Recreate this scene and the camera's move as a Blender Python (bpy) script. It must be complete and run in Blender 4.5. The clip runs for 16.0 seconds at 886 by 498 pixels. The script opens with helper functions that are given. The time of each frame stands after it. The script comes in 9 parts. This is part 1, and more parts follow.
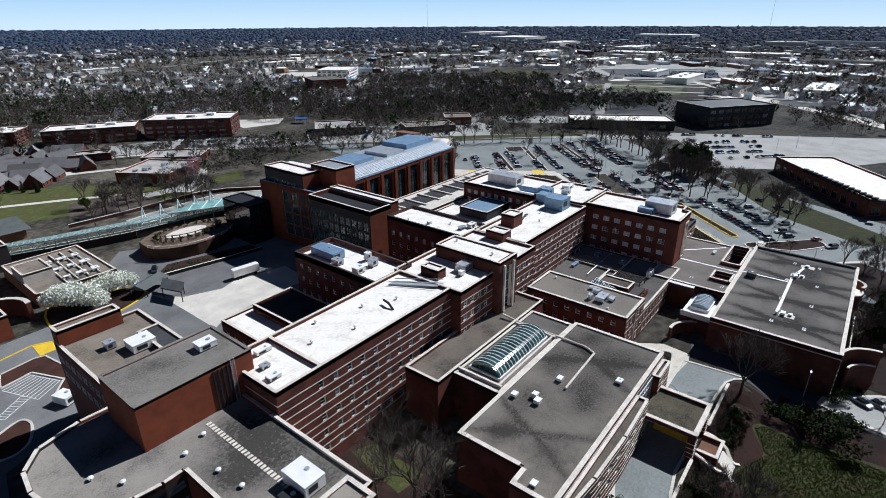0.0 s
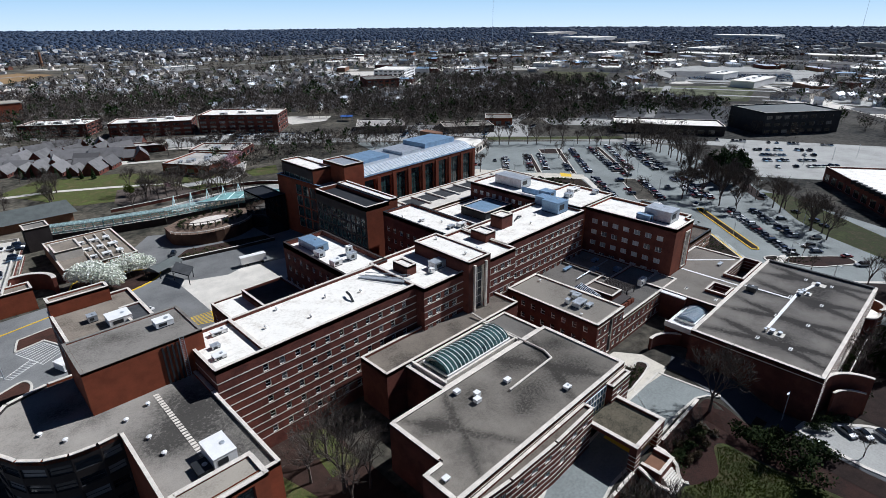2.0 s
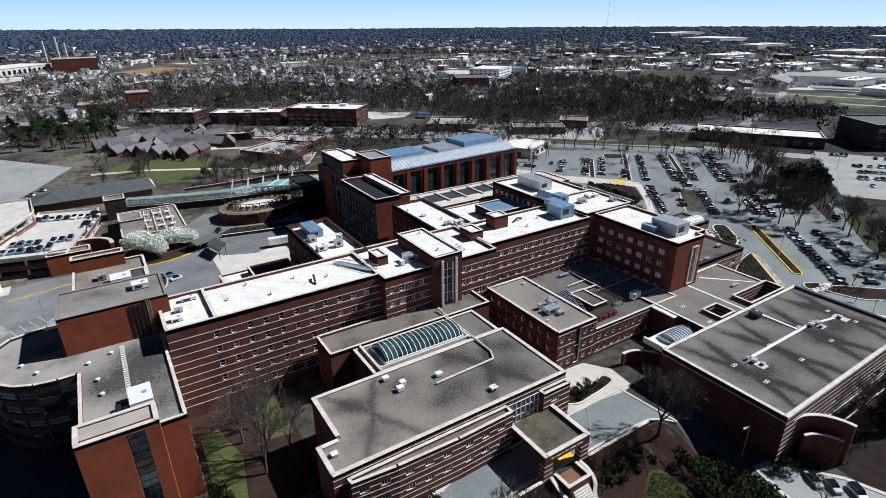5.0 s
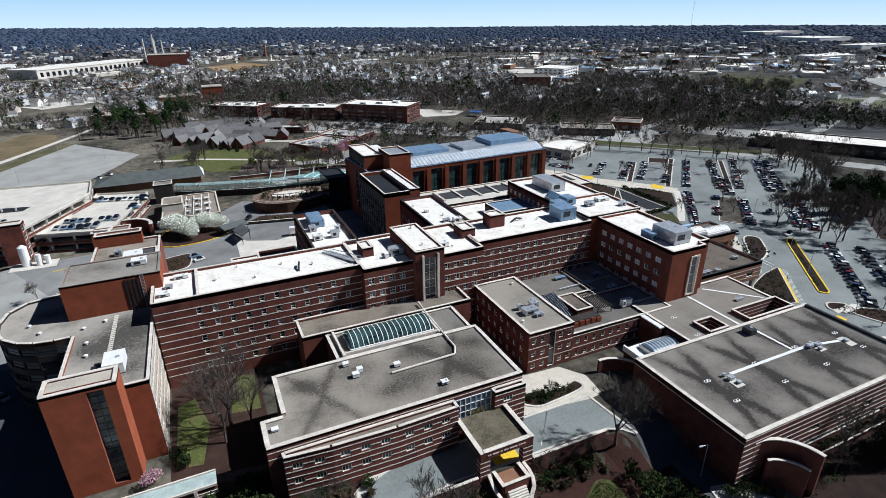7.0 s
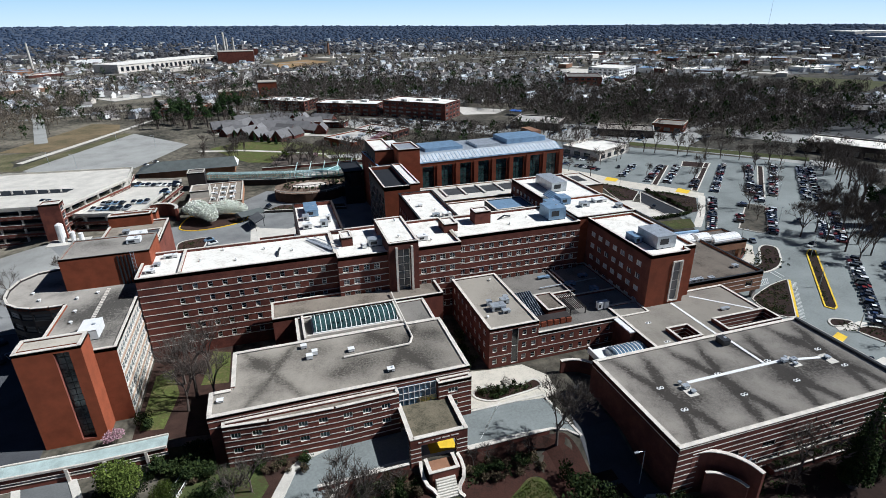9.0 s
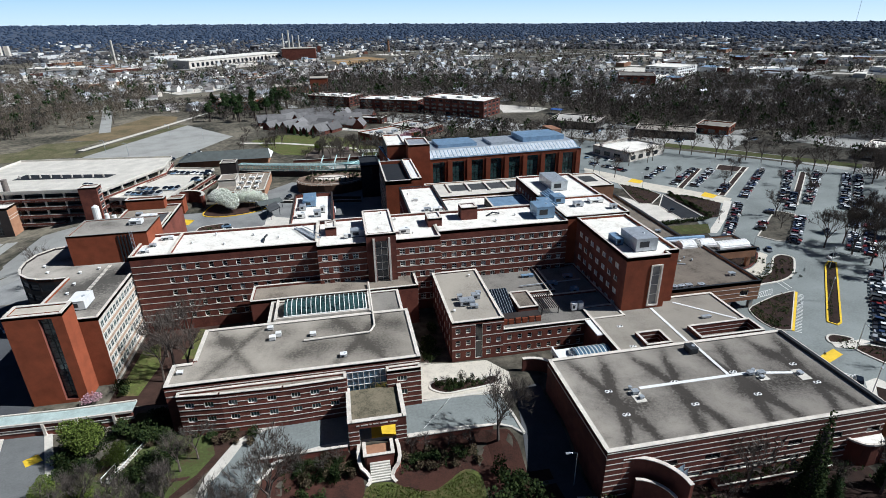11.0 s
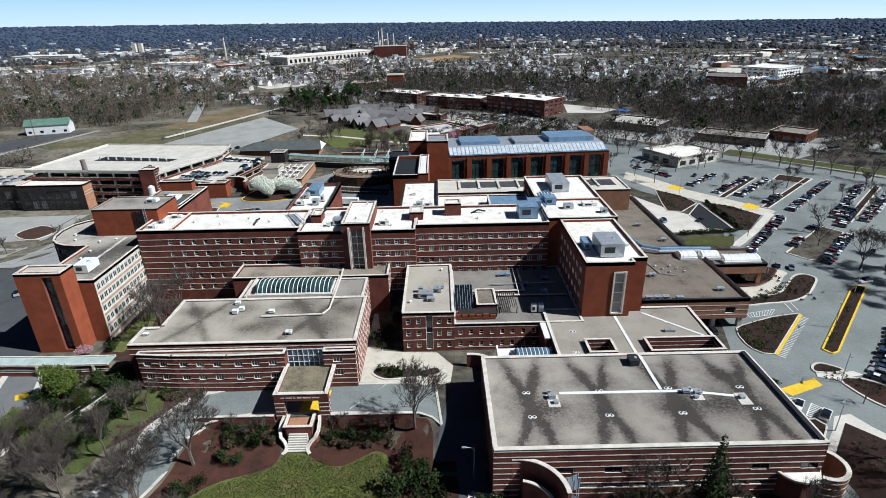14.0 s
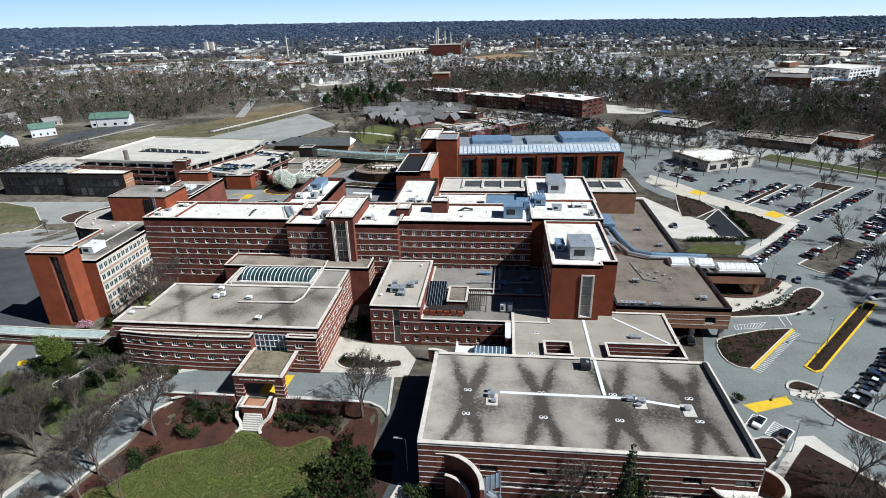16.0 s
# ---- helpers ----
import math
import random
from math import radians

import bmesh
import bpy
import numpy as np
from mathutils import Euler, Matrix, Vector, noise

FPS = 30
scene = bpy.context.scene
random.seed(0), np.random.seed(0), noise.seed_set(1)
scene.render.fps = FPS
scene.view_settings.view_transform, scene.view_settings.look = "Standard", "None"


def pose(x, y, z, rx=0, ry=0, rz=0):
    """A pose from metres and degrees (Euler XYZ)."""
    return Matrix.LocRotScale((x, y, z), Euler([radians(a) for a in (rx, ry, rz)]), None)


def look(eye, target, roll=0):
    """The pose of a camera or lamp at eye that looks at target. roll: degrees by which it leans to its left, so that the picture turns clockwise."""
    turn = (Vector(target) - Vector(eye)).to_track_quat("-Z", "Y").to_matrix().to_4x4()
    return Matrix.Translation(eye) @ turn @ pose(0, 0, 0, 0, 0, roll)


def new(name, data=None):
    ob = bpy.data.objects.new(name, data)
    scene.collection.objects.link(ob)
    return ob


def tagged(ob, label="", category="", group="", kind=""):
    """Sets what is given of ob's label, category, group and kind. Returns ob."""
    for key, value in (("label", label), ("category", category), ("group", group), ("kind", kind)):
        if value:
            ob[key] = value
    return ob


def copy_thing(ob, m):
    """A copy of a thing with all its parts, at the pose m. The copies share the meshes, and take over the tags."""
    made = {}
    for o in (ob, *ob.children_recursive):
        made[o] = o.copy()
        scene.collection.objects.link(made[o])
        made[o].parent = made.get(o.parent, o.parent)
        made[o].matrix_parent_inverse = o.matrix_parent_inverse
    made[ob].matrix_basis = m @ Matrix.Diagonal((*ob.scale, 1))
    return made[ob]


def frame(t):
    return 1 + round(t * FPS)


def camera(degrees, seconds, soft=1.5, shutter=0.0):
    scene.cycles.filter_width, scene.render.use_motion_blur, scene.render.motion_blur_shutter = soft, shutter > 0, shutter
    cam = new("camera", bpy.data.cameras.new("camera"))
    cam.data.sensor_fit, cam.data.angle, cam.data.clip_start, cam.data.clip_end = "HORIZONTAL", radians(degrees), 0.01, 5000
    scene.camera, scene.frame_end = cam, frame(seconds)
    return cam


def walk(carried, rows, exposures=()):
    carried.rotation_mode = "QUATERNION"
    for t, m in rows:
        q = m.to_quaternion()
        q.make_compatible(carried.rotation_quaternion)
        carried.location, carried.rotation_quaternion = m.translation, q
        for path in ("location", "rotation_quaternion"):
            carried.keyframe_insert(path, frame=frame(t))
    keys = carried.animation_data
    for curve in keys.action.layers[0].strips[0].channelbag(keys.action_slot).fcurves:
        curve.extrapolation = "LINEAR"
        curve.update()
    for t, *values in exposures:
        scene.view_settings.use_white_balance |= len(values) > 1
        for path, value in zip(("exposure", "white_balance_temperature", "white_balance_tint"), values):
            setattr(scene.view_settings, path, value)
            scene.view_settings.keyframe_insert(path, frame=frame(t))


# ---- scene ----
cam = camera(78.9, 16.0, soft=0.5)
METRES, EYE, TILT, LEAN, TURN = 201.0, 89.6, 0.0, 0.0, -51.6
ROWS = [
    (0.0, 0.0, 0.0, 0.0, -0.13, -23.31, 0.29),
    (0.5, 0.0309, -0.0027, 0.0003, 1.82, -23.29, 0.36),
    (1.0, 0.0622, -0.0049, 0.0005, 3.47, -23.26, 0.38),
    (1.5, 0.0929, -0.0054, 0.0005, 5.33, -23.26, 0.36),
    (2.0, 0.1244, -0.0048, 0.0005, 7.0, -23.24, 0.42),
    (2.5, 0.1559, -0.0038, 0.0, 8.94, -23.24, 0.46),
    (3.0, 0.1867, -0.0012, 0.0001, 10.81, -23.25, 0.44),
    (3.5, 0.2177, 0.0019, 0.0002, 12.87, -23.25, 0.4),
    (4.0, 0.2483, 0.0059, 0.0007, 14.85, -23.22, 0.4),
    (6.5, 0.4003, 0.043, 0.001, 25.09, -23.28, 0.54),
    (7.0, 0.4299, 0.0534, 0.001, 26.99, -23.29, 0.54),
    (7.5, 0.46, 0.0647, 0.0012, 28.94, -23.32, 0.62),
    (8.0, 0.4892, 0.0766, 0.0002, 30.4, -23.33, 0.69),
    (8.5, 0.5176, 0.0893, -0.001, 32.11, -23.34, 0.61),
    (9.0, 0.5453, 0.1027, -0.0019, 33.81, -23.35, 0.57),
    (11.5, 0.6782, 0.1847, -0.0045, 42.42, -23.49, 0.84),
    (12.0, 0.7034, 0.2034, -0.0047, 44.28, -23.48, 0.92),
    (12.5, 0.7279, 0.2228, -0.0052, 45.94, -23.46, 1.0),
    (13.0, 0.7514, 0.2431, -0.0051, 47.7, -23.46, 1.01),
    (13.5, 0.7743, 0.2641, -0.0053, 49.35, -23.47, 1.05),
    (14.0, 0.7969, 0.286, -0.0062, 50.99, -23.48, 1.1),
    (14.5, 0.8186, 0.3088, -0.0067, 52.65, -23.49, 1.21),
    (15.0, 0.8395, 0.332, -0.0072, 54.26, -23.48, 1.29),
    (15.5, 0.8597, 0.3555, -0.0073, 56.0, -23.47, 1.38),
    (16.0, 0.8791, 0.38, -0.0073, 57.51, -23.48, 1.4),
]
walk(cam, [(t, pose(0, 0, EYE, TILT, LEAN, TURN) @ pose(METRES * x, METRES * y, METRES * z, 90 + pitch, roll, yaw)) for t, x, y, z, yaw, pitch, roll in ROWS], [(0.0, 0.12, 5550, 10), (7.0, 0.17, 5600, 8), (16.0, 0.23, 5650, 6)])

# ---- light ----
SUN_DIR = Vector((1.0, -0.25, 1.06)).normalized()
world = bpy.data.worlds.new("world")
scene.world = world
world.use_nodes = True
wn = world.node_tree
sky = wn.nodes.new("ShaderNodeTexSky")
sky.sky_type = "NISHITA"
sky.sun_disc = False
sky.sun_elevation = math.asin(SUN_DIR.z)
sky.sun_rotation = math.atan2(SUN_DIR.x, SUN_DIR.y)
sky.air_density, sky.dust_density, sky.ozone_density = 0.24, 0.02, 3.0
wn.links.new(sky.outputs[0], wn.nodes["Background"].inputs[0])
wn.nodes["Background"].inputs[1].default_value = 0.05
sun_lamp = bpy.data.lights.new("sun", "SUN")
sun_lamp.energy, sun_lamp.angle, sun_lamp.color = 5.0, radians(0.5), (1.0, 0.95, 0.89)
sun = new("sun", sun_lamp)
sun.matrix_world = look(SUN_DIR * 300, (0, 0, 0))


BACK = bpy.data.materials.new("horizon_sky")
BACK.use_nodes = True
bn = BACK.node_tree
bn.nodes.remove(bn.nodes["Principled BSDF"])
glow = bn.nodes.new("ShaderNodeEmission")
place = bn.nodes.new("ShaderNodeNewGeometry")
split = bn.nodes.new("ShaderNodeSeparateXYZ")
height = bn.nodes.new("ShaderNodeMapRange")
height.inputs["From Min"].default_value, height.inputs["From Max"].default_value = 0, 300
fadein = bn.nodes.new("ShaderNodeValToRGB")
fadein.color_ramp.elements[0].color, fadein.color_ramp.elements[1].color = (0.70, 0.79, 0.85, 1), (0.38, 0.58, 0.72, 1)
bn.links.new(place.outputs["Position"], split.inputs[0])
bn.links.new(split.outputs[2], height.inputs["Value"])
bn.links.new(height.outputs[0], fadein.inputs[0])
bn.links.new(fadein.outputs[0], glow.inputs[0])
bn.links.new(glow.outputs[0], bn.nodes["Material Output"].inputs[0])
turns = [(90 + 4780 * math.sin(radians(a)), 4780 * math.cos(radians(a))) for a in range(0, 360, 4)]
me = bpy.data.meshes.new("backdrop")
me.from_pydata([(x, y, z) for z in (-60, 300) for x, y in turns], [], [(i, (i + 1) % 90, 90 + (i + 1) % 90, 90 + i) for i in range(90)])
me.materials.append(BACK)
tagged(new("backdrop", me), "pale blue horizon sky far behind the woods", "sky", kind="structure")


# ---- materials ----
def material(name, base, rough=0.8, metal=0.0, spread=0.25, scale=0.3, fine=6.0, bump=0.15, tint=None, vary=0.0, spec=0.3, contrast=1.0):
    """A surface with two scales of mottling between base and tint, fine relief and an offset from object to object."""
    m = bpy.data.materials.new(name)
    m.use_nodes = True
    nt = m.node_tree
    b = nt.nodes["Principled BSDF"]
    b.inputs["Roughness"].default_value, b.inputs["Metallic"].default_value = rough, metal
    b.inputs["Specular IOR Level"].default_value = spec
    if rough > 0.88:
        b.inputs["Diffuse Roughness"].default_value = 1.0
    co = nt.nodes.new("ShaderNodeNewGeometry").outputs["Position"]

    def wave(s, detail):
        n = nt.nodes.new("ShaderNodeTexNoise")
        n.inputs["Scale"].default_value, n.inputs["Detail"].default_value, n.inputs["Roughness"].default_value = s, detail, 0.65
        nt.links.new(co, n.inputs["Vector"])
        return n.outputs["Fac"]

    def maths(op, a, c):
        n = nt.nodes.new("ShaderNodeMath")
        n.operation = op
        for i, v in ((0, a), (1, c)):
            if isinstance(v, (int, float)):
                n.inputs[i].default_value = v
            else:
                nt.links.new(v, n.inputs[i])
        return n.outputs[0]

    big, small = wave(scale, 4), wave(fine, 3)
    mix = maths("ADD", maths("MULTIPLY", big, 0.6), maths("MULTIPLY", small, 0.4))
    if vary:
        oi = nt.nodes.new("ShaderNodeObjectInfo")
        mix = maths("ADD", mix, maths("MULTIPLY", maths("SUBTRACT", oi.outputs["Random"], 0.5), vary))
    ramp = nt.nodes.new("ShaderNodeValToRGB")
    tint = tint or tuple(c * (1 - spread) for c in base)
    hi = tuple(min(1, c * (1 + spread)) for c in base)
    ramp.color_ramp.elements[0].position, ramp.color_ramp.elements[1].position = 0.5 - 0.12 / contrast, 0.5 + 0.12 / contrast
    ramp.color_ramp.elements[0].color, ramp.color_ramp.elements[1].color = (*tint, 1), (*hi, 1)
    mid = ramp.color_ramp.elements.new(0.5)
    mid.color = (*base, 1)
    nt.links.new(mix, ramp.inputs[0])
    nt.links.new(ramp.outputs[0], b.inputs["Base Color"])
    if bump:
        bp = nt.nodes.new("ShaderNodeBump")
        bp.inputs["Strength"].default_value, bp.inputs["Distance"].default_value = bump, 0.1
        nt.links.new(small, bp.inputs["Height"])
        nt.links.new(bp.outputs[0], b.inputs["Normal"])
    return m


def random_paint(name, colours, rough=0.3, spec=0.5):
    """A plain paint whose colour is picked for each object out of a short list."""
    m = bpy.data.materials.new(name)
    m.use_nodes = True
    nt = m.node_tree
    b = nt.nodes["Principled BSDF"]
    b.inputs["Roughness"].default_value, b.inputs["Specular IOR Level"].default_value = rough, spec
    oi = nt.nodes.new("ShaderNodeObjectInfo")
    ramp = nt.nodes.new("ShaderNodeValToRGB")
    ramp.color_ramp.interpolation = "CONSTANT"
    el = ramp.color_ramp.elements
    while len(el) < len(colours):
        el.new(0.5)
    for i, c in enumerate(colours):
        el[i].position = i / len(colours)
        el[i].color = (*c, 1)
    nt.links.new(oi.outputs["Random"], ramp.inputs[0])
    nt.links.new(ramp.outputs[0], b.inputs["Base Color"])
    return m


def island_paint(name, dark, light, rough=0.9):
    """Colour between dark and light, picked for each loose piece of a mesh."""
    m = bpy.data.materials.new(name)
    m.use_nodes = True
    nt = m.node_tree
    b = nt.nodes["Principled BSDF"]
    b.inputs["Roughness"].default_value, b.inputs["Specular IOR Level"].default_value = rough, 0.1
    geo = nt.nodes.new("ShaderNodeNewGeometry")
    ramp = nt.nodes.new("ShaderNodeValToRGB")
    ramp.color_ramp.elements[0].color, ramp.color_ramp.elements[1].color = (*dark, 1), (*light, 1)
    nt.links.new(geo.outputs["Random Per Island"], ramp.inputs[0])
    nt.links.new(ramp.outputs[0], b.inputs["Base Color"])
    return m


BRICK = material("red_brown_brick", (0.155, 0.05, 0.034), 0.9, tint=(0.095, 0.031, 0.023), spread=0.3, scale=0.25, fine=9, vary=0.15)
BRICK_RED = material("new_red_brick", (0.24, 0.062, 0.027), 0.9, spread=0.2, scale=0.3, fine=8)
BRICK_TAN = material("tan_brick", (0.36, 0.19, 0.11), 0.9, spread=0.2, scale=0.3, fine=8)
STONE = material("pale_limestone", (0.66, 0.6, 0.52), 0.8, spread=0.18, scale=0.5, fine=5)
ROOF_WHITE = material("white_roof_membrane", (0.83, 0.79, 0.71), 0.7, tint=(0.62, 0.57, 0.49), spread=0.06, scale=0.25, fine=1.6, contrast=0.8)
ROOF_DARK = material("dark_patched_roof", (0.075, 0.073, 0.072), 0.85, tint=(0.028, 0.027, 0.027), spread=0.7, scale=0.2, fine=0.7, bump=0.3, contrast=1.3)
ROOF_GREY = material("weathered_grey_ballast_roof", (0.26, 0.238, 0.208), 0.95, tint=(0.085, 0.076, 0.065), spread=0.25, scale=0.11, fine=2.6, bump=0.4, contrast=0.6)
ROOF_TAN = material("stained_tan_ballast_roof", (0.255, 0.215, 0.17), 0.95, tint=(0.075, 0.06, 0.048), spread=0.3, scale=0.13, fine=2.4, bump=0.4, contrast=0.65)
ROOF_PALE = material("pale_grey_flat_roof", (0.6, 0.565, 0.51), 0.9, tint=(0.36, 0.33, 0.29), spread=0.1, scale=0.12, fine=2.0, bump=0.2, contrast=0.8)
ROOF_CREAM = material("pale_cream_roof", (0.43, 0.385, 0.32), 0.9, tint=(0.24, 0.212, 0.175), spread=0.12, scale=0.09, fine=2.6, bump=0.2, contrast=0.6)
ROOF_SOOT = material("sooty_pale_roof", (0.3, 0.276, 0.24), 0.95, tint=(0.05, 0.046, 0.04), spread=0.15, scale=0.08, fine=0.5, bump=0.3, contrast=1.15)
ROOF_MOSS = material("mossy_tan_roof", (0.2, 0.17, 0.115), 0.95, tint=(0.07, 0.065, 0.04), spread=0.3, scale=0.25, fine=2.6, bump=0.4, contrast=0.75)
CONCRETE = material("pale_concrete", (0.6, 0.56, 0.49), 0.85, spread=0.15, scale=0.15, fine=3)
ASPHALT = material("worn_asphalt", (0.215, 0.215, 0.208), 0.9, tint=(0.15, 0.15, 0.148), spread=0.2, scale=0.08, fine=2.5)
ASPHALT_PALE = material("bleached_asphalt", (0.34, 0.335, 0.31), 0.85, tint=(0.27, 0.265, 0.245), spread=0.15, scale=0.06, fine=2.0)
ASPHALT_LOT = material("green_grey_lot_asphalt", (0.205, 0.222, 0.212), 0.84, tint=(0.155, 0.168, 0.16), spread=0.2, scale=0.05, fine=1.6)
ROUGH_GRASS = material("rough_olive_grass", (0.095, 0.085, 0.045), 1.0, tint=(0.055, 0.065, 0.022), spread=0.5, scale=0.06, fine=0.6, bump=0.5, contrast=1.3)
PAVING = material("cream_concrete_paving", (0.58, 0.53, 0.44), 0.85, tint=(0.46, 0.42, 0.35), spread=0.08, scale=0.3, fine=2.0)
ROAD_GREY = material("grey_road_asphalt", (0.125, 0.127, 0.125), 0.9, spread=0.2, scale=0.1, fine=2.5)
# Dark asphalt; on the forecourt and service road the tone includes painted shade.
ASPHALT_DARK = material("dark_and_shade_asphalt", (0.075, 0.077, 0.082), 0.85, spread=0.25, scale=0.1, fine=3)
GLASS = material("dark_window_glass", (0.012, 0.016, 0.022), 0.08, spread=0.4, scale=0.2, fine=0.5, bump=0.0, spec=0.8)
GLASS_WARD = random_paint("ward_window_glass", [(0.012, 0.016, 0.022), (0.02, 0.024, 0.03), (0.012, 0.014, 0.018), (0.05, 0.055, 0.062), (0.012, 0.016, 0.02), (0.03, 0.034, 0.04), (0.2, 0.2, 0.2)], 0.1, 0.8)
GLASS_BLIND = random_paint("window_glass_with_blinds", [(0.5, 0.5, 0.49), (0.1, 0.11, 0.12), (0.62, 0.62, 0.6), (0.3, 0.31, 0.32)], 0.15, 0.7)
GLASS_GREEN = material("green_tinted_glass", (0.035, 0.07, 0.068), 0.08, spread=0.7, scale=0.3, fine=1.0, bump=0.0, spec=0.8)
GLASS_GREY = material("grey_stair_glass", (0.1, 0.115, 0.11), 0.12, tint=(0.02, 0.024, 0.026), spread=0.6, scale=0.35, fine=1.5, bump=0.0, spec=0.7)
GLASS_BLUE = material("blue_skylight_glass", (0.10, 0.17, 0.24), 0.18, spread=0.3, scale=0.3, fine=1.0, bump=0.0, spec=0.7)
FRAME = material("pale_window_frame", (0.78, 0.75, 0.7), 0.6, spread=0.1)
FRAME_DARK = material("dark_metal_frame", (0.03, 0.032, 0.035), 0.5, spread=0.2)
METAL = material("galvanised_metal", (0.5, 0.53, 0.56), 0.4, metal=0.5, spread=0.2, scale=0.6, fine=5)
METAL_BLUE = material("blue_grey_metal", (0.22, 0.33, 0.46), 0.45, metal=0.3, spread=0.2, scale=0.4, fine=4)
TEAL = material("teal_painted_steel", (0.33, 0.56, 0.53), 0.5, spread=0.15)
WHITE = material("white_painted_metal", (0.8, 0.79, 0.76), 0.5, spread=0.08, scale=0.5)
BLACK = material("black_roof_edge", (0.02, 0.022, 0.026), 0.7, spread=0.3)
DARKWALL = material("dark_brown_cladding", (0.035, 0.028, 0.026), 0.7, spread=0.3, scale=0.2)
MULCH = material("dark_brown_mulch", (0.046, 0.024, 0.017), 1.0, spread=0.4, scale=0.3, fine=5, bump=0.5)
MULCH_RED = material("red_pine_mulch", (0.068, 0.028, 0.019), 1.0, tint=(0.032, 0.018, 0.013), spread=0.25, scale=0.2, fine=3, bump=0.5)
LAWN = material("mown_spring_grass", (0.075, 0.088, 0.022), 1.0, tint=(0.15, 0.125, 0.052), spread=0.7, scale=0.17, fine=1.4, bump=0.6, contrast=1.15)
YELLOW = material("yellow_paint", (0.75, 0.5, 0.03), 0.7, spread=0.12, scale=0.5)
LINE = material("white_line_paint", (0.7, 0.7, 0.67), 0.8, spread=0.12)
GREEN_DECK = material("dark_court_membrane", (0.07, 0.072, 0.075), 0.9, spread=0.3)
SHINGLE = material("grey_shingle_roof", (0.25, 0.23, 0.215), 0.95, spread=0.3, scale=0.3, fine=4, vary=0.3)
SLATE = material("grey_green_metal_roof", (0.1, 0.11, 0.105), 0.6, spread=0.2)
BARK = material("grey_brown_bark", (0.12, 0.095, 0.078), 1.0, spread=0.3, scale=1.0, fine=8)
TWIG = island_paint("bare_twigs", (0.05, 0.042, 0.036), (0.16, 0.135, 0.115))
WOODS = island_paint("bare_woodland", (0.03, 0.025, 0.022), (0.14, 0.118, 0.1))
# Distance haze is mixed into these forest colours as blue.
HAZE_WOODS = island_paint("haze_blue_forest", (0.022, 0.036, 0.068), (0.06, 0.08, 0.12))
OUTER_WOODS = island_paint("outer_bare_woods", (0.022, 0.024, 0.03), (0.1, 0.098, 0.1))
# Lighter copy of the bare woodland colour, with sunlight on the twigs painted in.
SUNLIT_WOODS = island_paint("sunlit_bare_twigs", (0.075, 0.062, 0.046), (0.22, 0.18, 0.135))
PINE = island_paint("evergreen_needles", (0.012, 0.028, 0.011), (0.045, 0.07, 0.022))
SHRUB = island_paint("shrub_leaves", (0.01, 0.02, 0.008), (0.045, 0.062, 0.018))
BROWN_SHRUB = island_paint("bare_brown_shrub", (0.045, 0.032, 0.02), (0.13, 0.1, 0.06))
FRESH = island_paint("fresh_spring_leaves", (0.04, 0.06, 0.01), (0.15, 0.19, 0.04))
BLOSSOM = island_paint("white_blossom", (0.58, 0.62, 0.5), (0.9, 0.9, 0.83))
PINK = island_paint("pink_blossom", (0.3, 0.15, 0.18), (0.58, 0.38, 0.42))
CAR = random_paint("car_paint", [(0.02, 0.02, 0.023), (0.55, 0.55, 0.56), (0.05, 0.055, 0.065), (0.72, 0.72, 0.71), (0.16, 0.17, 0.19), (0.03, 0.05, 0.11), (0.012, 0.012, 0.014), (0.33, 0.34, 0.36), (0.18, 0.02, 0.02), (0.07, 0.075, 0.08), (0.78, 0.78, 0.76), (0.02, 0.03, 0.05), (0.25, 0.22, 0.18)])
TYRE = material("tyre_rubber", (0.015, 0.015, 0.016), 0.9)
HOUSE = random_paint("house_siding", [(0.75, 0.73, 0.69), (0.5, 0.45, 0.38), (0.6, 0.6, 0.58), (0.2, 0.09, 0.06), (0.66, 0.62, 0.52), (0.3, 0.34, 0.38)], 0.8, 0.2)


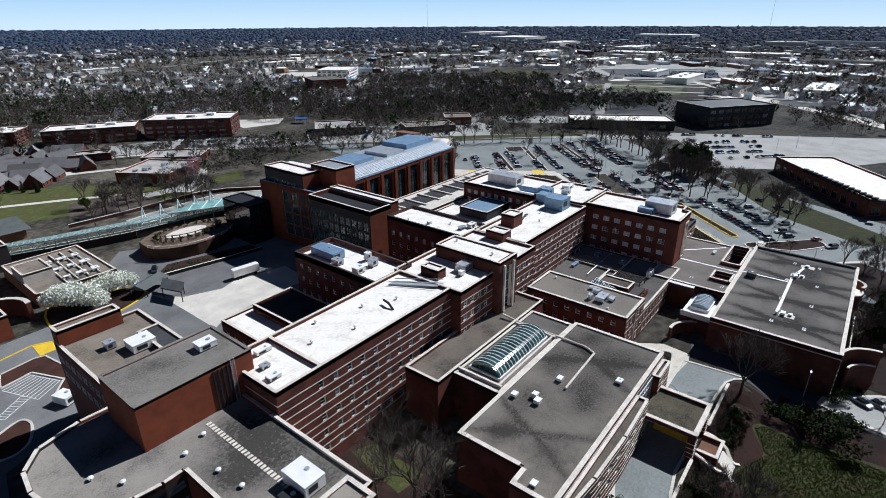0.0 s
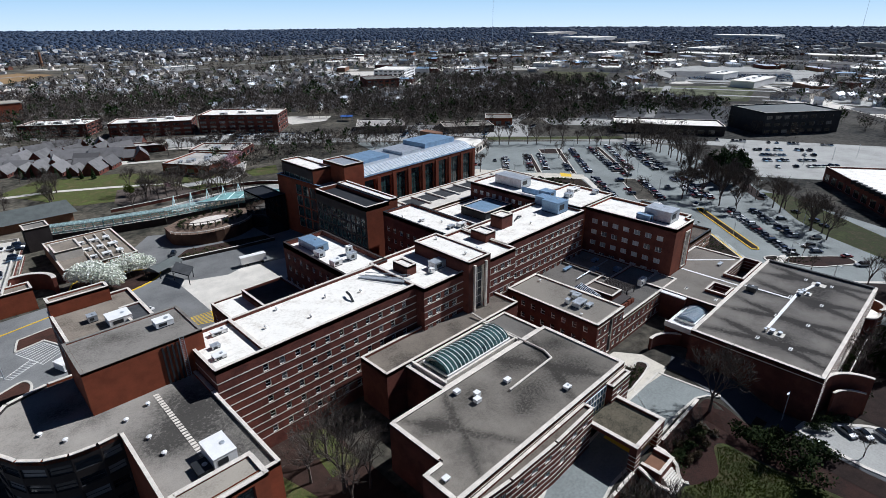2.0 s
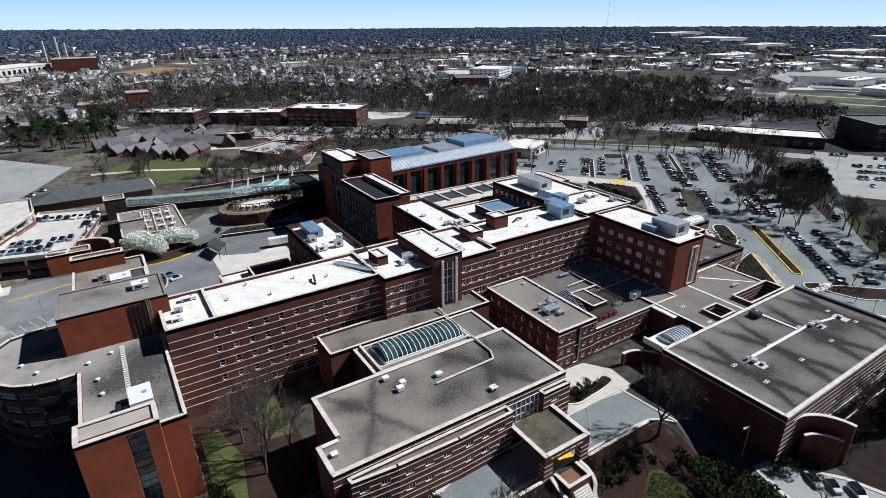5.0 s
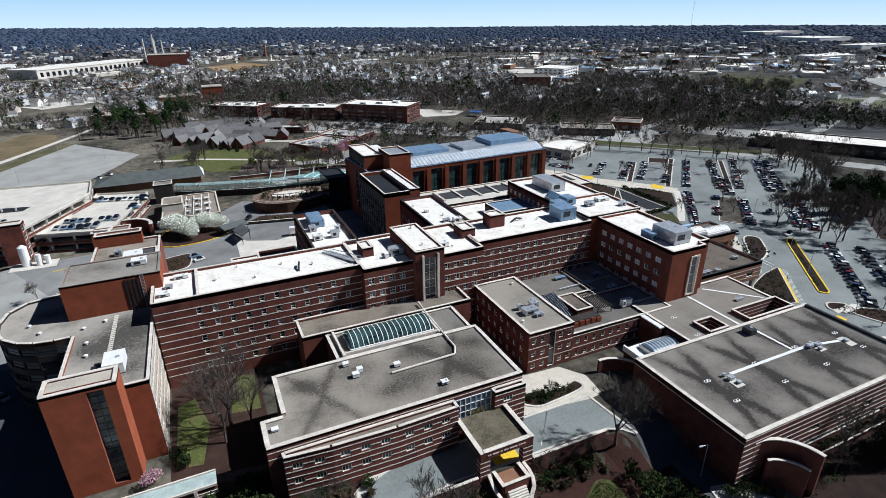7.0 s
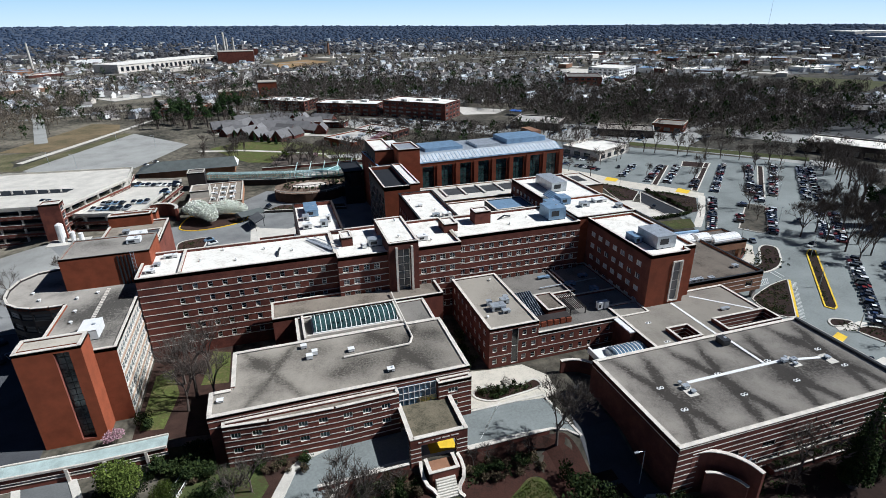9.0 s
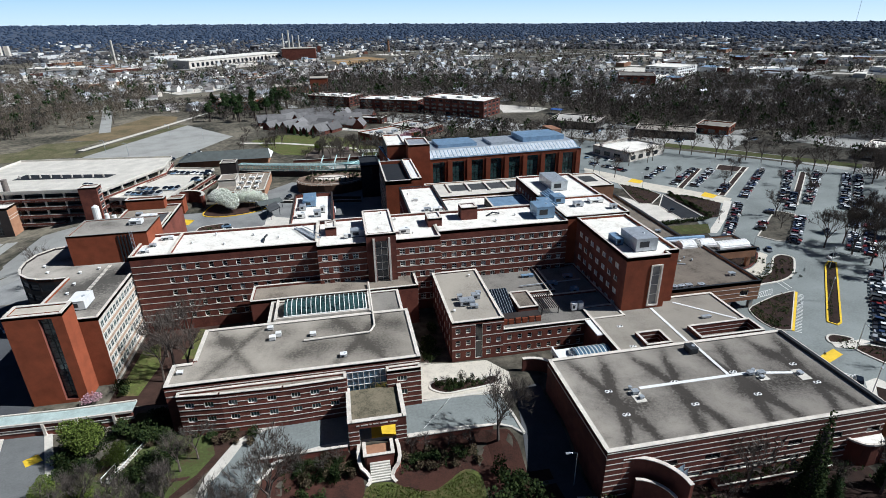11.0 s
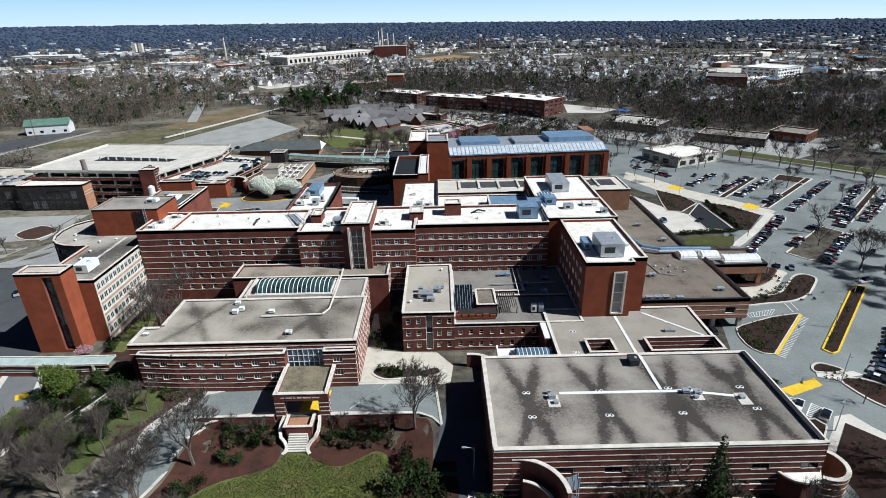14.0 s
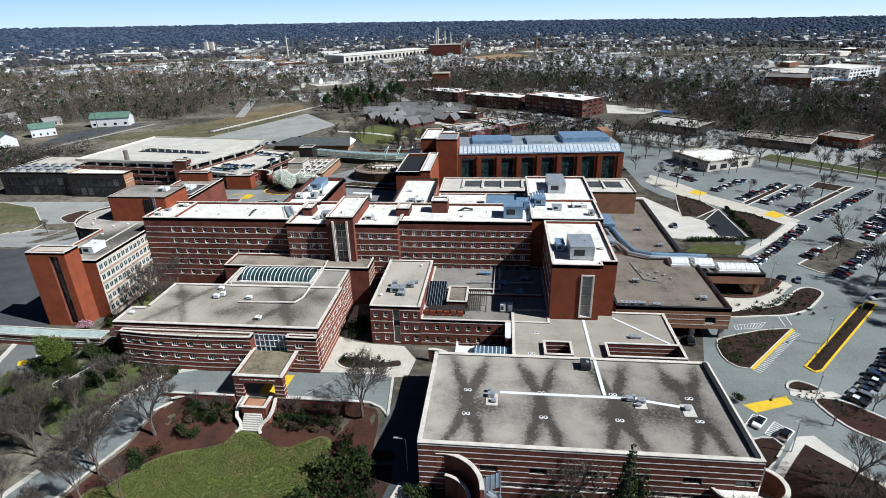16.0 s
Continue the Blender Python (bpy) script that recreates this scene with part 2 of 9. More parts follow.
# ---- mesh helpers ----
class Mesh:
    """Collects boxes, prisms and quads into one mesh, with a material for each face."""

    def __init__(self, *mats):
        self.v, self.f, self.i, self.mats = [], [], [], list(mats)

    def mat(self, m):
        if m not in self.mats:
            self.mats.append(m)
        return self.mats.index(m)

    def face(self, pts, m):
        n = len(self.v)
        self.v.extend(tuple(p) for p in pts)
        self.f.append(tuple(range(n, n + len(pts))))
        self.i.append(self.mat(m))

    def box(self, x0, x1, y0, y1, z0, z1, m, top=None):
        self.prism([(x0, y0), (x1, y0), (x1, y1), (x0, y1)], z0, z1, m, top)

    def prism(self, poly, z0, z1, m, top=None):
        n, k = len(self.v), len(poly)
        self.v.extend((x, y, z0) for x, y in poly)
        self.v.extend((x, y, z1) for x, y in poly)
        mi, ti = self.mat(m), self.mat(top or m)
        for a in range(k):
            b = (a + 1) % k
            self.f.append((n + a, n + b, n + k + b, n + k + a))
            self.i.append(mi)
        self.f.append(tuple(n + k + a for a in range(k)))
        self.i.append(ti)
        self.f.append(tuple(n + a for a in reversed(range(k))))
        self.i.append(mi)

    def tube(self, a, b, ra, rb, m, sides=6, cap=True):
        a, b = Vector(a), Vector(b)
        d = (b - a).normalized()
        u = d.orthogonal().normalized()
        w = d.cross(u)
        n = len(self.v)
        for c, r in ((a, ra), (b, rb)):
            for s in range(sides):
                q = 2 * math.pi * s / sides
                self.v.append(tuple(c + (u * math.cos(q) + w * math.sin(q)) * r))
        mi = self.mat(m)
        for s in range(sides):
            e = (s + 1) % sides
            self.f.append((n + s, n + e, n + sides + e, n + sides + s))
            self.i.append(mi)
        if cap:
            self.f.append(tuple(n + sides + s for s in range(sides)))
            self.i.append(mi)
            self.f.append(tuple(n + s for s in reversed(range(sides))))
            self.i.append(mi)

    def data(self, name, smooth=False):
        me = bpy.data.meshes.new(name)
        me.from_pydata(self.v, [], self.f)
        for m in self.mats:
            me.materials.append(m)
        me.polygons.foreach_set("material_index", self.i)
        if smooth:
            me.polygons.foreach_set("use_smooth", [True] * len(self.f))
        me.update()
        return me


def thing(name, label, category, group="", kind="", at=(0, 0, 0)):
    ob = tagged(new(name), label, category, group, kind)
    ob.location = at
    ob.empty_display_size = 0.5
    return ob


def put(name, mesh, parent=None, label="", at=None, turn=0.0, data=None):
    """One mesh object, as a part of parent; at is in the parent's space."""
    ob = new(name, data or mesh.data(name))
    if parent is not None:
        ob.parent = parent
    if at is not None:
        ob.matrix_basis = pose(*at, 0, 0, turn)
    if label:
        ob["label"] = label
    return ob


def smooth(a, b, x):
    k = min(1.0, max(0.0, (x - a) / (b - a)))
    return k * k * (3 - 2 * k)


def ground_z(x, y):
    """The land rises to a long ridge in the far north and north-west. It falls away by four metres in front of the buildings, and towards the power plant."""
    garden = smooth(83, 90, x) * (1 - smooth(133, 140, x))
    slope = (1 - smooth(-2, 13, y)) * (1 - garden) + (1 - 0.3 * smooth(-2, 10, y)) * (1 - smooth(11.8, 13.0, y)) * garden
    south = -4.0 * slope * (1 - smooth(216, 234, x)) * smooth(-30, 20, x)
    west = -6.5 * (1 - smooth(-50, -8, x)) * smooth(90, 150, y) * (1 - smooth(250, 320, y)) * smooth(-420, -220, x)
    far = math.hypot(x - 85, y + 30)
    ridge = 0.0
    if far > 1800:
        ridge = smooth(1800, 4500, far) * (14 + 0.92 * min(70.0, max(0.0, 22 - math.degrees(math.atan2(x - 85, y + 30)))))
    return south + west + ridge


# ---- facades ----
WINDOW_MESH = {}


def lattice(us, vs, y0, y1, m):
    """One connected frame: bars lie in the even columns and rows of the grid of lines us, vs."""
    mesh, index = Mesh(m), {}

    def vert(i, j, k):
        if (i, j, k) not in index:
            index[i, j, k] = len(mesh.v)
            mesh.v.append((us[i], (y0, y1)[k], vs[j]))
        return index[i, j, k]

    solid = {(i, j) for i in range(len(us) - 1) for j in range(len(vs) - 1) if i % 2 == 0 or j % 2 == 0}
    for i, j in sorted(solid):
        a, b, c, d = (i, j), (i + 1, j), (i + 1, j + 1), (i, j + 1)
        mesh.f.append(tuple(vert(*p, 0) for p in (a, b, c, d)))
        mesh.f.append(tuple(vert(*p, 1) for p in (d, c, b, a)))
        for p, q, near in ((a, b, (i, j - 1)), (b, c, (i + 1, j)), (c, d, (i, j + 1)), (d, a, (i - 1, j))):
            if near not in solid:
                mesh.f.append((vert(*q, 0), vert(*p, 0), vert(*p, 1), vert(*q, 1)))
    mesh.i = [0] * len(mesh.f)
    return mesh


def bars(length, count, t):
    made = []
    for k in range(count + 1):
        c = k * (length - t) / count
        made += [c, c + t]
    return made


def window_mesh(w, h, across, up, frame_m, glass_m):
    """Frame and pane of a window in its own space: x along the wall, y into the wall, z up from its lower left corner."""
    key = (round(w, 2), round(h, 2), across, up, frame_m.name, glass_m.name)
    if key not in WINDOW_MESH:
        fr = lattice(bars(w, across, 0.1), bars(h, up, 0.1), -0.05, 0.03, frame_m).data("window")
        pane = Mesh(glass_m)
        pane.box(0.02, w - 0.02, 0.035, 0.06, 0.02, h - 0.02, glass_m)
        WINDOW_MESH[key] = fr, pane.data("pane")
    return WINDOW_MESH[key]


def wall(parent, p, q, z0, z1, holes=(), bands=(), m=BRICK, reveal=STONE, depth=0.32, across=1, up=2, frame_m=FRAME, glass_m=GLASS_WARD, name="wall", label="", band_h=0.22):
    """A wall seen from its right-hand side when going from p to q. holes: (u0, u1, v0, v1) along it and in height; bands: heights of stone courses."""
    p, q = Vector((*p, 0)), Vector((*q, 0))
    d = q - p
    length = d.length
    d.normalize()
    out = Vector((d.y, -d.x, 0))
    us = sorted({0.0, length, *(u for h in holes for u in h[:2])})
    vs = sorted({z0, z1, *(v for h in holes for v in h[2:])})
    mesh = Mesh(m)

    def at(u, v, o=0.0):
        s = p + d * u + out * o
        return (s.x, s.y, v)

    gone = set()
    for a in range(len(us) - 1):
        for b in range(len(vs) - 1):
            cu, cv = (us[a] + us[a + 1]) / 2, (vs[b] + vs[b + 1]) / 2
            if any(h[0] < cu < h[1] and h[2] < cv < h[3] for h in holes):
                gone.add((a, b))
    for b in range(len(vs) - 1):
        a = 0
        while a < len(us) - 1:
            if (a, b) in gone:
                a += 1
                continue
            e = a
            while e + 1 < len(us) - 1 and (e + 1, b) not in gone:
                e += 1
            mesh.face([at(us[a], vs[b]), at(us[e + 1], vs[b]), at(us[e + 1], vs[b + 1]), at(us[a], vs[b + 1])], m)
            a = e + 1
    for u0, u1, v0, v1 in holes:
        mesh.face([at(u0, v0), at(u0, v0, -depth), at(u0, v1, -depth), at(u0, v1)], reveal)
        mesh.face([at(u1, v0, -depth), at(u1, v0), at(u1, v1), at(u1, v1, -depth)], reveal)
        mesh.face([at(u0, v0), at(u1, v0), at(u1, v0, -depth), at(u0, v0, -depth)], reveal)
        mesh.face([at(u0, v1, -depth), at(u1, v1, -depth), at(u1, v1), at(u0, v1)], reveal)
    mesh.face([at(0, z0, -depth - 0.3), at(0, z1, -depth - 0.3), at(length, z1, -depth - 0.3), at(length, z0, -depth - 0.3)], m)
    w = put(name, mesh, parent, label)
    turn = math.degrees(math.atan2(d.y, d.x))
    for u0, u1, v0, v1 in holes:
        s = at(u0, v0, -depth + 0.1)
        fr, pane = window_mesh(u1 - u0, v1 - v0, across, up, frame_m, glass_m)
        put("pane", None, put("window", None, parent, data=fr, at=s, turn=turn), data=pane)
    for v in bands:
        cuts = sorted({(h[0], h[1]) for h in holes if h[2] < v + band_h and h[3] > v})
        u = 0.0
        for c0, c1 in cuts + [(length, length)]:
            if c0 - u > 0.05:
                bm = Mesh(STONE)
                bm.prism([at(u, 0, 0.06)[:2], at(c0, 0, 0.06)[:2], at(c0, 0, -0.1)[:2], at(u, 0, -0.1)[:2]], v, v + band_h, STONE)
                put("stone_band", bm, w)
            u = max(u, c1)
    return w


def rows(length, u0, pitch, w, zs, h, u1=None, skip=()):
    """Openings in columns of one pitch and at the given sill heights."""
    made, u, k = [], u0, 0
    while u + w < (u1 if u1 is not None else length) - 0.2:
        if k not in skip:
            made.extend((u, u + w, z, z + h) for z in zs)
        u += pitch
        k += 1
    return made


def roof(parent, poly, z, m, rim=0.7, thick=0.45, coping=STONE, brick=BRICK, name="roof"):
    """A flat roof within a parapet along the given outline (counter-clockwise), with a stone coping."""
    mesh = Mesh(m)
    mesh.prism(poly, z - 0.4, z, brick, m)
    r = put(name, mesh, parent)
    k = len(poly)
    for a in range(k):
        p, q = Vector(poly[a]), Vector(poly[(a + 1) % k])
        d = (q - p).normalized()
        n = Vector((-d.y, d.x))
        e = d * thick
        strip = Mesh(brick)
        strip.prism([p, q - e, q - e + n * thick, p + n * thick], z - 0.2, z + rim, brick, brick)
        strip.i[2] = strip.mat(m)
        o = n * -0.1
        put("parapet", strip, r)
        cap = Mesh(coping)
        cap.prism([p + o, q - e + o, q - e + n * (thick + 0.12), p + n * (thick + 0.12)], z + rim, z + rim + 0.14, coping)
        put("coping", cap, r)
    return r


def block(name, label, x0, x1, y0, y1, z0, z1, roof_m=ROOF_GREY, south={}, east={}, north={}, west={}, rim=0.7, m=BRICK, coping=STONE, category="building", group="hospital buildings", thick=0.45, **kw):
    """A rectangular building: four walls with their windows, flat roof and parapet. A side may be None to leave it out."""
    b = thing(name, label, category, group)
    for side, p, q in ((south, (x0, y0), (x1, y0)), (east, (x1, y0), (x1, y1)), (north, (x1, y1), (x0, y1)), (west, (x0, y1), (x0, y0))):
        if side is None:
            continue
        wall(b, p, q, z0, z1 + rim, **{"m": m, **kw, **side})
    roof(b, [(x0, y0), (x1, y0), (x1, y1), (x0, y1)], z1, roof_m, rim, coping=coping, brick=m, thick=thick)
    return b


def poly_block(name, label, poly, z0, z1, roof_m, rim=0.5, m=BRICK, sides={}, coping=STONE, group="hospital buildings", thick=0.45):
    """A building over any outline, counter-clockwise; sides gives options for single walls by their number."""
    b = thing(name, label, "building", group)
    for a in range(len(poly)):
        wall(b, poly[a], poly[(a + 1) % len(poly)], z0, z1 + rim, **{"m": m, **sides.get(a, {})})
    roof(b, poly, z1, roof_m, rim, coping=coping, brick=m, thick=thick)
    return b


def courses(z0, z1, step=2.0, first=1.0):
    made, z = [], z0 + first
    while z < z1:
        made.append(z)
        z += step
    return made


# ---- the land ----
LANDMAT = material("winter_ground", (0.1, 0.088, 0.066), 1.0, tint=(0.026, 0.026, 0.018), spread=0.9, scale=0.02, fine=0.3, bump=0.4, contrast=1.2)
xs = sorted({*np.linspace(-4900, -300, 30), *np.linspace(-290, 40, 24), *np.linspace(45, 260, 44), *np.linspace(270, 600, 10), *np.linspace(650, 4900, 14)})
ys = sorted({*np.linspace(-1500, -120, 8), *np.linspace(-110, -10, 8), *np.linspace(-8, 16, 13), *np.linspace(20, 320, 24), *np.linspace(350, 600, 5), *np.linspace(650, 4900, 40)})
land = Mesh(LANDMAT)
land.v = [(float(x), float(y), ground_z(x, y) - 0.08) for y in ys for x in xs]
nx = len(xs)
land.f = [(j * nx + i, j * nx + i + 1, (j + 1) * nx + i + 1, (j + 1) * nx + i) for j in range(len(ys) - 1) for i in range(nx - 1)]
# The blue base colour holds the haze over the distant land.
HAZE_LAND = material("haze_blue_land", (0.05, 0.064, 0.094), 1.0, tint=(0.034, 0.045, 0.068), spread=0.3, scale=0.004, fine=0.02, bump=0.0)
far_index = land.mat(HAZE_LAND)
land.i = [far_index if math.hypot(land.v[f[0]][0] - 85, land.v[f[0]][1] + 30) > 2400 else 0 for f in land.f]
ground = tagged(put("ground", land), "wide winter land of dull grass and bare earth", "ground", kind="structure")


def drape(name, label, poly, m, lift=0.0, category="pavement", kerb=None, step=3.0, kind="structure", kerb_w=0.3):
    """A paved or planted area that follows the land, with a kerb along its edge if asked for."""
    bm = bmesh.new()
    bm.faces.new([bm.verts.new((x, y, 0)) for x, y in poly])
    lo = [min(p[i] for p in poly) for i in (0, 1)]
    hi = [max(p[i] for p in poly) for i in (0, 1)]
    sloped = any(abs(ground_z(x, y)) > 0.01 for x in np.linspace(lo[0], hi[0], 9) for y in np.linspace(lo[1], hi[1], 9))
    if sloped:
        for axis in (0, 1):
            c = lo[axis] + step
            while c < hi[axis]:
                no = (1, 0, 0) if axis == 0 else (0, 1, 0)
                co = (c, 0, 0) if axis == 0 else (0, c, 0)
                bmesh.ops.bisect_plane(bm, geom=bm.verts[:] + bm.edges[:] + bm.faces[:], plane_co=co, plane_no=no)
                c += step
    for v in bm.verts:
        v.co.z = ground_z(v.co.x, v.co.y) + lift
    bmesh.ops.recalc_face_normals(bm, faces=bm.faces[:])
    if sum(f.normal.z for f in bm.faces) < 0:
        bmesh.ops.reverse_faces(bm, faces=bm.faces[:])
    me = bpy.data.meshes.new(name)
    bm.to_mesh(me)
    bm.free()
    me.materials.append(m)
    ob = tagged(new(name, me), label, category, kind=kind)
    if kerb:
        km = Mesh(kerb)
        for a in range(len(poly)):
            p, q = Vector(poly[a]), Vector(poly[(a + 1) % len(poly)])
            d = (q - p).normalized()
            n = Vector((-d.y, d.x)) * kerb_w
            cuts = max(1, int((q - p).length / 4)) if sloped else 1
            for k in range(cuts):
                a0, b0 = p.lerp(q, k / cuts), p.lerp(q, (k + 1) / cuts)
                z = ground_z(*a0.lerp(b0, 0.5)) + lift
                km.prism([a0 - n, b0 - n, b0 + n, a0 + n], z - 0.15, z + 0.15, kerb)
        put("kerb", km, ob)
    return ob


def arc(cx, cy, r, a0, a1, n, ry=None):
    return [(cx + r * math.cos(radians(a0 + (a1 - a0) * k / n)), cy + (ry or r) * math.sin(radians(a0 + (a1 - a0) * k / n))) for k in range(n + 1)]


def curve(pts, n=4):
    """A closed smooth outline through the given corners."""
    made = []
    for k in range(len(pts)):
        a, b, c, d = (Vector(pts[(k + j) % len(pts)]) for j in (-1, 0, 1, 2))
        for i in range(n):
            t = i / n
            p = 0.5 * (2 * b + (c - a) * t + (2 * a - 5 * b + 4 * c - d) * t * t + (3 * b - a - 3 * c + d) * t ** 3)
            made.append((p.x, p.y))
    return made


def ring_wall(name, label, pts, z0, z1, thick, m, cope=STONE, category="wall"):
    t = thing(name, label, category)
    s, c = Mesh(m), Mesh(cope)
    side = []
    for k, p in enumerate(pts):
        d = Vector(pts[min(k + 1, len(pts) - 1)]) - Vector(pts[max(k - 1, 0)])
        side.append((Vector(p), Vector((-d.y, d.x)).normalized() * thick / 2))
    s.prism([p + n for p, n in side] + [p - n for p, n in reversed(side)], z0, z1, m)
    c.prism([p + n * 1.3 for p, n in side] + [p - n * 1.3 for p, n in reversed(side)], z1, z1 + 0.18, cope)
    put("wall", s, t)
    put("coping", c, t)
    return t


def stripe(mesh, a, b, w=0.16, m=LINE, z=0.03):
    """A painted line lying on the ground from a to b."""
    a, b = Vector(a), Vector(b)
    d = (b - a).normalized()
    n = Vector((-d.y, d.x)) * w / 2
    g = ground_z(*a.lerp(b, 0.5))
    mesh.prism([a - n, b - n, b + n, a + n], g, g + z, m)


def hatching(mesh, quad, count, w=0.16, m=LINE):
    """A painted outline of four corners with stripes from its first side to its third."""
    q = [Vector(p) for p in quad]
    for k in range(4):
        stripe(mesh, q[k], q[(k + 1) % 4], w, m, 0.034)
    for k in range(1, count):
        stripe(mesh, q[0].lerp(q[1], k / count), q[3].lerp(q[2], k / count), w, m)


# ---- roads, lots and beds ----
drape("campus_drive", "grey worn asphalt drive between the brick buildings", [(-140, 110), (5, 104), (10, 128), (28, 136), (62, 134), (78, 134), (130, 134), (130, 205), (78, 235), (40, 190), (-15, 186), (-60, 184), (-140, 182)], ASPHALT)
drape("loading_yard", "pale concrete loading yard", [(67.8, 185.8), (69.7, 176.9), (69.7, 146.7), (74.8, 150), (86.4, 151), (110, 152), (112, 168), (92, 172), (86, 170), (74, 175)], CONCRETE, 0.02)
# The tower's shade on the forecourt is put into the dark asphalt colour.
drape("west_court", "asphalt forecourt painted dark for the tower's shade", [(-40, 35), (26, 36.4), (26, 76), (5, 104), (-60, 104)], ASPHALT_DARK, 0.0)
drape("east_lot", "worn asphalt parking lot with rows of cars", [(218, -40), (300, -40), (345, 60), (420, 150), (412, 178), (330, 262), (300, 236), (274, 196), (277, 160), (262, 112), (258, 96), (236, 94), (229, 49), (222, 26)], ASPHALT_LOT, 0.0)
drape("north_drive", "asphalt drive along the far side of the lot", [(244, 262), (246, 200), (252, 185), (277, 150), (283, 160), (274, 196), (300, 236), (318, 262), (290, 300), (262, 330)], ASPHALT_LOT, 0.01)
# Hall shadow is painted into the road by the darker asphalt.
drape("service_road", "asphalt service road painted dark for the brick hall's shade", [(142.2, -60), (153.2, -60), (153.2, 27), (146.4, 25), (143.6, 12), (142.2, 4)], ASPHALT_DARK, 0.02)
ENTRY_IN = [(143.6, 10.0), (141.6, 12.4), (138.4, 14.1), (130, 14.8), (117, 14.8), (98.6, 15.2), (91.4, 14.0), (87.0, 12.0), (84.0, 8.4), (82.6, 2.5), (79, -8), (76, -20), (72, -42)]
ENTRY_OUT = [(60, -42), (65.5, -16), (69.4, -4), (72.6, 2.5), (74.9, 10.0), (77.3, 14.2), (79.6, 19.4), (83.3, 22.8), (88, 24.4), (92.0, 24.9), (98.2, 24.6), (117, 25.8), (142, 25.8)]
drape("entrance_drive", "curved grey entrance drive with pale kerbs", ENTRY_OUT + ENTRY_IN, ASPHALT_LOT, 0.03, kerb=CONCRETE)
WALKSIDE = [(59.0, -42), (64.2, -16), (68.0, -4), (71.0, 3), (73.2, 10.8), (75.4, 15.4), (78.0, 20.6), (82.6, 24.2), (87.6, 25.9), (92.0, 26.4), (99, 26.2)]
drape("entrance_walk", "pale concrete sidewalk along the curved drive", WALKSIDE + ENTRY_OUT[10::-1], CONCRETE, 0.1)
drape("plaza", "pale concrete plaza before the clinic", [(117.2, 26.2), (122.6, 26.4), (134, 25.6), (142, 24.6), (146, 25.2), (147, 33), (142.5, 39.5), (133, 40), (127, 41), (123.5, 62), (122.2, 62), (122.2, 28)], PAVING, 0.05)
drape("plaza_bed", "dark mulch bed with low hedges on the plaza", curve([(125.2, 30), (128.6, 27.6), (134, 27.8), (139.7, 28.4), (143.4, 29.6), (142.4, 32.4), (138, 31.2), (133.6, 31.4), (128.8, 33.4), (125.6, 32.4)]), MULCH, 0.1, "flower bed", kerb=CONCRETE)
drape("wood_bed", "red brown mulch under the garden trees", curve([(88, 12.6), (103.4, 12.8), (106, 8), (105.4, 2.0), (96.5, -1.4), (92, -3.8), (88.6, -7.6), (85.5, -12), (82, -15), (79, -28), (77, -28), (79.5, -12), (82.4, -2), (84.4, 6)]), MULCH_RED, 0.02, "flower bed")
drape("east_wood_bed", "red brown mulch bed beside the lawn", curve([(112.6, 12.8), (136, 12.8), (141, 10.4), (141.5, 0), (141, -20), (136, -40), (132, -30), (132.2, -8), (131.2, 3.4), (128, 5), (121, 1.2), (116, 2), (112.6, 5)]), MULCH_RED, 0.02, "flower bed")
drape("lawn", "uneven green spring lawn with worn tan patches", curve([(81.8, -15.5), (86.1, -11.9), (89.2, -7.6), (92.2, -3.8), (96.5, -1.3), (102.0, -0.3), (105.4, 1.6), (107.2, 5.0), (112.0, 5.0), (116.4, 2.3), (120.8, 1.5), (124.2, 3.0), (128.3, 5.2), (131.4, 3.6), (131.6, -0.3), (131.4, -6), (132.6, -14), (131, -36), (100, -44), (82, -36)]), LAWN, 0.05, "lawn")
drape("front_bed", "mulch and leaf litter before the bay", [(53, 36), (66, 34), (66, 26), (104, 25), (93, 25), (84, 22.4), (77, 17.6), (71.5, 9.4), (66, 6), (66, 18), (62, 24)], MULCH, 0.015, "flower bed")
drape("west_garden", "rough grass with shrubs beneath the footbridge", [(42, 10), (62, 6), (66, 18), (66, 34), (53, 36), (52, 24)], material("shrub_ground", (0.05, 0.06, 0.02), 1.0, tint=(0.06, 0.03, 0.016), spread=0.4, scale=0.15, fine=2, bump=0.5), 0.02, "flower bed")
drape("garden_grass", "dull green grass under bare trees", [(58.9, 24.5), (63.5, 27.4), (72.5, 23.6), (74.4, 17.6), (71.6, 12.3), (67.0, 8.3), (64.9, 3.9), (62.6, 0.9), (58.5, 1.1), (59.7, 6.9), (61.4, 11.8), (60.7, 17.4)], material("shaded_garden_grass", (0.06, 0.075, 0.022), 1.0, tint=(0.07, 0.045, 0.025), spread=0.4, scale=0.2, fine=1.8, bump=0.6), 0.06, "lawn")
drape("court_bed", "shaded mulch court between the wings", [(44.5, 40), (66, 37), (66, 76), (44.5, 76)], MULCH, 0.0, "flower bed")
drape("court_grass", "narrow green grass strips in the court", [(45.5, 44), (51, 43), (53, 56), (50, 68), (46, 66)], LAWN, 0.04, "lawn")
drape("court_grass", "green grass patch in the court", [(58, 58), (65, 57), (65, 72), (60, 74)], LAWN, 0.04, "lawn")
drape("west_road", "grey road passing under the footbridge", [(24, 34), (34, 34), (41, 18), (44, 0), (48, -40), (36, -40), (33, 0), (29, 18)], ROAD_GREY, 0.02, kerb=CONCRETE, kerb_w=0.8)
drape("yellow_crossing", "faded yellow painted crossing", [(33, 24.2), (35.4, 25.8), (37.4, 23.5), (34.6, 22)], YELLOW, 0.05)
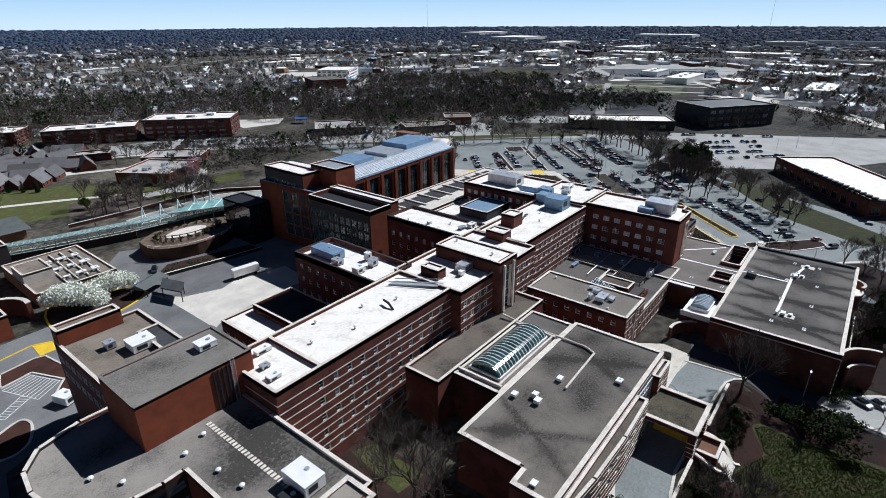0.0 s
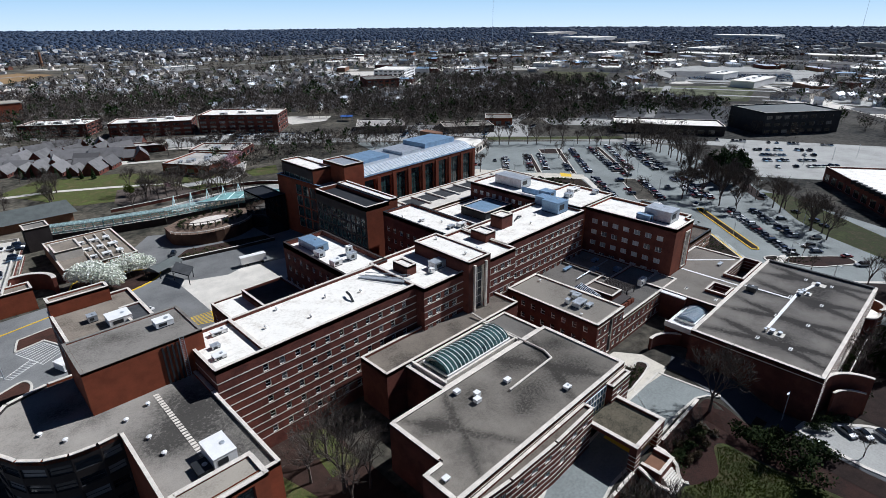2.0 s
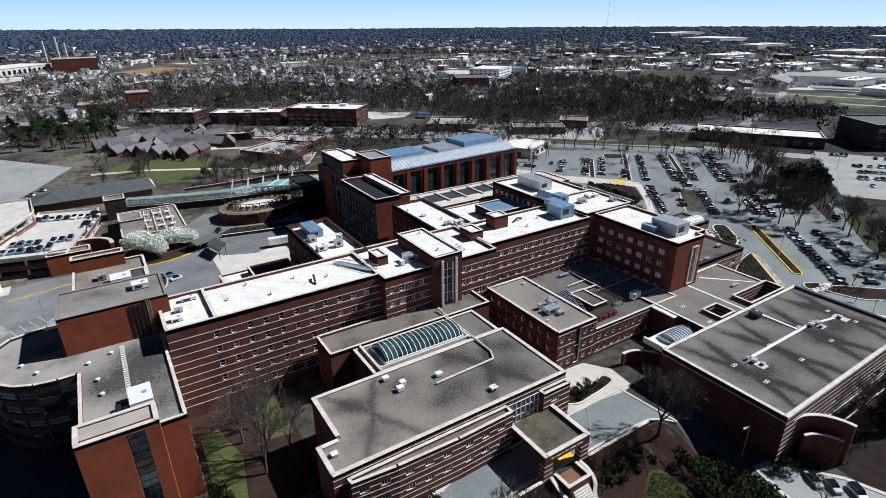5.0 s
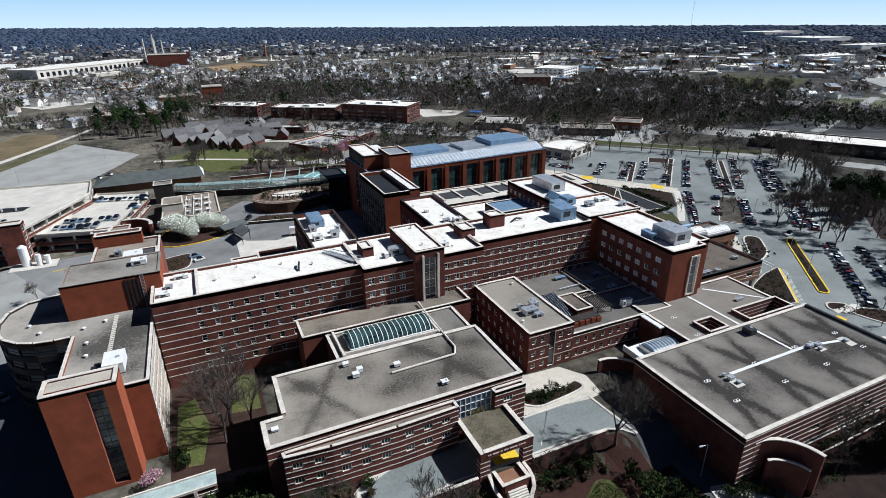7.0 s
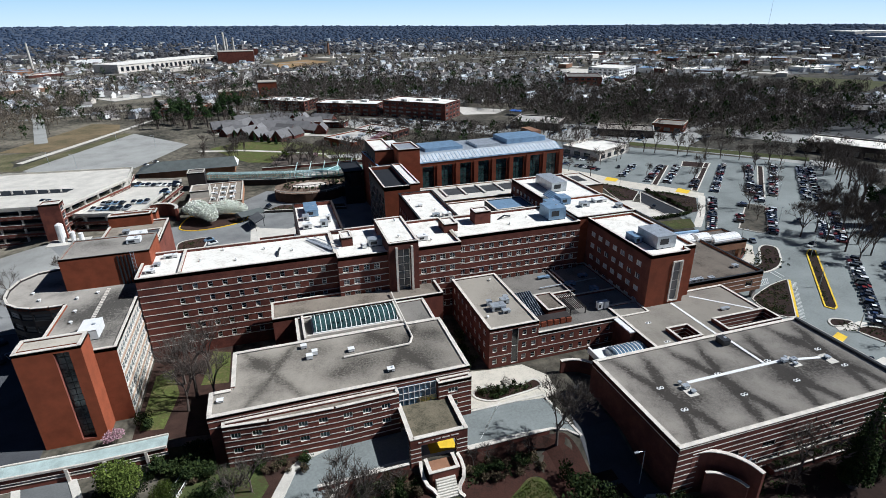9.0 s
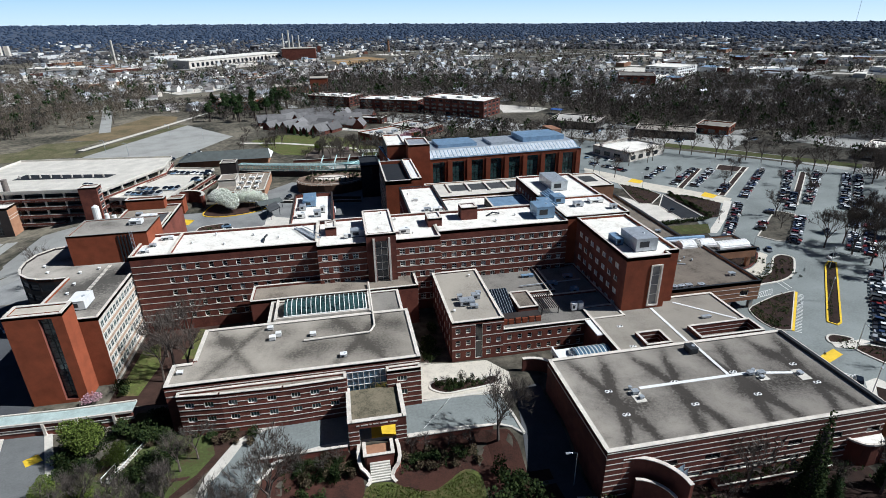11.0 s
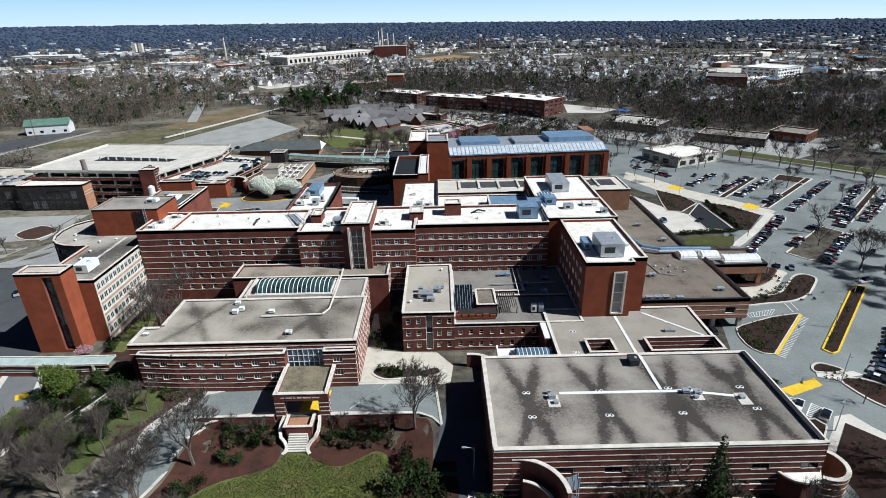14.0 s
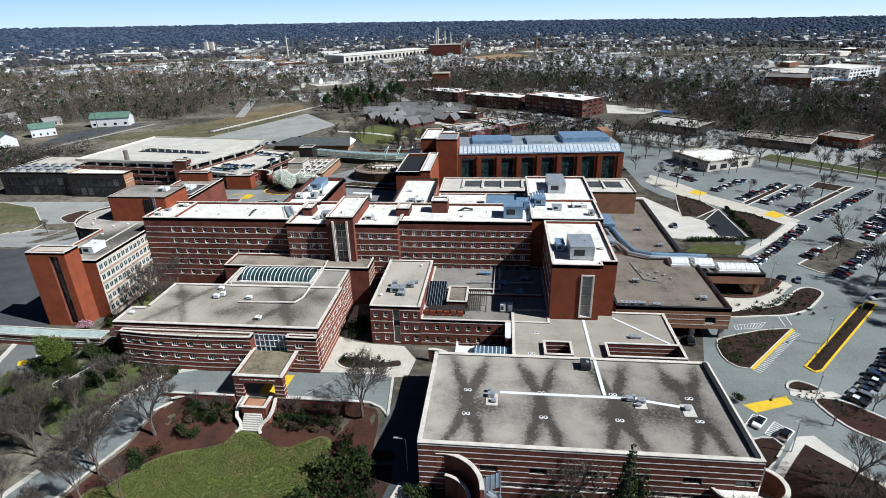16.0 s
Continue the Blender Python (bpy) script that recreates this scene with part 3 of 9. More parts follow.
# Same road beyond the hall's shadow; its sunlight is painted as paler asphalt.
drape("service_ramp", "foot of the service road, painted paler as if sunlit", [(149.6, -6.6), (154.4, -7.6), (153.4, -9.6), (157, -11.4), (163, -19), (166, -27), (165, -40), (147.6, -40), (146.4, -21), (147.4, -14)], ASPHALT_PALE, 0.05, kerb=CONCRETE, kerb_w=0.5)
drape("ramp_verge", "leaf litter and roots below the hedge", [(141.8, 2), (146.6, 2), (147.2, -6), (145.6, -14), (144.6, -22), (145.6, -58), (136, -58), (139, -20)], MULCH, 0.06, "flower bed")
drape("east_bed", "dark mulch strip with clipped shrubs along the hall", [(165, -18), (222, -18), (222, -7), (165, -7)], MULCH, 0.02, "flower bed")
drape("hatched_island", "mulched island with a yellow striped edge", [(236.4, 34.9), (256.6, 56.2), (254.2, 56.0), (247, 54.6), (240, 52), (235, 50), (232.7, 48.4), (231.4, 44.6), (231.2, 40.5), (231.8, 37.6), (233.6, 35.4)], MULCH, 0.12, "traffic island", kerb=CONCRETE, kerb_w=0.16)
hatch = Mesh(YELLOW)
hx = Vector((20.4, 21.4)).normalized()
hn = Vector((hx.y, -hx.x))
for i in range(28):
    p = Vector((237.2, 34.3)) + hx * (i * 1.02)
    hatch.prism([p, p + hx * 0.25, p + hx * 0.25 + hn * 1.7, p + hn * 1.7], 0.0, 0.03, LINE)
p = Vector((236.7, 34.7))
hatch.prism([p - hn * 0.2, p + hn * 0.5, p + hn * 0.5 + hx * 29, p - hn * 0.2 + hx * 29], 0.0, 0.16, YELLOW)
tagged(put("yellow_edge", hatch), "yellow kerb edge with white hatched stripes", "road marking", kind="structure")
drape("long_island", "long mulched island with yellow painted kerbs", [(251, 36.8), (252.4, 34.6), (254.5, 35.4), (289.6, 72.6), (287.6, 74), (283.6, 71.4)], MULCH, 0.12, "traffic island", kerb=YELLOW, kerb_w=0.26)
drape("entrance_apron", "pale curved walk sweeping round the canopy entrance", curve([(242.1, 65.2), (247, 67.4), (252.1, 69.0), (257.2, 71.4), (261, 75), (264, 78.4), (267, 82), (269.8, 84.8), (268.2, 87.6), (265.2, 84.2), (260.2, 79.0), (256.4, 76.2), (252.2, 74.6), (246, 74.4), (243.0, 74.4)]), PAVING, 0.1)
drape("entrance_bed", "mulched bed at the canopy entrance", curve([(241, 61.8), (250.5, 63.0), (258.4, 64.0), (266, 67.6), (273.8, 75.4), (277.2, 80.4), (274.6, 83.4), (270.2, 81.8), (264.6, 76), (258.8, 70.4), (252.4, 68.2), (246, 66.4), (241.8, 64.8)]), MULCH, 0.14, "flower bed", kerb=CONCRETE, kerb_w=0.35)
drape("canopy_bed", "mulched planting bed under the canopy", curve([(243.4, 76.2), (252.6, 75.6), (259.4, 79.2), (264.6, 84.0), (267, 88), (262, 90), (252, 89), (245, 84)]), MULCH, 0.2, "flower bed", kerb=BRICK, kerb_w=0.3)
marks_ = Mesh(LINE)
for a_, b_ in (((256.4, 68.6), (255.4, 57.4)), ((258.9, 69.4), (257.6, 58.4))):
    stripe(marks_, a_, b_, 0.25)
hatching(marks_, [(240.5, 57.2), (250.6, 59.4), (247.6, 56.0), (240.3, 54.8)], 9, 0.14)
hatching(marks_, [(226.6, 12.9), (229.9, 16.8), (231.5, 15.9), (228.3, 12.1)], 6, 0.2)
hatching(marks_, [(229.8, 10.3), (233.6, 14.4), (235.2, 12.6), (231.8, 9.2)], 7, 0.25)
tagged(put("bay_lines", marks_), "white hatched bays and crossing lines on asphalt", "road marking", kind="structure")
drape("porch_crosswalk", "bright yellow painted crosswalk under the porch", [(108.8, 14.9), (114.9, 14.9), (115.4, 23.6), (109.2, 23.6)], YELLOW, 0.06)
drape("yellow_walk", "yellow painted crosswalk on asphalt", [(228.7, 19.9), (240.6, 24.1), (240.8, 21.1), (230.9, 17.3)], YELLOW, 0.03)
drape("corner_island", "mulched tip of the island", curve([(242.4, 26.8), (243.6, 29.4), (246.5, 30.2), (250.2, 27.2), (246.6, 26.0)]), MULCH, 0.12, "traffic island", kerb=CONCRETE, kerb_w=0.3)
drape("island_walk", "pale footpath across the island", [(241.6, 24.4), (242.4, 26.5), (248.0, 26.0), (252.4, 26.6), (254, 24.8), (249.4, 24.0), (246.0, 22.8)], CONCRETE, 0.14)
drape("corner_island", "long mulched bed beside the parked cars", curve([(246.4, 22.4), (249.2, 23.8), (253.4, 22.6), (259, 17.4), (268, 8), (264, 3), (254.6, 9.0), (249.0, 14.0)]), MULCH_RED, 0.12, "traffic island", kerb=CONCRETE, kerb_w=0.3)
drape("corner_walk", "pale concrete footpath", [(223.4, -9), (224.8, -5.8), (226.7, -1.2), (229.6, 2.2), (232.4, 5.0), (236.0, 9.7), (240.2, 10.4), (242.2, 6.0), (246, -0.6), (254, -9), (270, -25), (267, -27), (245.6, -2.2), (237.0, 7.5), (233.2, 3.4), (228.2, -2.2), (226.6, -6.6), (225.4, -10)], CONCRETE, 0.06)
drape("corner_bed", "mulch bed between the bays and the footpath", [(226.2, 8.4), (228.4, 9.0), (231.0, 9.0), (232.2, 6.6), (229.4, 3.2), (226.6, 0.4), (225.4, 3)], MULCH, 0.1, "flower bed", kerb=CONCRETE, kerb_w=0.2)
drape("south_bed", "dark leaf litter under bare trees", [(165, -18), (222, -18), (226, -12), (238, -10), (268, -40), (262, -60), (165, -60)], MULCH, 0.015, "flower bed")
drape("dark_square", "square bed of dark mulch", [(237, 7.4), (245.5, -2.1), (252, -10), (246, -22), (227, -20), (226.8, -6.4), (228.3, -2.2)], MULCH, 0.07, "flower bed")
drape("sunken_yard", "pale concrete yard beside a sunken ramp", [(242.5, 182), (255.5, 155), (262, 147), (271, 128), (243.9, 126), (236, 128), (236, 182)], CONCRETE, 0.03)
# Flat black area takes in the ramp's wall face and its shadow.
drape("sunken_ramp", "flat ramp area painted black for its shade, with a pale retaining edge", [(272.9, 163.8), (261.3, 147.9), (261.0, 129.4), (272.4, 127.2)], BLACK, 0.06, kerb=CONCRETE, kerb_w=0.25)
drape("ramp_bed", "dark planting bed beside the ramp", [(259.8, 187.2), (255, 165), (253.2, 153.4), (259.7, 152.1), (272.1, 164.3), (268.9, 176.3)], MULCH, 0.08, "flower bed", kerb=CONCRETE, kerb_w=0.2)
drape("slope_bed", "planted slope between the ramp and the lot", [(274.8, 165.4), (285.5, 159), (293.6, 145), (278.9, 127.2), (273.6, 126.9), (274, 150)], MULCH, 0.08, "flower bed")
drape("annex_lawn", "small bright lawn with a hedge", [(249.6, 121.6), (268.6, 120.2), (262.9, 109.9), (243, 112.1)], LAWN, 0.08, "lawn")
drape("lot_walk", "pale footpath at the edge of the lot", [(297.6, 148), (280, 128), (266.2, 114.8), (262.8, 110.4), (265.2, 109.2), (269.4, 113), (283, 126.4), (300.5, 146)], CONCRETE, 0.1)
drape("lot_lane", "tan concrete lane along the parking lot", [(256, 224), (268.9, 204.4), (276.6, 186), (291.9, 167), (303.4, 150), (296, 143), (284, 157), (276.1, 166), (260.7, 187.4), (250, 210)], PAVING, 0.04)
drape("yellow_walk", "yellow painted crosswalk on the lane", [(272.7, 195.4), (276.8, 189.6), (271.8, 185.1), (267.0, 190)], YELLOW, 0.07)
drape("yellow_walk", "yellow painted crosswalk beside the planted slope", [(297.0, 162.9), (299.8, 156.3), (294.2, 152.4), (290.6, 157.4)], YELLOW, 0.07)
drape("row_island", "dark hedge island at the head of the lot", [(340.4, 211), (353.3, 200.6), (343, 191.6), (331, 201)], MULCH, 0.12, "traffic island", kerb=CONCRETE)
drape("row_island", "grass island between parked cars", [(279.9, 102.4), (284, 96), (288, 94), (316, 122), (309.9, 130.4), (305, 124)], LANDMAT, 0.1, "traffic island", kerb=CONCRETE)
for a, b in (((288.2, 172), (323, 206)), ((301, 155), (352, 202)), ((326, 134), (377, 184))):
    d = (Vector(b) - Vector(a)).normalized()
    n = Vector((-d.y, d.x)) * 1.5
    drape("row_island", "narrow planted strip between parked cars", [Vector(a) - n, Vector(b) - n, Vector(b) + n, Vector(a) + n], MULCH, 0.1, "traffic island", kerb=CONCRETE)
drape("pine_grove", "needle covered ground under the pines", [(318, 62), (345, 92), (352, 108), (392, 106), (372, 84), (335, 58), (326, 54)], MULCH, 0.03, "flower bed")
drape("verge", "green grass verge beside the road", [(340, 60), (330, 52), (303, 33), (279, 6), (272, -10), (290, -20), (312, 8), (345, 48)], LAWN, 0.03, "lawn")
drape("side_road", "grey side road between lot and verge", [(364, 105), (307, 56), (282, 30), (240, -45), (250, -50), (293, 24), (318, 52), (374, 100)], ASPHALT_LOT, 0.04)
drape("lot_verge", "green grass verge along the lot's far edge", [(335, 266), (417, 183), (426, 191), (344, 275)], LAWN, 0.06, "lawn")
drape("far_lot", "large pale parking lot beyond the road", [(470, 132), (545, -8), (480, -30), (405, 20), (372, 72), (396, 88)], ASPHALT_PALE, 0.02)
drape("cross_road", "wide pale road behind the lot", [(140, 428), (266, 330), (330, 272), (390, 206), (445, 120), (560, -60), (575, -54), (458, 128), (402, 216), (340, 284), (276, 344), (150, 442)], ASPHALT_PALE, 0.05)
drape("outer_road", "long pale road running out of town", [(592, -12), (735, 112), (1000, 330), (1008, 322), (745, 104), (606, -22)], CONCRETE, 0.05)
drape("west_lot", "large pale nearly empty parking lot", [(-72, 334), (-27, 447), (22, 384), (2, 330), (-12, 300), (-46, 312)], ASPHALT_PALE, 0.02)
drape("west_yard", "small asphalt car park behind a wall", [(-184, 320), (-168, 392), (-186, 398), (-212, 346), (-208, 320), (-198, 296)], ASPHALT_DARK, 0.05)
drape("west_lane", "pale lane along the wooded edge", [(-199, 270), (-176, 330), (-160, 395), (-156, 394), (-172, 328), (-194, 268)], ASPHALT_PALE, 0.06)
drape("west_grass", "rough olive verge beside the lane", [(-170, 336), (-130, 362), (-97, 378), (-84, 356), (-80, 338), (-150, 322)], ROUGH_GRASS, 0.045, "lawn")
drape("back_lane", "pale lane behind the west lot", [(-84, 358), (-56, 430), (-24, 518), (-20, 516), (-51, 428), (-79, 356)], CONCRETE, 0.07)
drape("power_lawn", "rough olive grass beside the plant road", [(-122, 182), (-93, 173), (-66, 147), (-64, 138), (-80, 122), (-140, 120)], ROUGH_GRASS, 0.07, "lawn", kerb=CONCRETE)
drape("plant_island", "small round mulch island by the power plant", curve([(-64.8, 158.9), (-60, 169), (-50, 165), (-46, 159.6), (-50.2, 150.5), (-58, 152)]), MULCH, 0.14, "traffic island", kerb=CONCRETE)
drape("green_strip", "bright grass strip beside the lot", [(-72, 334), (-27, 447), (-36, 452), (-84, 336)], ROUGH_GRASS, 0.03, "lawn")
drape("dry_field", "dry tan field", [(-92, 454), (-74, 512), (-48, 500), (-40, 455), (-50, 430), (-76, 392), (-110, 400)], material("dry_grass", (0.15, 0.112, 0.062), 1.0, tint=(0.075, 0.07, 0.035), spread=0.3, scale=0.05, fine=1.5), 0.03, "field")
drape("green_field", "patch of green grass", [(-112, 340), (-88, 366), (-78, 395), (-120, 390), (-130, 350)], ROUGH_GRASS, 0.03, "lawn")
drape("park_grass", "green park lawn with footpaths", [(39, 361), (60, 380), (104, 362), (150, 310), (140, 290), (86, 300), (66, 308)], LAWN, 0.03, "lawn")
LITTER = material("grey_leaf_litter", (0.11, 0.088, 0.072), 1.0, tint=(0.045, 0.032, 0.026), spread=0.5, scale=0.12, fine=1.6, bump=0.6, contrast=1.2)
drape("leaf_slope", "grey brown leaf litter under bare park trees", [(82, 300), (90, 324), (105, 320), (119, 305), (121, 296), (121, 284), (95, 283), (84, 287)], LITTER, 0.05, "slope")
drape("clinic_lane", "pale grey lane beside the brick hall", [(119.5, 309), (131, 307.6), (147.3, 310), (152, 316), (166, 338), (173, 333), (158, 306), (149, 298), (140, 292), (137, 296), (131, 300.4), (121, 300)], ASPHALT_PALE, 0.05, kerb=CONCRETE, kerb_w=0.4)
drape("lane_grass", "small green lawn by the lane", [(122, 298.4), (131.8, 299), (137.4, 293), (135.4, 285.4), (126.6, 284), (122.4, 290)], LAWN, 0.07, "lawn")
drape("lane_grass", "green bank below the brick hall", [(160.4, 312), (183, 311), (174, 291), (159, 295)], LAWN, 0.05, "lawn")
drape("terrace_drive", "pale grey drive curving behind the teal walkway", [(96.6, 271), (110, 273.4), (117.4, 273.6), (134.5, 276), (144, 275.6), (155, 270.6), (169, 260), (163, 252), (152, 257.6), (129.5, 263.4), (112.7, 260.2), (100.5, 260.6)], ASPHALT_PALE, 0.04, kerb=CONCRETE, kerb_w=0.6)
ring_wall("retaining_wall", "long low brown retaining wall with pale coping", [(76, 283), (88, 282.4), (100.2, 282), (112, 282.4), (124, 283.4), (140, 283.4), (153.4, 277.6), (169, 263.4)], -0.2, 1.5, 0.6, BRICK, CONCRETE)
drape("park_path", "pale curving footpath", [(32, 352), (62, 345), (90, 330), (120, 312), (121, 315), (91, 334), (63, 349), (32, 357)], CONCRETE, 0.06)
drape("far_field", "broad green playing field", [(854, 576), (921, 480), (733, 394), (689, 425)], material("field_grass", (0.13, 0.135, 0.045), 1.0, tint=(0.10, 0.09, 0.04), spread=0.25, scale=0.02, fine=0.5), 0.05, "field")
drape("far_green", "pale green meadow", [(806, 292), (837, 218), (700, 183), (665, 231)], LAWN, 0.05, "field")
drape("far_park", "pale parking lot", [(547, 806), (623, 840), (700, 760), (600, 640), (560, 690)], CONCRETE, 0.05)
drape("hill_field", "tan cleared hillside", [(104, 1214), (188, 1290), (230, 1200), (123, 1053)], material("cleared_earth", (0.3, 0.19, 0.09), 1.0, tint=(0.15, 0.13, 0.06), spread=0.3, scale=0.01, fine=0.2), 0.05, "field")
drape("shop_lot", "pale retail parking lot", [(880, 340), (950, 200), (1110, 250), (1000, 420)], ASPHALT, 0.05)
drape("office_yard", "grey car park round the black office", [(470, 262), (505, 196), (540, 150), (600, 112), (650, 150), (640, 240), (560, 290)], ROAD_GREY, 0.03)
drape("office_yard", "pale car park behind the long office", [(430, 262), (468, 214), (492, 196), (486, 250), (452, 292)], ASPHALT_PALE, 0.04)
drape("scrub_meadow", "pale green meadow with white bushes", [(662, 262), (720, 196), (800, 214), (842, 258), (760, 330), (690, 320)], material("pale_scrub_grass", (0.24, 0.25, 0.13), 1.0, tint=(0.1, 0.11, 0.05), spread=0.4, scale=0.05, fine=0.4, contrast=1.3), 0.06, "field")
drape("mall_lot", "broad pale shopping lot", [(860, 330), (930, 180), (1080, 100), (1260, 180), (1150, 420), (1000, 470)], ASPHALT_PALE, 0.02)
drape("front_lot", "pale parking lot before the brick offices", [(150, 425), (180, 400), (250, 345), (268, 372), (236, 405), (190, 445), (160, 455)], ASPHALT_PALE, 0.04)
drape("shop_yard", "pale yard around the low shops", [(262, 340), (300, 300), (372, 245), (410, 268), (420, 300), (360, 335), (310, 385), (285, 372)], ASPHALT_PALE, 0.03)
drape("plant_yard", "grey yard before the power plant", [(-140, 182), (-15, 186), (5, 150), (-30, 110), (-140, 112)], ASPHALT_PALE, 0.03)
drape("drive_bed", "red brown mulch bed at the end of the drive", [(19.4, 168.6), (20.2, 171.2), (28.5, 172.8), (31.2, 171.8), (33.2, 160), (30.8, 148.6), (26.4, 149.6), (30.4, 155.3), (25.9, 165.6), (18.4, 163.8)], MULCH_RED, 0.1, "flower bed", kerb=CONCRETE, kerb_w=0.25)
lines_ = Mesh(LINE)
hatching(lines_, [(18.4, 162.6), (23.0, 151.0), (29.4, 155.4), (25.5, 164.4)], 9, 0.2)
hatching(lines_, [(20.6, 156.0), (14.0, 150.6), (15.2, 148.6), (22.2, 153.6)], 9, 0.16)
for k in range(4):
    stripe(lines_, (14.2 - k * 2.6, 150.6 - k * 1.6), (11.6 - k * 2.6, 156.2 - k * 1.6))
tagged(put("bay_lines", lines_), "white hatched parking lines on the forecourt", "road marking", kind="structure")
kerb_ = Mesh(YELLOW)
for a_, b_ in zip([(2, 174.6), (12, 177.0), (22.2, 179.3), (30.6, 181.2)], [(12, 177.0), (22.2, 179.3), (30.6, 181.2), (35.6, 178.8)]):
    stripe(kerb_, a_, b_, 0.5, YELLOW, 0.15)
tagged(put("yellow_kerb", kerb_), "yellow painted kerb along the drive", "kerb", kind="structure")
drape("yard_bed", "planted strip below the curved terrace", [(74.4, 197.4), (101.5, 192), (116, 190), (116, 198), (84, 206)], MULCH, 0.1, "flower bed")
drape("tank_island", "small mulch island with parked carts", curve([(40.2, 167), (46, 170), (51.1, 169.4), (50.6, 158), (46, 154.6), (41, 156.5)]), MULCH, 0.12, "traffic island", kerb=CONCRETE, kerb_w=0.2)
drape("drive_island", "round mulch island in the forecourt", curve([(8.4, 140.4), (12.9, 143.4), (17.4, 145.2), (18.8, 142), (17.4, 137), (15.6, 134.0), (12.4, 132.6), (9.4, 134.4)]), MULCH_RED, 0.1, "traffic island", kerb=CONCRETE)
drape("blossom_bed", "mulch bed under the white trees with a yellow kerb", curve([(38, 188), (44, 181.5), (56, 182), (67, 188), (66, 197), (44, 205)]), MULCH, 0.1, "flower bed", kerb=YELLOW)
hb = Mesh(YELLOW)
for i in range(8):
    q = i / 7
    a_, b_ = Vector((63.1, 147.4)).lerp(Vector((62.7, 141.5)), q), Vector((69.7, 146.7)).lerp(Vector((67.6, 139.6)), q)
    d_ = (b_ - a_).normalized()
    n_ = Vector((-d_.y, d_.x)) * 0.14
    hb.prism([a_ - n_, b_ - n_, b_ + n_, a_ + n_], 0.0, 0.05, YELLOW)
for q in (0, 1):
    a_, b_ = Vector((63.1, 147.4)).lerp(Vector((69.7, 146.7)), q), Vector((62.7, 141.5)).lerp(Vector((67.6, 139.6)), q)
    d_ = (b_ - a_).normalized()
    n_ = Vector((-d_.y, d_.x)) * 0.14
    hb.prism([a_ - n_, b_ - n_, b_ + n_, a_ + n_], 0.0, 0.06, YELLOW)
tagged(put("yellow_bay", hb), "yellow hatched no-parking bay on asphalt", "road marking", kind="structure")
drape("yellow_bay", "yellow crossing by the garage", [(30.6, 181), (35.7, 178.6), (34.6, 173.2), (30.2, 172.9)], YELLOW, 0.05)
drape("office_lot", "pale lot behind the brick offices", [(276, 490), (320, 450), (300, 430), (268, 436)], CONCRETE, 0.05)

# ---- hospital: main block ----
C5 = [21.1, 17.0, 12.9, 8.8, 4.7]
SILLS = [c - 0.85 for c in C5]
B5 = sorted([c - 1.2 for c in C5] + [c + 0.95 for c in C5])
block("west_ward_block", "long brown brick ward block with stone bands and white roof", 44.4, 98.0, 75.2, 93, 0, 24.7, ROOF_WHITE,
      south=dict(holes=rows(53.6, 9.8, 3.9, 1.3, SILLS, 1.6), bands=B5), west=dict(bands=B5), north={})
block("north_west_wing", "brown brick wing with white roof and ducts", 88.5, 103, 93, 127, 0, 23.9, ROOF_WHITE, south=None, rim=1.3, coping=DARKWALL,
      west=dict(holes=rows(34, 2, 3.6, 1.3, SILLS, 1.6)), east={}, north={})
block("centre_ward_block", "brown brick ward block stepped forward beside the lift tower", 98.0, 136, 71.9, 95, 0, 24.5, ROOF_WHITE,
      south=dict(holes=rows(38, 1.2, 3.1, 1.7, SILLS, 1.6, 15.0) + rows(38, 25.0, 3.1, 1.7, SILLS, 1.6), bands=B5, across=2))
block("east_ward_block", "long brown brick ward block with many small windows", 136, 180, 75.4, 94, 0, 24.7, ROOF_WHITE,
      south=dict(holes=rows(44, 1.0, 3.3, 1.6, SILLS, 1.5), bands=B5, across=2), north={})
lift = block("lift_tower", "tall brick lift tower with pale stone fins and white roof", 112.8, 121.8, 69.8, 92, 0, 28.1, ROOF_WHITE, rim=0.35,
             south=dict(holes=[(2.7, 6.3, 1.5, 26.1)], across=2, up=10, depth=0.9), west={}, east={})
for x in (114.7, 119.4):
    fin = Mesh(STONE)
    fin.box(x, x + 0.6, 69.2, 69.8, 0, 27.1, STONE)
    put("stone_fin", fin, lift)
block("north_block", "brown brick block with white roof and dark parapet", 129.5, 143.4, 95, 128, 0, 24.0, ROOF_WHITE, south=None, coping=BLACK, rim=0.8,
      west=dict(holes=rows(33, 2, 3.6, 1.4, [18, 14, 10], 1.8)), north={}, east=dict(holes=rows(33, 2, 3.6, 1.4, [20.5], 1.8)))
block("courtyard_roof", "low white roof deck in the courtyard", 143.4, 180, 94, 131, 0, 17.0, ROOF_WHITE, south=None, west=None, east=None, rim=0.4)
block("courtyard_well", "dark plant enclosure in the courtyard", 163.5, 179.5, 108, 121, 17.1, 20.2, METAL_BLUE, rim=0.3, m=BLACK)
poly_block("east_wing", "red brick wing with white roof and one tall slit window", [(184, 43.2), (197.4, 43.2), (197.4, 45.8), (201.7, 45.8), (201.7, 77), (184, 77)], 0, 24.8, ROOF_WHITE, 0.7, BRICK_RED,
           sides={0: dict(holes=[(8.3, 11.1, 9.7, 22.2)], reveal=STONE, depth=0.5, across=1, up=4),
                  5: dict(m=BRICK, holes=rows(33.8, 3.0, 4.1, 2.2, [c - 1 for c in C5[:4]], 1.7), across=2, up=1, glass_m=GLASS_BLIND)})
slit = Mesh(STONE)
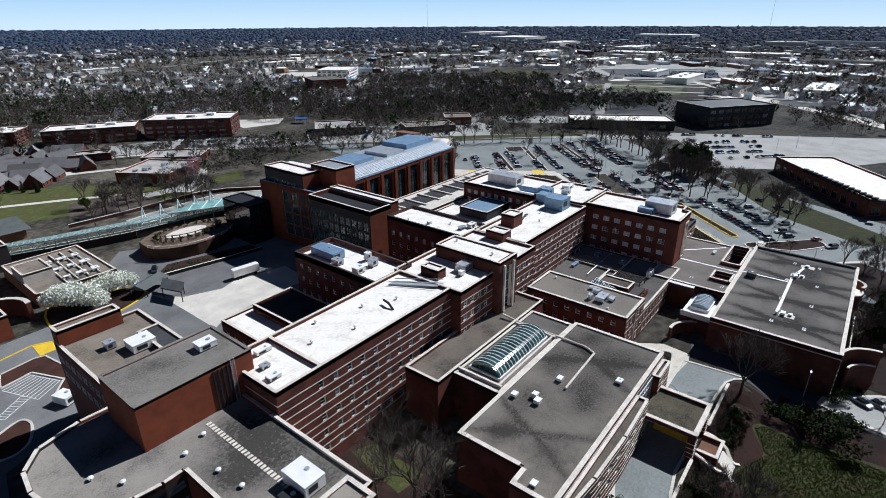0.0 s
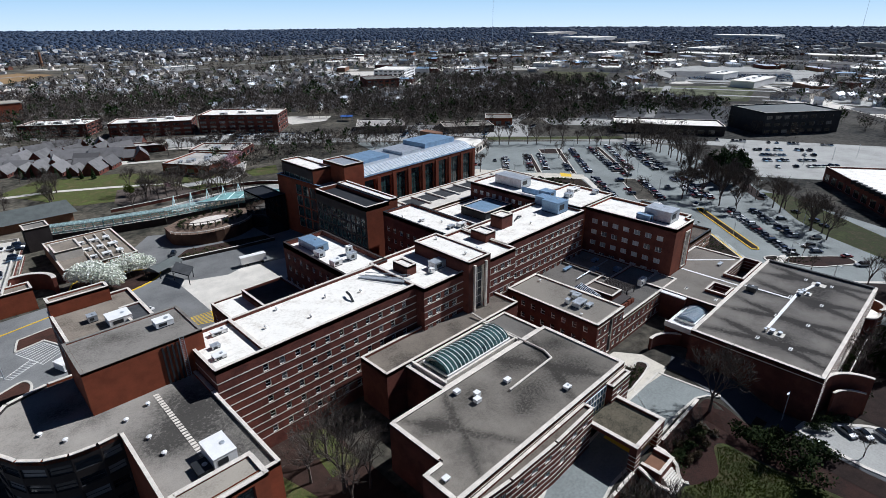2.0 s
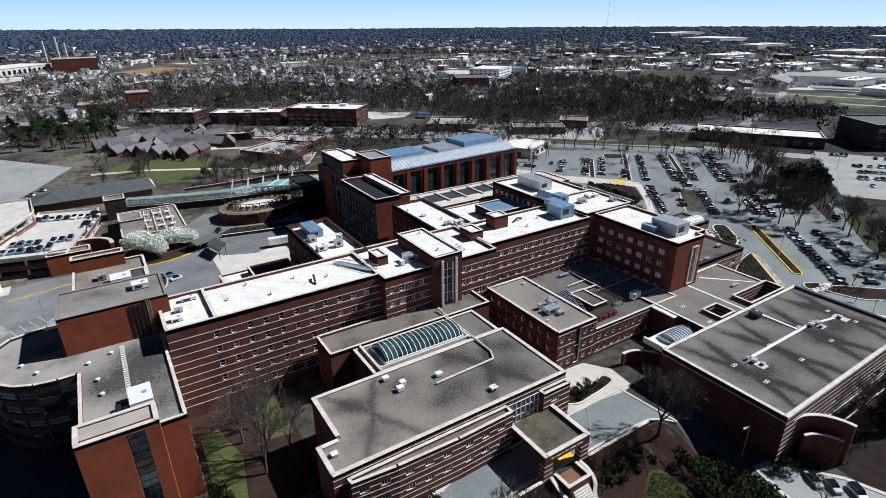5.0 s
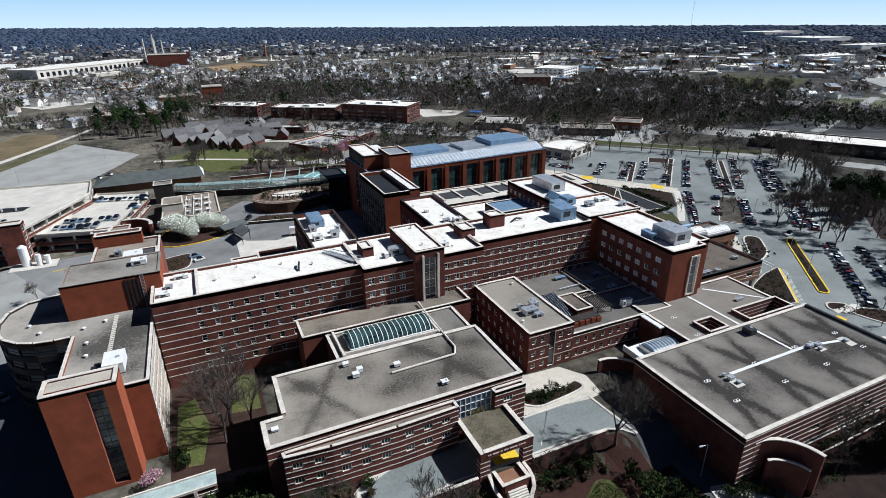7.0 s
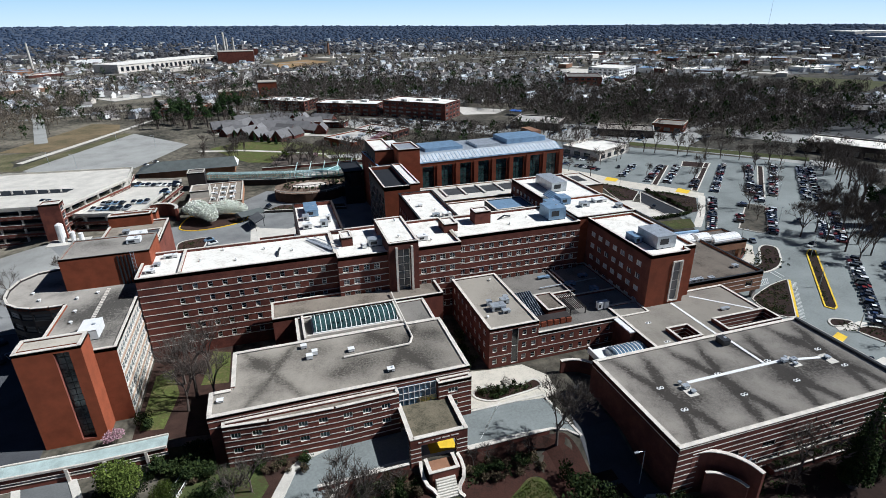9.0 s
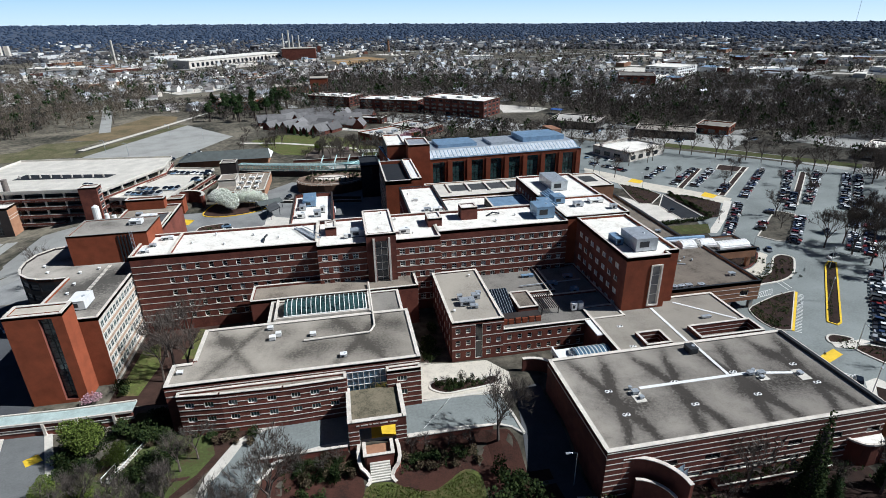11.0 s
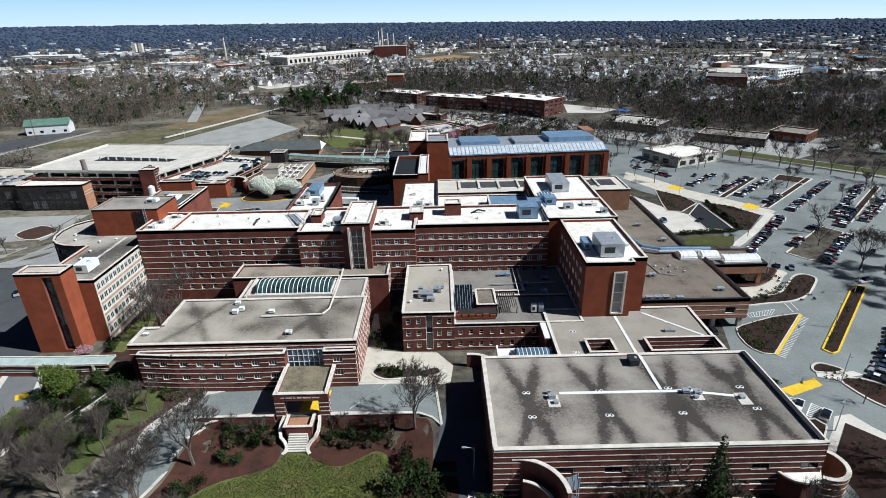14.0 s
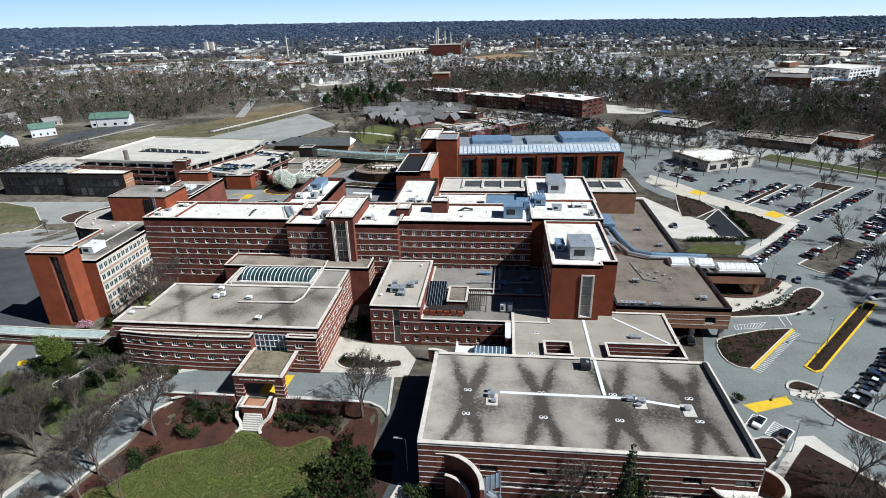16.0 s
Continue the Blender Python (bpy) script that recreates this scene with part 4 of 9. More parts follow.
for x0, x1, z0, z1 in ((191.9, 192.3, 9.3, 22.6), (195.1, 195.5, 9.3, 22.6), (192.3, 195.1, 22.2, 22.6), (192.3, 195.1, 9.3, 9.7)):
    slit.box(x0, x1, 42.9, 43.2, z0, z1, STONE)
put("window_surround", slit, bpy.data.objects["east_wing"])
block("east_wing_upper", "brick upper block with air plant on its roof", 180, 203, 77, 97, 0, 25.6, ROOF_WHITE, m=BRICK_RED, rim=0.6)
block("north_east_block", "brown brick block with pale roof and plant", 180, 204, 97, 131, 0, 24.4, ROOF_WHITE, west=dict(holes=rows(34, 2, 3.4, 1.8, [20.6, 17.2], 1.7), across=2, up=1, glass_m=GLASS_BLIND), south=None)
ter = block("terrace_block", "block with pale roof terrace and dark roof panels", 143.4, 226, 131, 151.5, 0, 18.2, CONCRETE, rim=0.3, m=BRICK_TAN, coping=CONCRETE)
for i in range(8):
    x = 153.6 + i * 8.75
    pm = Mesh(GREEN_DECK)
    pm.box(x, x + 7.3, 138.6, 147.5, 18.2, 18.26, GREEN_DECK)
    put("roof_panel", pm, ter, "dark recessed roof panel")
    for j in range(2):
        rib = Mesh(CONCRETE)
        rib.box(x - 1.2, x - 0.3, 136.5, 149, 18.2, 18.8, CONCRETE)
        if j == 0:
            put("roof_rib", rib, ter)

# ---- hospital: north pavilion ----
pav = block("north_pavilion", "large red brick pavilion with tall bay windows and glass roof", 130, 228.6, 167, 203, 0, 25.0, METAL, m=BRICK_RED, coping=METAL_BLUE, rim=0.6,
            south=dict(holes=[(20.4 + i * 9.75, 26.4 + i * 9.75, 9, 23.9) for i in range(8)], across=3, up=6, depth=0.9, frame_m=FRAME_DARK, glass_m=GLASS_GREEN, reveal=BRICK_RED),
            west=dict(holes=rows(36, 14, 5, 4, [4, 9, 14, 19], 4.4), glass_m=GLASS_GREEN, frame_m=FRAME_DARK, across=2))
for i in range(9):
    rb = Mesh(BRICK_RED)
    x = 148.3 + i * 9.75 - 0.3
    rb.box(x, x + 1.5, 166.6, 167, 0, 24.6, BRICK_RED)
    put("pilaster", rb, pav)
glazed = Mesh(GLASS_BLUE)
PALE_GLAZING = material("pale_roof_glazing", (0.58, 0.62, 0.66), 0.3, spread=0.25, scale=0.4, fine=1.0, bump=0.0, spec=0.6)
for i in range(39):
    x = 149.5 + i * 2.0
    glazed.face([(x, 168, 25.9), (x + 1.6, 168, 25.9), (x + 1.6, 174, 28.3), (x, 174, 28.3)], PALE_GLAZING)
put("sloped_glazing", glazed, pav, "blue sloped glass roof panes")["kind"] = "stuff"
gl_under = Mesh(METAL_BLUE)
gl_under.prism([(149.3, 168.1), (227.8, 168.1), (227.8, 174), (149.3, 174)], 25.5, 25.85, METAL_BLUE)
gl_under.face([(149.3, 168.2, 25.75), (227.8, 168.2, 25.75), (227.8, 174, 28.15), (149.3, 174, 28.15)], METAL_BLUE)
gl_under.face([(149.3, 168.2, 25.75), (149.3, 174, 28.15), (149.3, 174, 25.75)], METAL_BLUE)
gl_under.face([(227.8, 168.2, 25.75), (227.8, 174, 25.75), (227.8, 174, 28.15)], METAL_BLUE)
put("glazing_frame", gl_under, pav)
for k, (x0, x1, y0, y1, z1, mm) in enumerate(((149.5, 227.8, 174, 196, 28.2, METAL), (156, 176, 178, 192, 29.8, METAL_BLUE), (183, 196, 176, 190, 29.6, METAL), (201, 224, 178, 194, 30.6, METAL_BLUE), (139, 147, 184, 202, 30.4, WHITE), (223, 228.5, 190, 202.5, 31.0, BRICK_TAN))):
    up_ = Mesh(mm)
    up_.box(x0, x1, y0, y1, 25.0, z1, mm)
    put("roof_monitor", up_, pav)
pav.matrix_basis = pose(148.5, 167, 0, 0, 0, 4) @ pose(-148.5, -167, 0)
block("pavilion_pier", "square red brick stair pier", 138.5, 148.6, 164.4, 180, 0, 33.2, METAL, m=BRICK_RED, rim=0.5, coping=STONE)
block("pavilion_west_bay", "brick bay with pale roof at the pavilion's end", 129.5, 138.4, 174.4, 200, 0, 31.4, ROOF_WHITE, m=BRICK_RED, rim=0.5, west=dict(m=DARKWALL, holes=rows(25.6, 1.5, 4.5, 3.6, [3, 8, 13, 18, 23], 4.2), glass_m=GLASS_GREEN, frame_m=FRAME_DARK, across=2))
# The link's black roof colour stands in for shade in the open recess.
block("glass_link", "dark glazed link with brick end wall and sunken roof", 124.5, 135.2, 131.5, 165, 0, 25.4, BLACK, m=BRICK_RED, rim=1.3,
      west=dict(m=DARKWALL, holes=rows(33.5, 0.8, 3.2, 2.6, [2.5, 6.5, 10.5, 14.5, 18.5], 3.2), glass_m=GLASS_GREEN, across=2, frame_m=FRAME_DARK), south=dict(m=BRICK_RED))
block("link_bar", "narrow brick link with white roof", 135.2, 139.4, 131.5, 165, 0, 26.8, WHITE, m=BRICK_RED, rim=0.4, coping=STONE)
block("dark_glass_stair", "dark blue glass stair bay", 117, 127, 196, 216, 0, 17, BLACK, m=GLASS, rim=0.3, coping=BLACK)

# ---- low buildings in front ----
H12 = courses(0, 12.2, 1.45, 1.2)
hall = poly_block("outpatient_hall", "wide brick hall with stained ballast roof and stone bands", [(63.8, 26.9), (122.2, 26.9), (122.2, 50.6), (68.3, 50.6), (68.3, 35.6), (63.8, 35.6)], 0, 12.55, ROOF_GREY, 0.22, thick=0.75,
                  sides={0: dict(bands=[9.9, 11.5]), 1: dict(bands=H12, holes=rows(23.7, 1.5, 3.6, 1.5, [8.0, 4.0], 1.8)), 3: {}, 4: {}, 5: {}})
bay = poly_block("curved_bay", "lower brick front bay with paired windows", [(66.5, 25.2), (76, 24.3), (90, 23.9), (104.2, 24.3), (104.2, 26.8), (66.5, 26.8)], 0, 10.6, ROOF_TAN, 0.4,
                 sides={k: dict(bands=courses(0, 10.6, 1.45, 1.2), holes=rows(ln, 1.5, 4.3, 2.0, [7.7, 3.7], 1.35), across=3, up=1, glass_m=GLASS_GREEN) for k, ln in ((0, 9.5), (1, 14.0), (2, 14.2))})
block("corner_bay", "brick corner bay with paired windows", 113.8, 122.0, 25.0, 26.8, 0, 10.6, ROOF_TAN, rim=0.4, south=dict(bands=courses(0, 10.6, 1.45, 1.2), holes=rows(8.2, 2.4, 4.3, 2.4, [7.7, 3.7], 1.35), across=3, up=1, glass_m=GLASS_GREEN), east=dict(bands=courses(0, 10.6, 1.45, 1.2)))
cw = thing("entrance_glazing", "tall pale blue curtain wall above the entrance", "curtain wall")
put("frame", lattice(bars(9.4, 7, 0.14), bars(7.6, 4, 0.14), 0, 0.15, WHITE), cw, at=(104.3, 26.5, 3.2))
g = Mesh(GLASS_BLUE)
g.box(104.3, 113.7, 26.68, 26.8, 3.2, 10.8, GLASS_BLUE)
put("glass", g, cw)
block("skylight_hall", "brick hall with curved glass skylight", 84, 121, 50.7, 63.5, 0, 12.2, ROOF_GREY, rim=0.25, thick=0.6, east=dict(bands=H12, holes=rows(12.5, 1.2, 3.6, 1.6, [8.0, 4.0], 1.8)), south=None)
block("link_hall", "low brick link building with stained roof", 78, 127.3, 63.5, 73.5, 0, 12.6, ROOF_TAN, rim=0.6, east=dict(bands=H12), west={})
CL = [8.9, 5.0, 1.2]
block("clinic_block", "three storey brown brick clinic with pale roof", 133, 147.6, 40.5, 72, 0, 12.2, ROOF_CREAM, rim=0.3, thick=0.6,
      south=dict(holes=rows(14.6, 1.0, 2.9, 1.3, CL, 1.6, skip=(2,)) + [(6.6, 8.6, 0.5, 11.4)], bands=[7.5, 11.2, 3.6]), west=dict(holes=rows(31, 2, 3.6, 1.4, CL, 1.7)), east={})
block("podium", "low brick podium with flat grey roofs", 147.6, 184, 40.5, 77, 0, 8.25, ROOF_GREY, rim=0.4, south=dict(holes=rows(26, 1.2, 2.95, 1.2, [5.2, 1.4], 1.5), bands=[3.9, 7.6, 0.9]), west=None)
E12 = courses(-4, 9.4, 1.45, 1.3)
ehall = block("east_hall", "wide two storey brick hall with streaked grey roof", 153.9, 220.3, -8.4, 23.4, -4.3, 9.2, ROOF_GREY, rim=0.25, thick=0.75,
              south=dict(bands=E12, holes=rows(66.4, 12.6, 9.9, 3.6, [2.9], 1.4) + rows(66.4, 10.6, 6.0, 5.4, [-1.0], 0.9), across=2, up=1, frame_m=FRAME_DARK), east=dict(bands=E12), west=dict(bands=[8.0]))
# Black strip stands in for the shadow along the east parapet.
shade_strip = Mesh(BLACK)
shade_strip.box(218.7, 219.65, -7.7, 22.7, 9.2, 9.95, BLACK)
put("gutter", shade_strip, ehall, "black strip painted for the parapet's shadow")
rear = block("rear_hall", "low brick rear hall with pale cream roof and open wells", 173.5, 216.4, 23.4, 47.6, 0, 8.5, ROOF_CREAM, rim=0.25, thick=0.6, west=dict(bands=[5.5]), south=None)
block("east_annex", "low brick annex with stained tan roof and black edge", 203.5, 235.3, 49.0, 88, 3.4, 9.4, ROOF_TAN, rim=0.7, coping=BLACK, m=BRICK_TAN, south=dict(bands=[4.6, 6.2, 7.8], holes=[(25, 28, 5.2, 7.2)], across=1, up=1), east=dict(bands=[4.6, 6.2, 7.8]))
under = thing("annex_undercroft", "open undercroft with columns beneath the annex", "building", "hospital buildings")
um = Mesh(BRICK)
um.box(203.5, 226, 56, 88, 0, 3.4, BRICK)
put("wall", um, under)
for x, y in ((234, 50.3), (234, 62), (234, 74), (226, 50.3)):
    cm = Mesh(CONCRETE)
    cm.box(x - 0.6, x + 0.6, y - 0.6, y + 0.6, 0, 3.4, CONCRETE)
    put("column", cm, under)
block("north_annex", "low annex with stained roof and broad black edges", 207, 233.4, 88, 148, 0, 9.0, ROOF_TAN, rim=0.8, coping=BLACK, thick=0.9)
block("drop_off_canopy", "brick drop-off canopy with white barrel roofs", 235.3, 256, 76, 89, 4.6, 7.6, ROOF_GREY, rim=0.6, coping=BLACK, m=BRICK_TAN)
for x, y in ((237, 77.5), (254.5, 77.5), (254.5, 87.5)):
    cm = Mesh(BRICK_TAN)
    cm.box(x - 0.7, x + 0.7, y - 0.7, y + 0.7, 0, 4.6, BRICK_TAN)
    put("column", cm, bpy.data.objects["drop_off_canopy"])


def barrel(name, label, x0, x1, y0, y1, z, rise, m, rib=None, n=12, ribs=0, end=None, category="skylight"):
    """A barrel vault along x, resting at height z, with arched ribs."""
    t = thing(name, label, category)
    s = Mesh(m)
    yc, hw = (y0 + y1) / 2, (y1 - y0) / 2
    prof = [(yc - hw * math.cos(math.pi * k / n), z + rise * math.sin(math.pi * k / n)) for k in range(n + 1)]
    for k in range(n):
        (a, za), (b, zb) = prof[k], prof[k + 1]
        s.face([(x0, a, za), (x1, a, za), (x1, b, zb), (x0, b, zb)], m)
    for x in (x0, x1):
        s.face([(x, a, c) for a, c in (prof if x == x0 else prof[::-1])], end or m)
    put("vault", s, t)
    for i in range(ribs):
        x = x0 + (x1 - x0) * (i + 0.5) / ribs
        r = Mesh(rib)
        up1 = [(yc + (a - yc) * 1.015, z + (c - z) * 1.04 + 0.05) for a, c in prof]
        for k in range(n):
            (a, za), (b, zb) = up1[k], up1[k + 1]
            r.face([(x - 0.09, a, za), (x + 0.09, a, za), (x + 0.09, b, zb), (x - 0.09, b, zb)], rib)
            r.face([(x - 0.09, a, za), (x - 0.09, b, zb), (x - 0.09, prof[k + 1][0], prof[k + 1][1]), (x - 0.09, prof[k][0], prof[k][1])], rib)
            r.face([(x + 0.09, a, za), (x + 0.09, prof[k][0], prof[k][1]), (x + 0.09, prof[k + 1][0], prof[k + 1][1]), (x + 0.09, b, zb)], rib)
        put("rib", r, t)
    kb = Mesh(rib or m)
    kb.box(x0 - 0.3, x1 + 0.3, y0 - 0.35, y0, z - 0.8, z + 0.12, rib or m)
    kb.box(x0 - 0.3, x1 + 0.3, y1, y1 + 0.35, z - 0.8, z + 0.12, rib or m)
    kb.box(x0 - 0.35, x0, y0, y1, z - 0.8, z + 0.12, rib or m)
    kb.box(x1, x1 + 0.35, y0, y1, z - 0.8, z + 0.12, rib or m)
    put("curb", kb, t)
    return t


barrel("barrel_skylight", "long barrel skylight of dark glass with pale arched ribs", 88.4, 110.8, 53.6, 61.6, 12.7, 2.3, GLASS_GREEN, WHITE, 12, 17)
barrel("small_barrel_skylight", "small curved blue glass skylight with white bars", 163.5, 173, 25.9, 31.1, 6.3, 1.2, GLASS_BLUE, WHITE, 8, 9)
for x0, x1, y0, y1 in ((226.9, 232.4, 78.2, 82.8), (234.4, 240.2, 78.2, 82.8), (242.2, 254.6, 77.8, 82.8)):
    barrel("white_barrel_roof", "white ribbed barrel roof over the entrance", x0, x1, y0, y1, 8.4 if x0 > 236 else 10.0, 1.5, WHITE, WHITE, 8, max(3, int((x1 - x0) / 1.5)), category="roof")
deck = thing("skylight_deck", "white sunken roof deck around a small skylight", "roof")
dm = Mesh(WHITE)
dm.box(158.5, 173.4, 23.6, 32.6, 5.0, 5.5, WHITE)
dm.box(158.5, 159.0, 23.6, 32.6, 5.5, 6.7, WHITE)
dm.box(171.6, 173.4, 32.6, 40.4, 8.3, 8.6, WHITE)
put("deck", dm, deck)
dw = Mesh(BRICK)
dw.box(159, 173.3, 23.7, 32.4, 0, 5.0, BRICK)
dw.box(171.7, 173.3, 32.6, 40.3, 0, 8.3, BRICK)
put("wall", dw, deck)


def lightwell(x0, x1, y0, y1, z, h=0.9):
    t = thing("lightwell", "raised brick light well with stone coping", "light well", "light wells on the rear roof")
    for a, b, c, d in ((x0, x1, y0, y0 + 0.5), (x0, x1, y1 - 0.5, y1), (x0, x0 + 0.5, y0 + 0.5, y1 - 0.5), (x1 - 0.5, x1, y0 + 0.5, y1 - 0.5)):
        s = Mesh(BRICK)
        s.box(a, b, c, d, z - 4.2, z + h, BRICK)
        put("wall", s, t)
        for v in (z - 2.6, z - 1.4, z - 0.2):
            s = Mesh(STONE)
            s.box(a - 0.04, b + 0.04, c - 0.04, d + 0.04, v, v + 0.2, STONE)
            put("stone_band", s, t)
        s = Mesh(STONE)
        s.box(a - 0.08, b + 0.08, c - 0.08, d + 0.08, z + h, z + h + 0.12, STONE)
        put("coping", s, t)
    s = Mesh(BLACK)
    s.box(x0 + 0.5, x1 - 0.5, y0 + 0.5, y1 - 0.5, z - 4.2, z - 4.1, ROOF_DARK)
    put("floor", s, t, "dark floor of the well")


WELLS = ((181.4, 188.6, 24.1, 30.4, 1.0), (197.0, 216.0, 24.1, 30.4, 1.1))
for x0, x1, y0, y1, up in WELLS:
    lightwell(x0, x1, y0, y1, 8.5, up)
for ob in rear.children:
    if ob.name.startswith("roof"):
        deck_mesh = Mesh(ROOF_CREAM)
        for x0, x1, y0, y1 in ((173.5, 216.4, 30.4, 47.6), (173.5, 216.4, 23.4, 24.1), (173.5, 181.4, 24.1, 30.4), (188.6, 197.0, 24.1, 30.4), (216.0, 216.4, 24.1, 30.4)):
            deck_mesh.box(x0, x1, y0, y1, 8.1, 8.5, BRICK, ROOF_CREAM)
        ob.data = deck_mesh.data("roof")

# ---- entrance porch ----
porch = thing("entrance_porch", "brick entrance porch with flat roof and sign band", "porch")
pr = Mesh(ROOF_MOSS)
pr.box(104.6, 116.0, 14.2, 25.6, 6.05, 6.25, ROOF_MOSS)
put("roof", pr, porch)
for x0, x1, y0, y1, z0, z1 in ((103.9, 104.7, 13.4, 25.6, 5.95, 6.9), (116.0, 116.8, 13.4, 25.6, 5.95, 6.9), (104.7, 116.0, 13.4, 14.2, 5.0, 6.9)):
    s = Mesh(BRICK)
    s.box(x0, x1, y0, y1, z0, z1, BRICK)
    put("parapet", s, porch)
    s = Mesh(STONE)
    s.box(x0 - 0.1, x1 + 0.1, y0 - 0.1, y1 + 0.1, z1, z1 + 0.16, STONE)
    put("coping", s, porch)
for x0, x1 in ((103.9, 106.2), (114.4, 116.8)):
    s = Mesh(BRICK)
    s.box(x0, x1, 13.42, 15.0, -1.0, 5.95, BRICK)
    put("pier", s, porch)
    for z in (0.6, 1.8, 3.0, 4.2):
        s = Mesh(STONE)
        s.box(x0 - 0.05, x1 + 0.05, 13.36, 15.06, z, z + 0.2, STONE)
        put("stone_band", s, porch)
x = 105.6
for w in (0.8, 1.5, 0.5, 1.1, 1.8, 1.7):
    s = Mesh(STONE)
    s.box(x, x + w, 13.33, 13.4, 5.75, 6.05, STONE)
    put("sign_bar", s, porch, "unreadable white sign lettering")
    x += w + 0.35
terrace = thing("garden_terrace", "small brick terrace with pale coped curved stair walls", "terrace")
for x0, x1, y0, y1, z0, z1, mm in ((106.9, 113.2, 9.1, 13.3, -3.6, 0.2, BRICK), (106.7, 107.3, 9.0, 13.3, 0.2, 1.1, BRICK), (112.8, 113.4, 9.0, 13.3, 0.2, 1.1, BRICK), (107.3, 112.8, 8.9, 9.4, -3.6, 1.1, BRICK)):
    s = Mesh(mm)
    s.box(x0, x1, y0, y1, z0, z1, mm)
    put("wall" if z0 >= 0 else "platform", s, terrace)
for x0, x1, y0, y1 in ((106.6, 107.4, 8.8, 13.3), (112.7, 113.5, 8.8, 13.3), (107.4, 112.7, 8.8, 9.5)):
    s = Mesh(STONE)
    s.box(x0, x1, y0, y1, 1.1, 1.24, STONE)
    put("coping", s, terrace)
s = Mesh(BRICK_TAN)
s.box(107.3, 112.8, 9.4, 13.2, 0.2, 0.26, BRICK_TAN)
put("paving", s, terrace, "orange brick paving")
for sgn in (-1, 1):
    way = [(110.1 + sgn * w_, y_, z_) for w_, y_, z_ in ((4.2, 13.2, 0.9), (4.5, 11.4, 0.5), (4.5, 9.6, -0.3), (4.0, 8.2, -1.1), (3.0, 7.4, -1.8), (2.4, 6.6, -2.4), (2.5, 5.8, -2.9), (3.1, 5.0, -3.1))]
    for (xa, ya, za), (xb, yb, zb) in zip(way, way[1:]):
        d_ = Vector((xb - xa, yb - ya)).normalized()
        n_ = Vector((-d_.y, d_.x)) * 0.28
        pa, pb = Vector((xa, ya)), Vector((xb, yb)) + d_ * 0.1
        s = Mesh(BRICK)
        s.prism([pa - n_, pb - n_, pb + n_, pa + n_], -4.2, min(za, zb) - 0.1, BRICK)
        put("stair_wall", s, terrace)
        s = Mesh(STONE)
        n_ = n_ * 1.35
        q_ = [(*(pa - n_), za), (*(pb - n_), zb), (*(pb + n_), zb), (*(pa + n_), za)]
        s.face(q_, STONE)
        for i in range(4):
            u_, w_ = q_[i], q_[(i + 1) % 4]
            s.face([u_, w_, (w_[0], w_[1], w_[2] - 0.5), (u_[0], u_[1], u_[2] - 0.5)], STONE)
        put("coping", s, terrace)
for i in range(9):
    s = Mesh(STONE)
    s.box(107.9, 112.3, 8.3 - i * 0.38, 8.8 - i * 0.38, -4.4, -0.6 - i * 0.36, CONCRETE)
    put("step", s, terrace)
for x0, x1 in ((84, 103.4), (117, 137)):
    t = thing("garden_wall", "low brick retaining wall with pale coping", "retaining wall", "garden walls")
    s = Mesh(BRICK)
    s.box(x0, x1, 13.0, 13.5, -3.5, 0.9, BRICK)
    put("wall", s, t)
    s = Mesh(STONE)
    s.box(x0, x1, 12.9, 13.6, 0.9, 1.05, STONE)
    put("coping", s, t)

gs = thing("garden_stair", "pale stone garden stair with white handrails", "stair")
a_, b_ = Vector((53.5, 13.6)), Vector((59.3, 29.2))
d_ = (b_ - a_).normalized()
n_ = Vector((-d_.y, d_.x))
for i in range(24):
    p_ = a_ + d_ * (i * 0.7)
    z_ = ground_z(*p_) + 0.1 + (0.1 if i % 2 else 0.0)
    s = Mesh(STONE)
    s.prism([p_ - n_ * 0.8, p_ + d_ * 0.5 - n_ * 0.8, p_ + d_ * 0.5 + n_ * 0.8, p_ + n_ * 0.8], z_ - 0.6, z_ + 0.1, STONE)
    put("step", s, gs)
for o in (-0.95, 0.95):
    for i in range(4):
        p_, q_ = a_.lerp(b_, i / 4) + n_ * o, a_.lerp(b_, (i + 1) / 4) + n_ * o
        s = Mesh(WHITE)
        s.tube((*p_, ground_z(*p_) + 1.2), (*q_, ground_z(*q_) + 1.2), 0.09, 0.09, WHITE, 5)
        s.tube((*p_, ground_z(*p_)), (*p_, ground_z(*p_) + 1.2), 0.07, 0.07, WHITE, 5)
        put("handrail", s, gs)
# ---- south-east corner walls of the east hall ----
ring_wall("curved_screen_wall", "curved brick screen wall with pale coping", arc(158.5, -16.8, 8.75, 96, 0, 12), -4.4, 6.8, 0.7, BRICK)
ring_wall("inner_curved_wall", "low curved brick wall beneath the screen", arc(158.5, -16.8, 6.4, 80, 5, 8), -4.4, 3.4, 0.5, BRICK)
ring_wall("arched_gate_wall", "curved brick wall beside the clinic steps", arc(151.4, 24.6, 8.2, 95, 20, 10), 0, 3.8, 0.7, BRICK)
drum = ring_wall("stair_drum", "curved brick drum with stone bands", arc(221.4, -7.4, 4.3, -125, 60, 12), -4.3, 3.0, 0.7, BRICK_TAN)
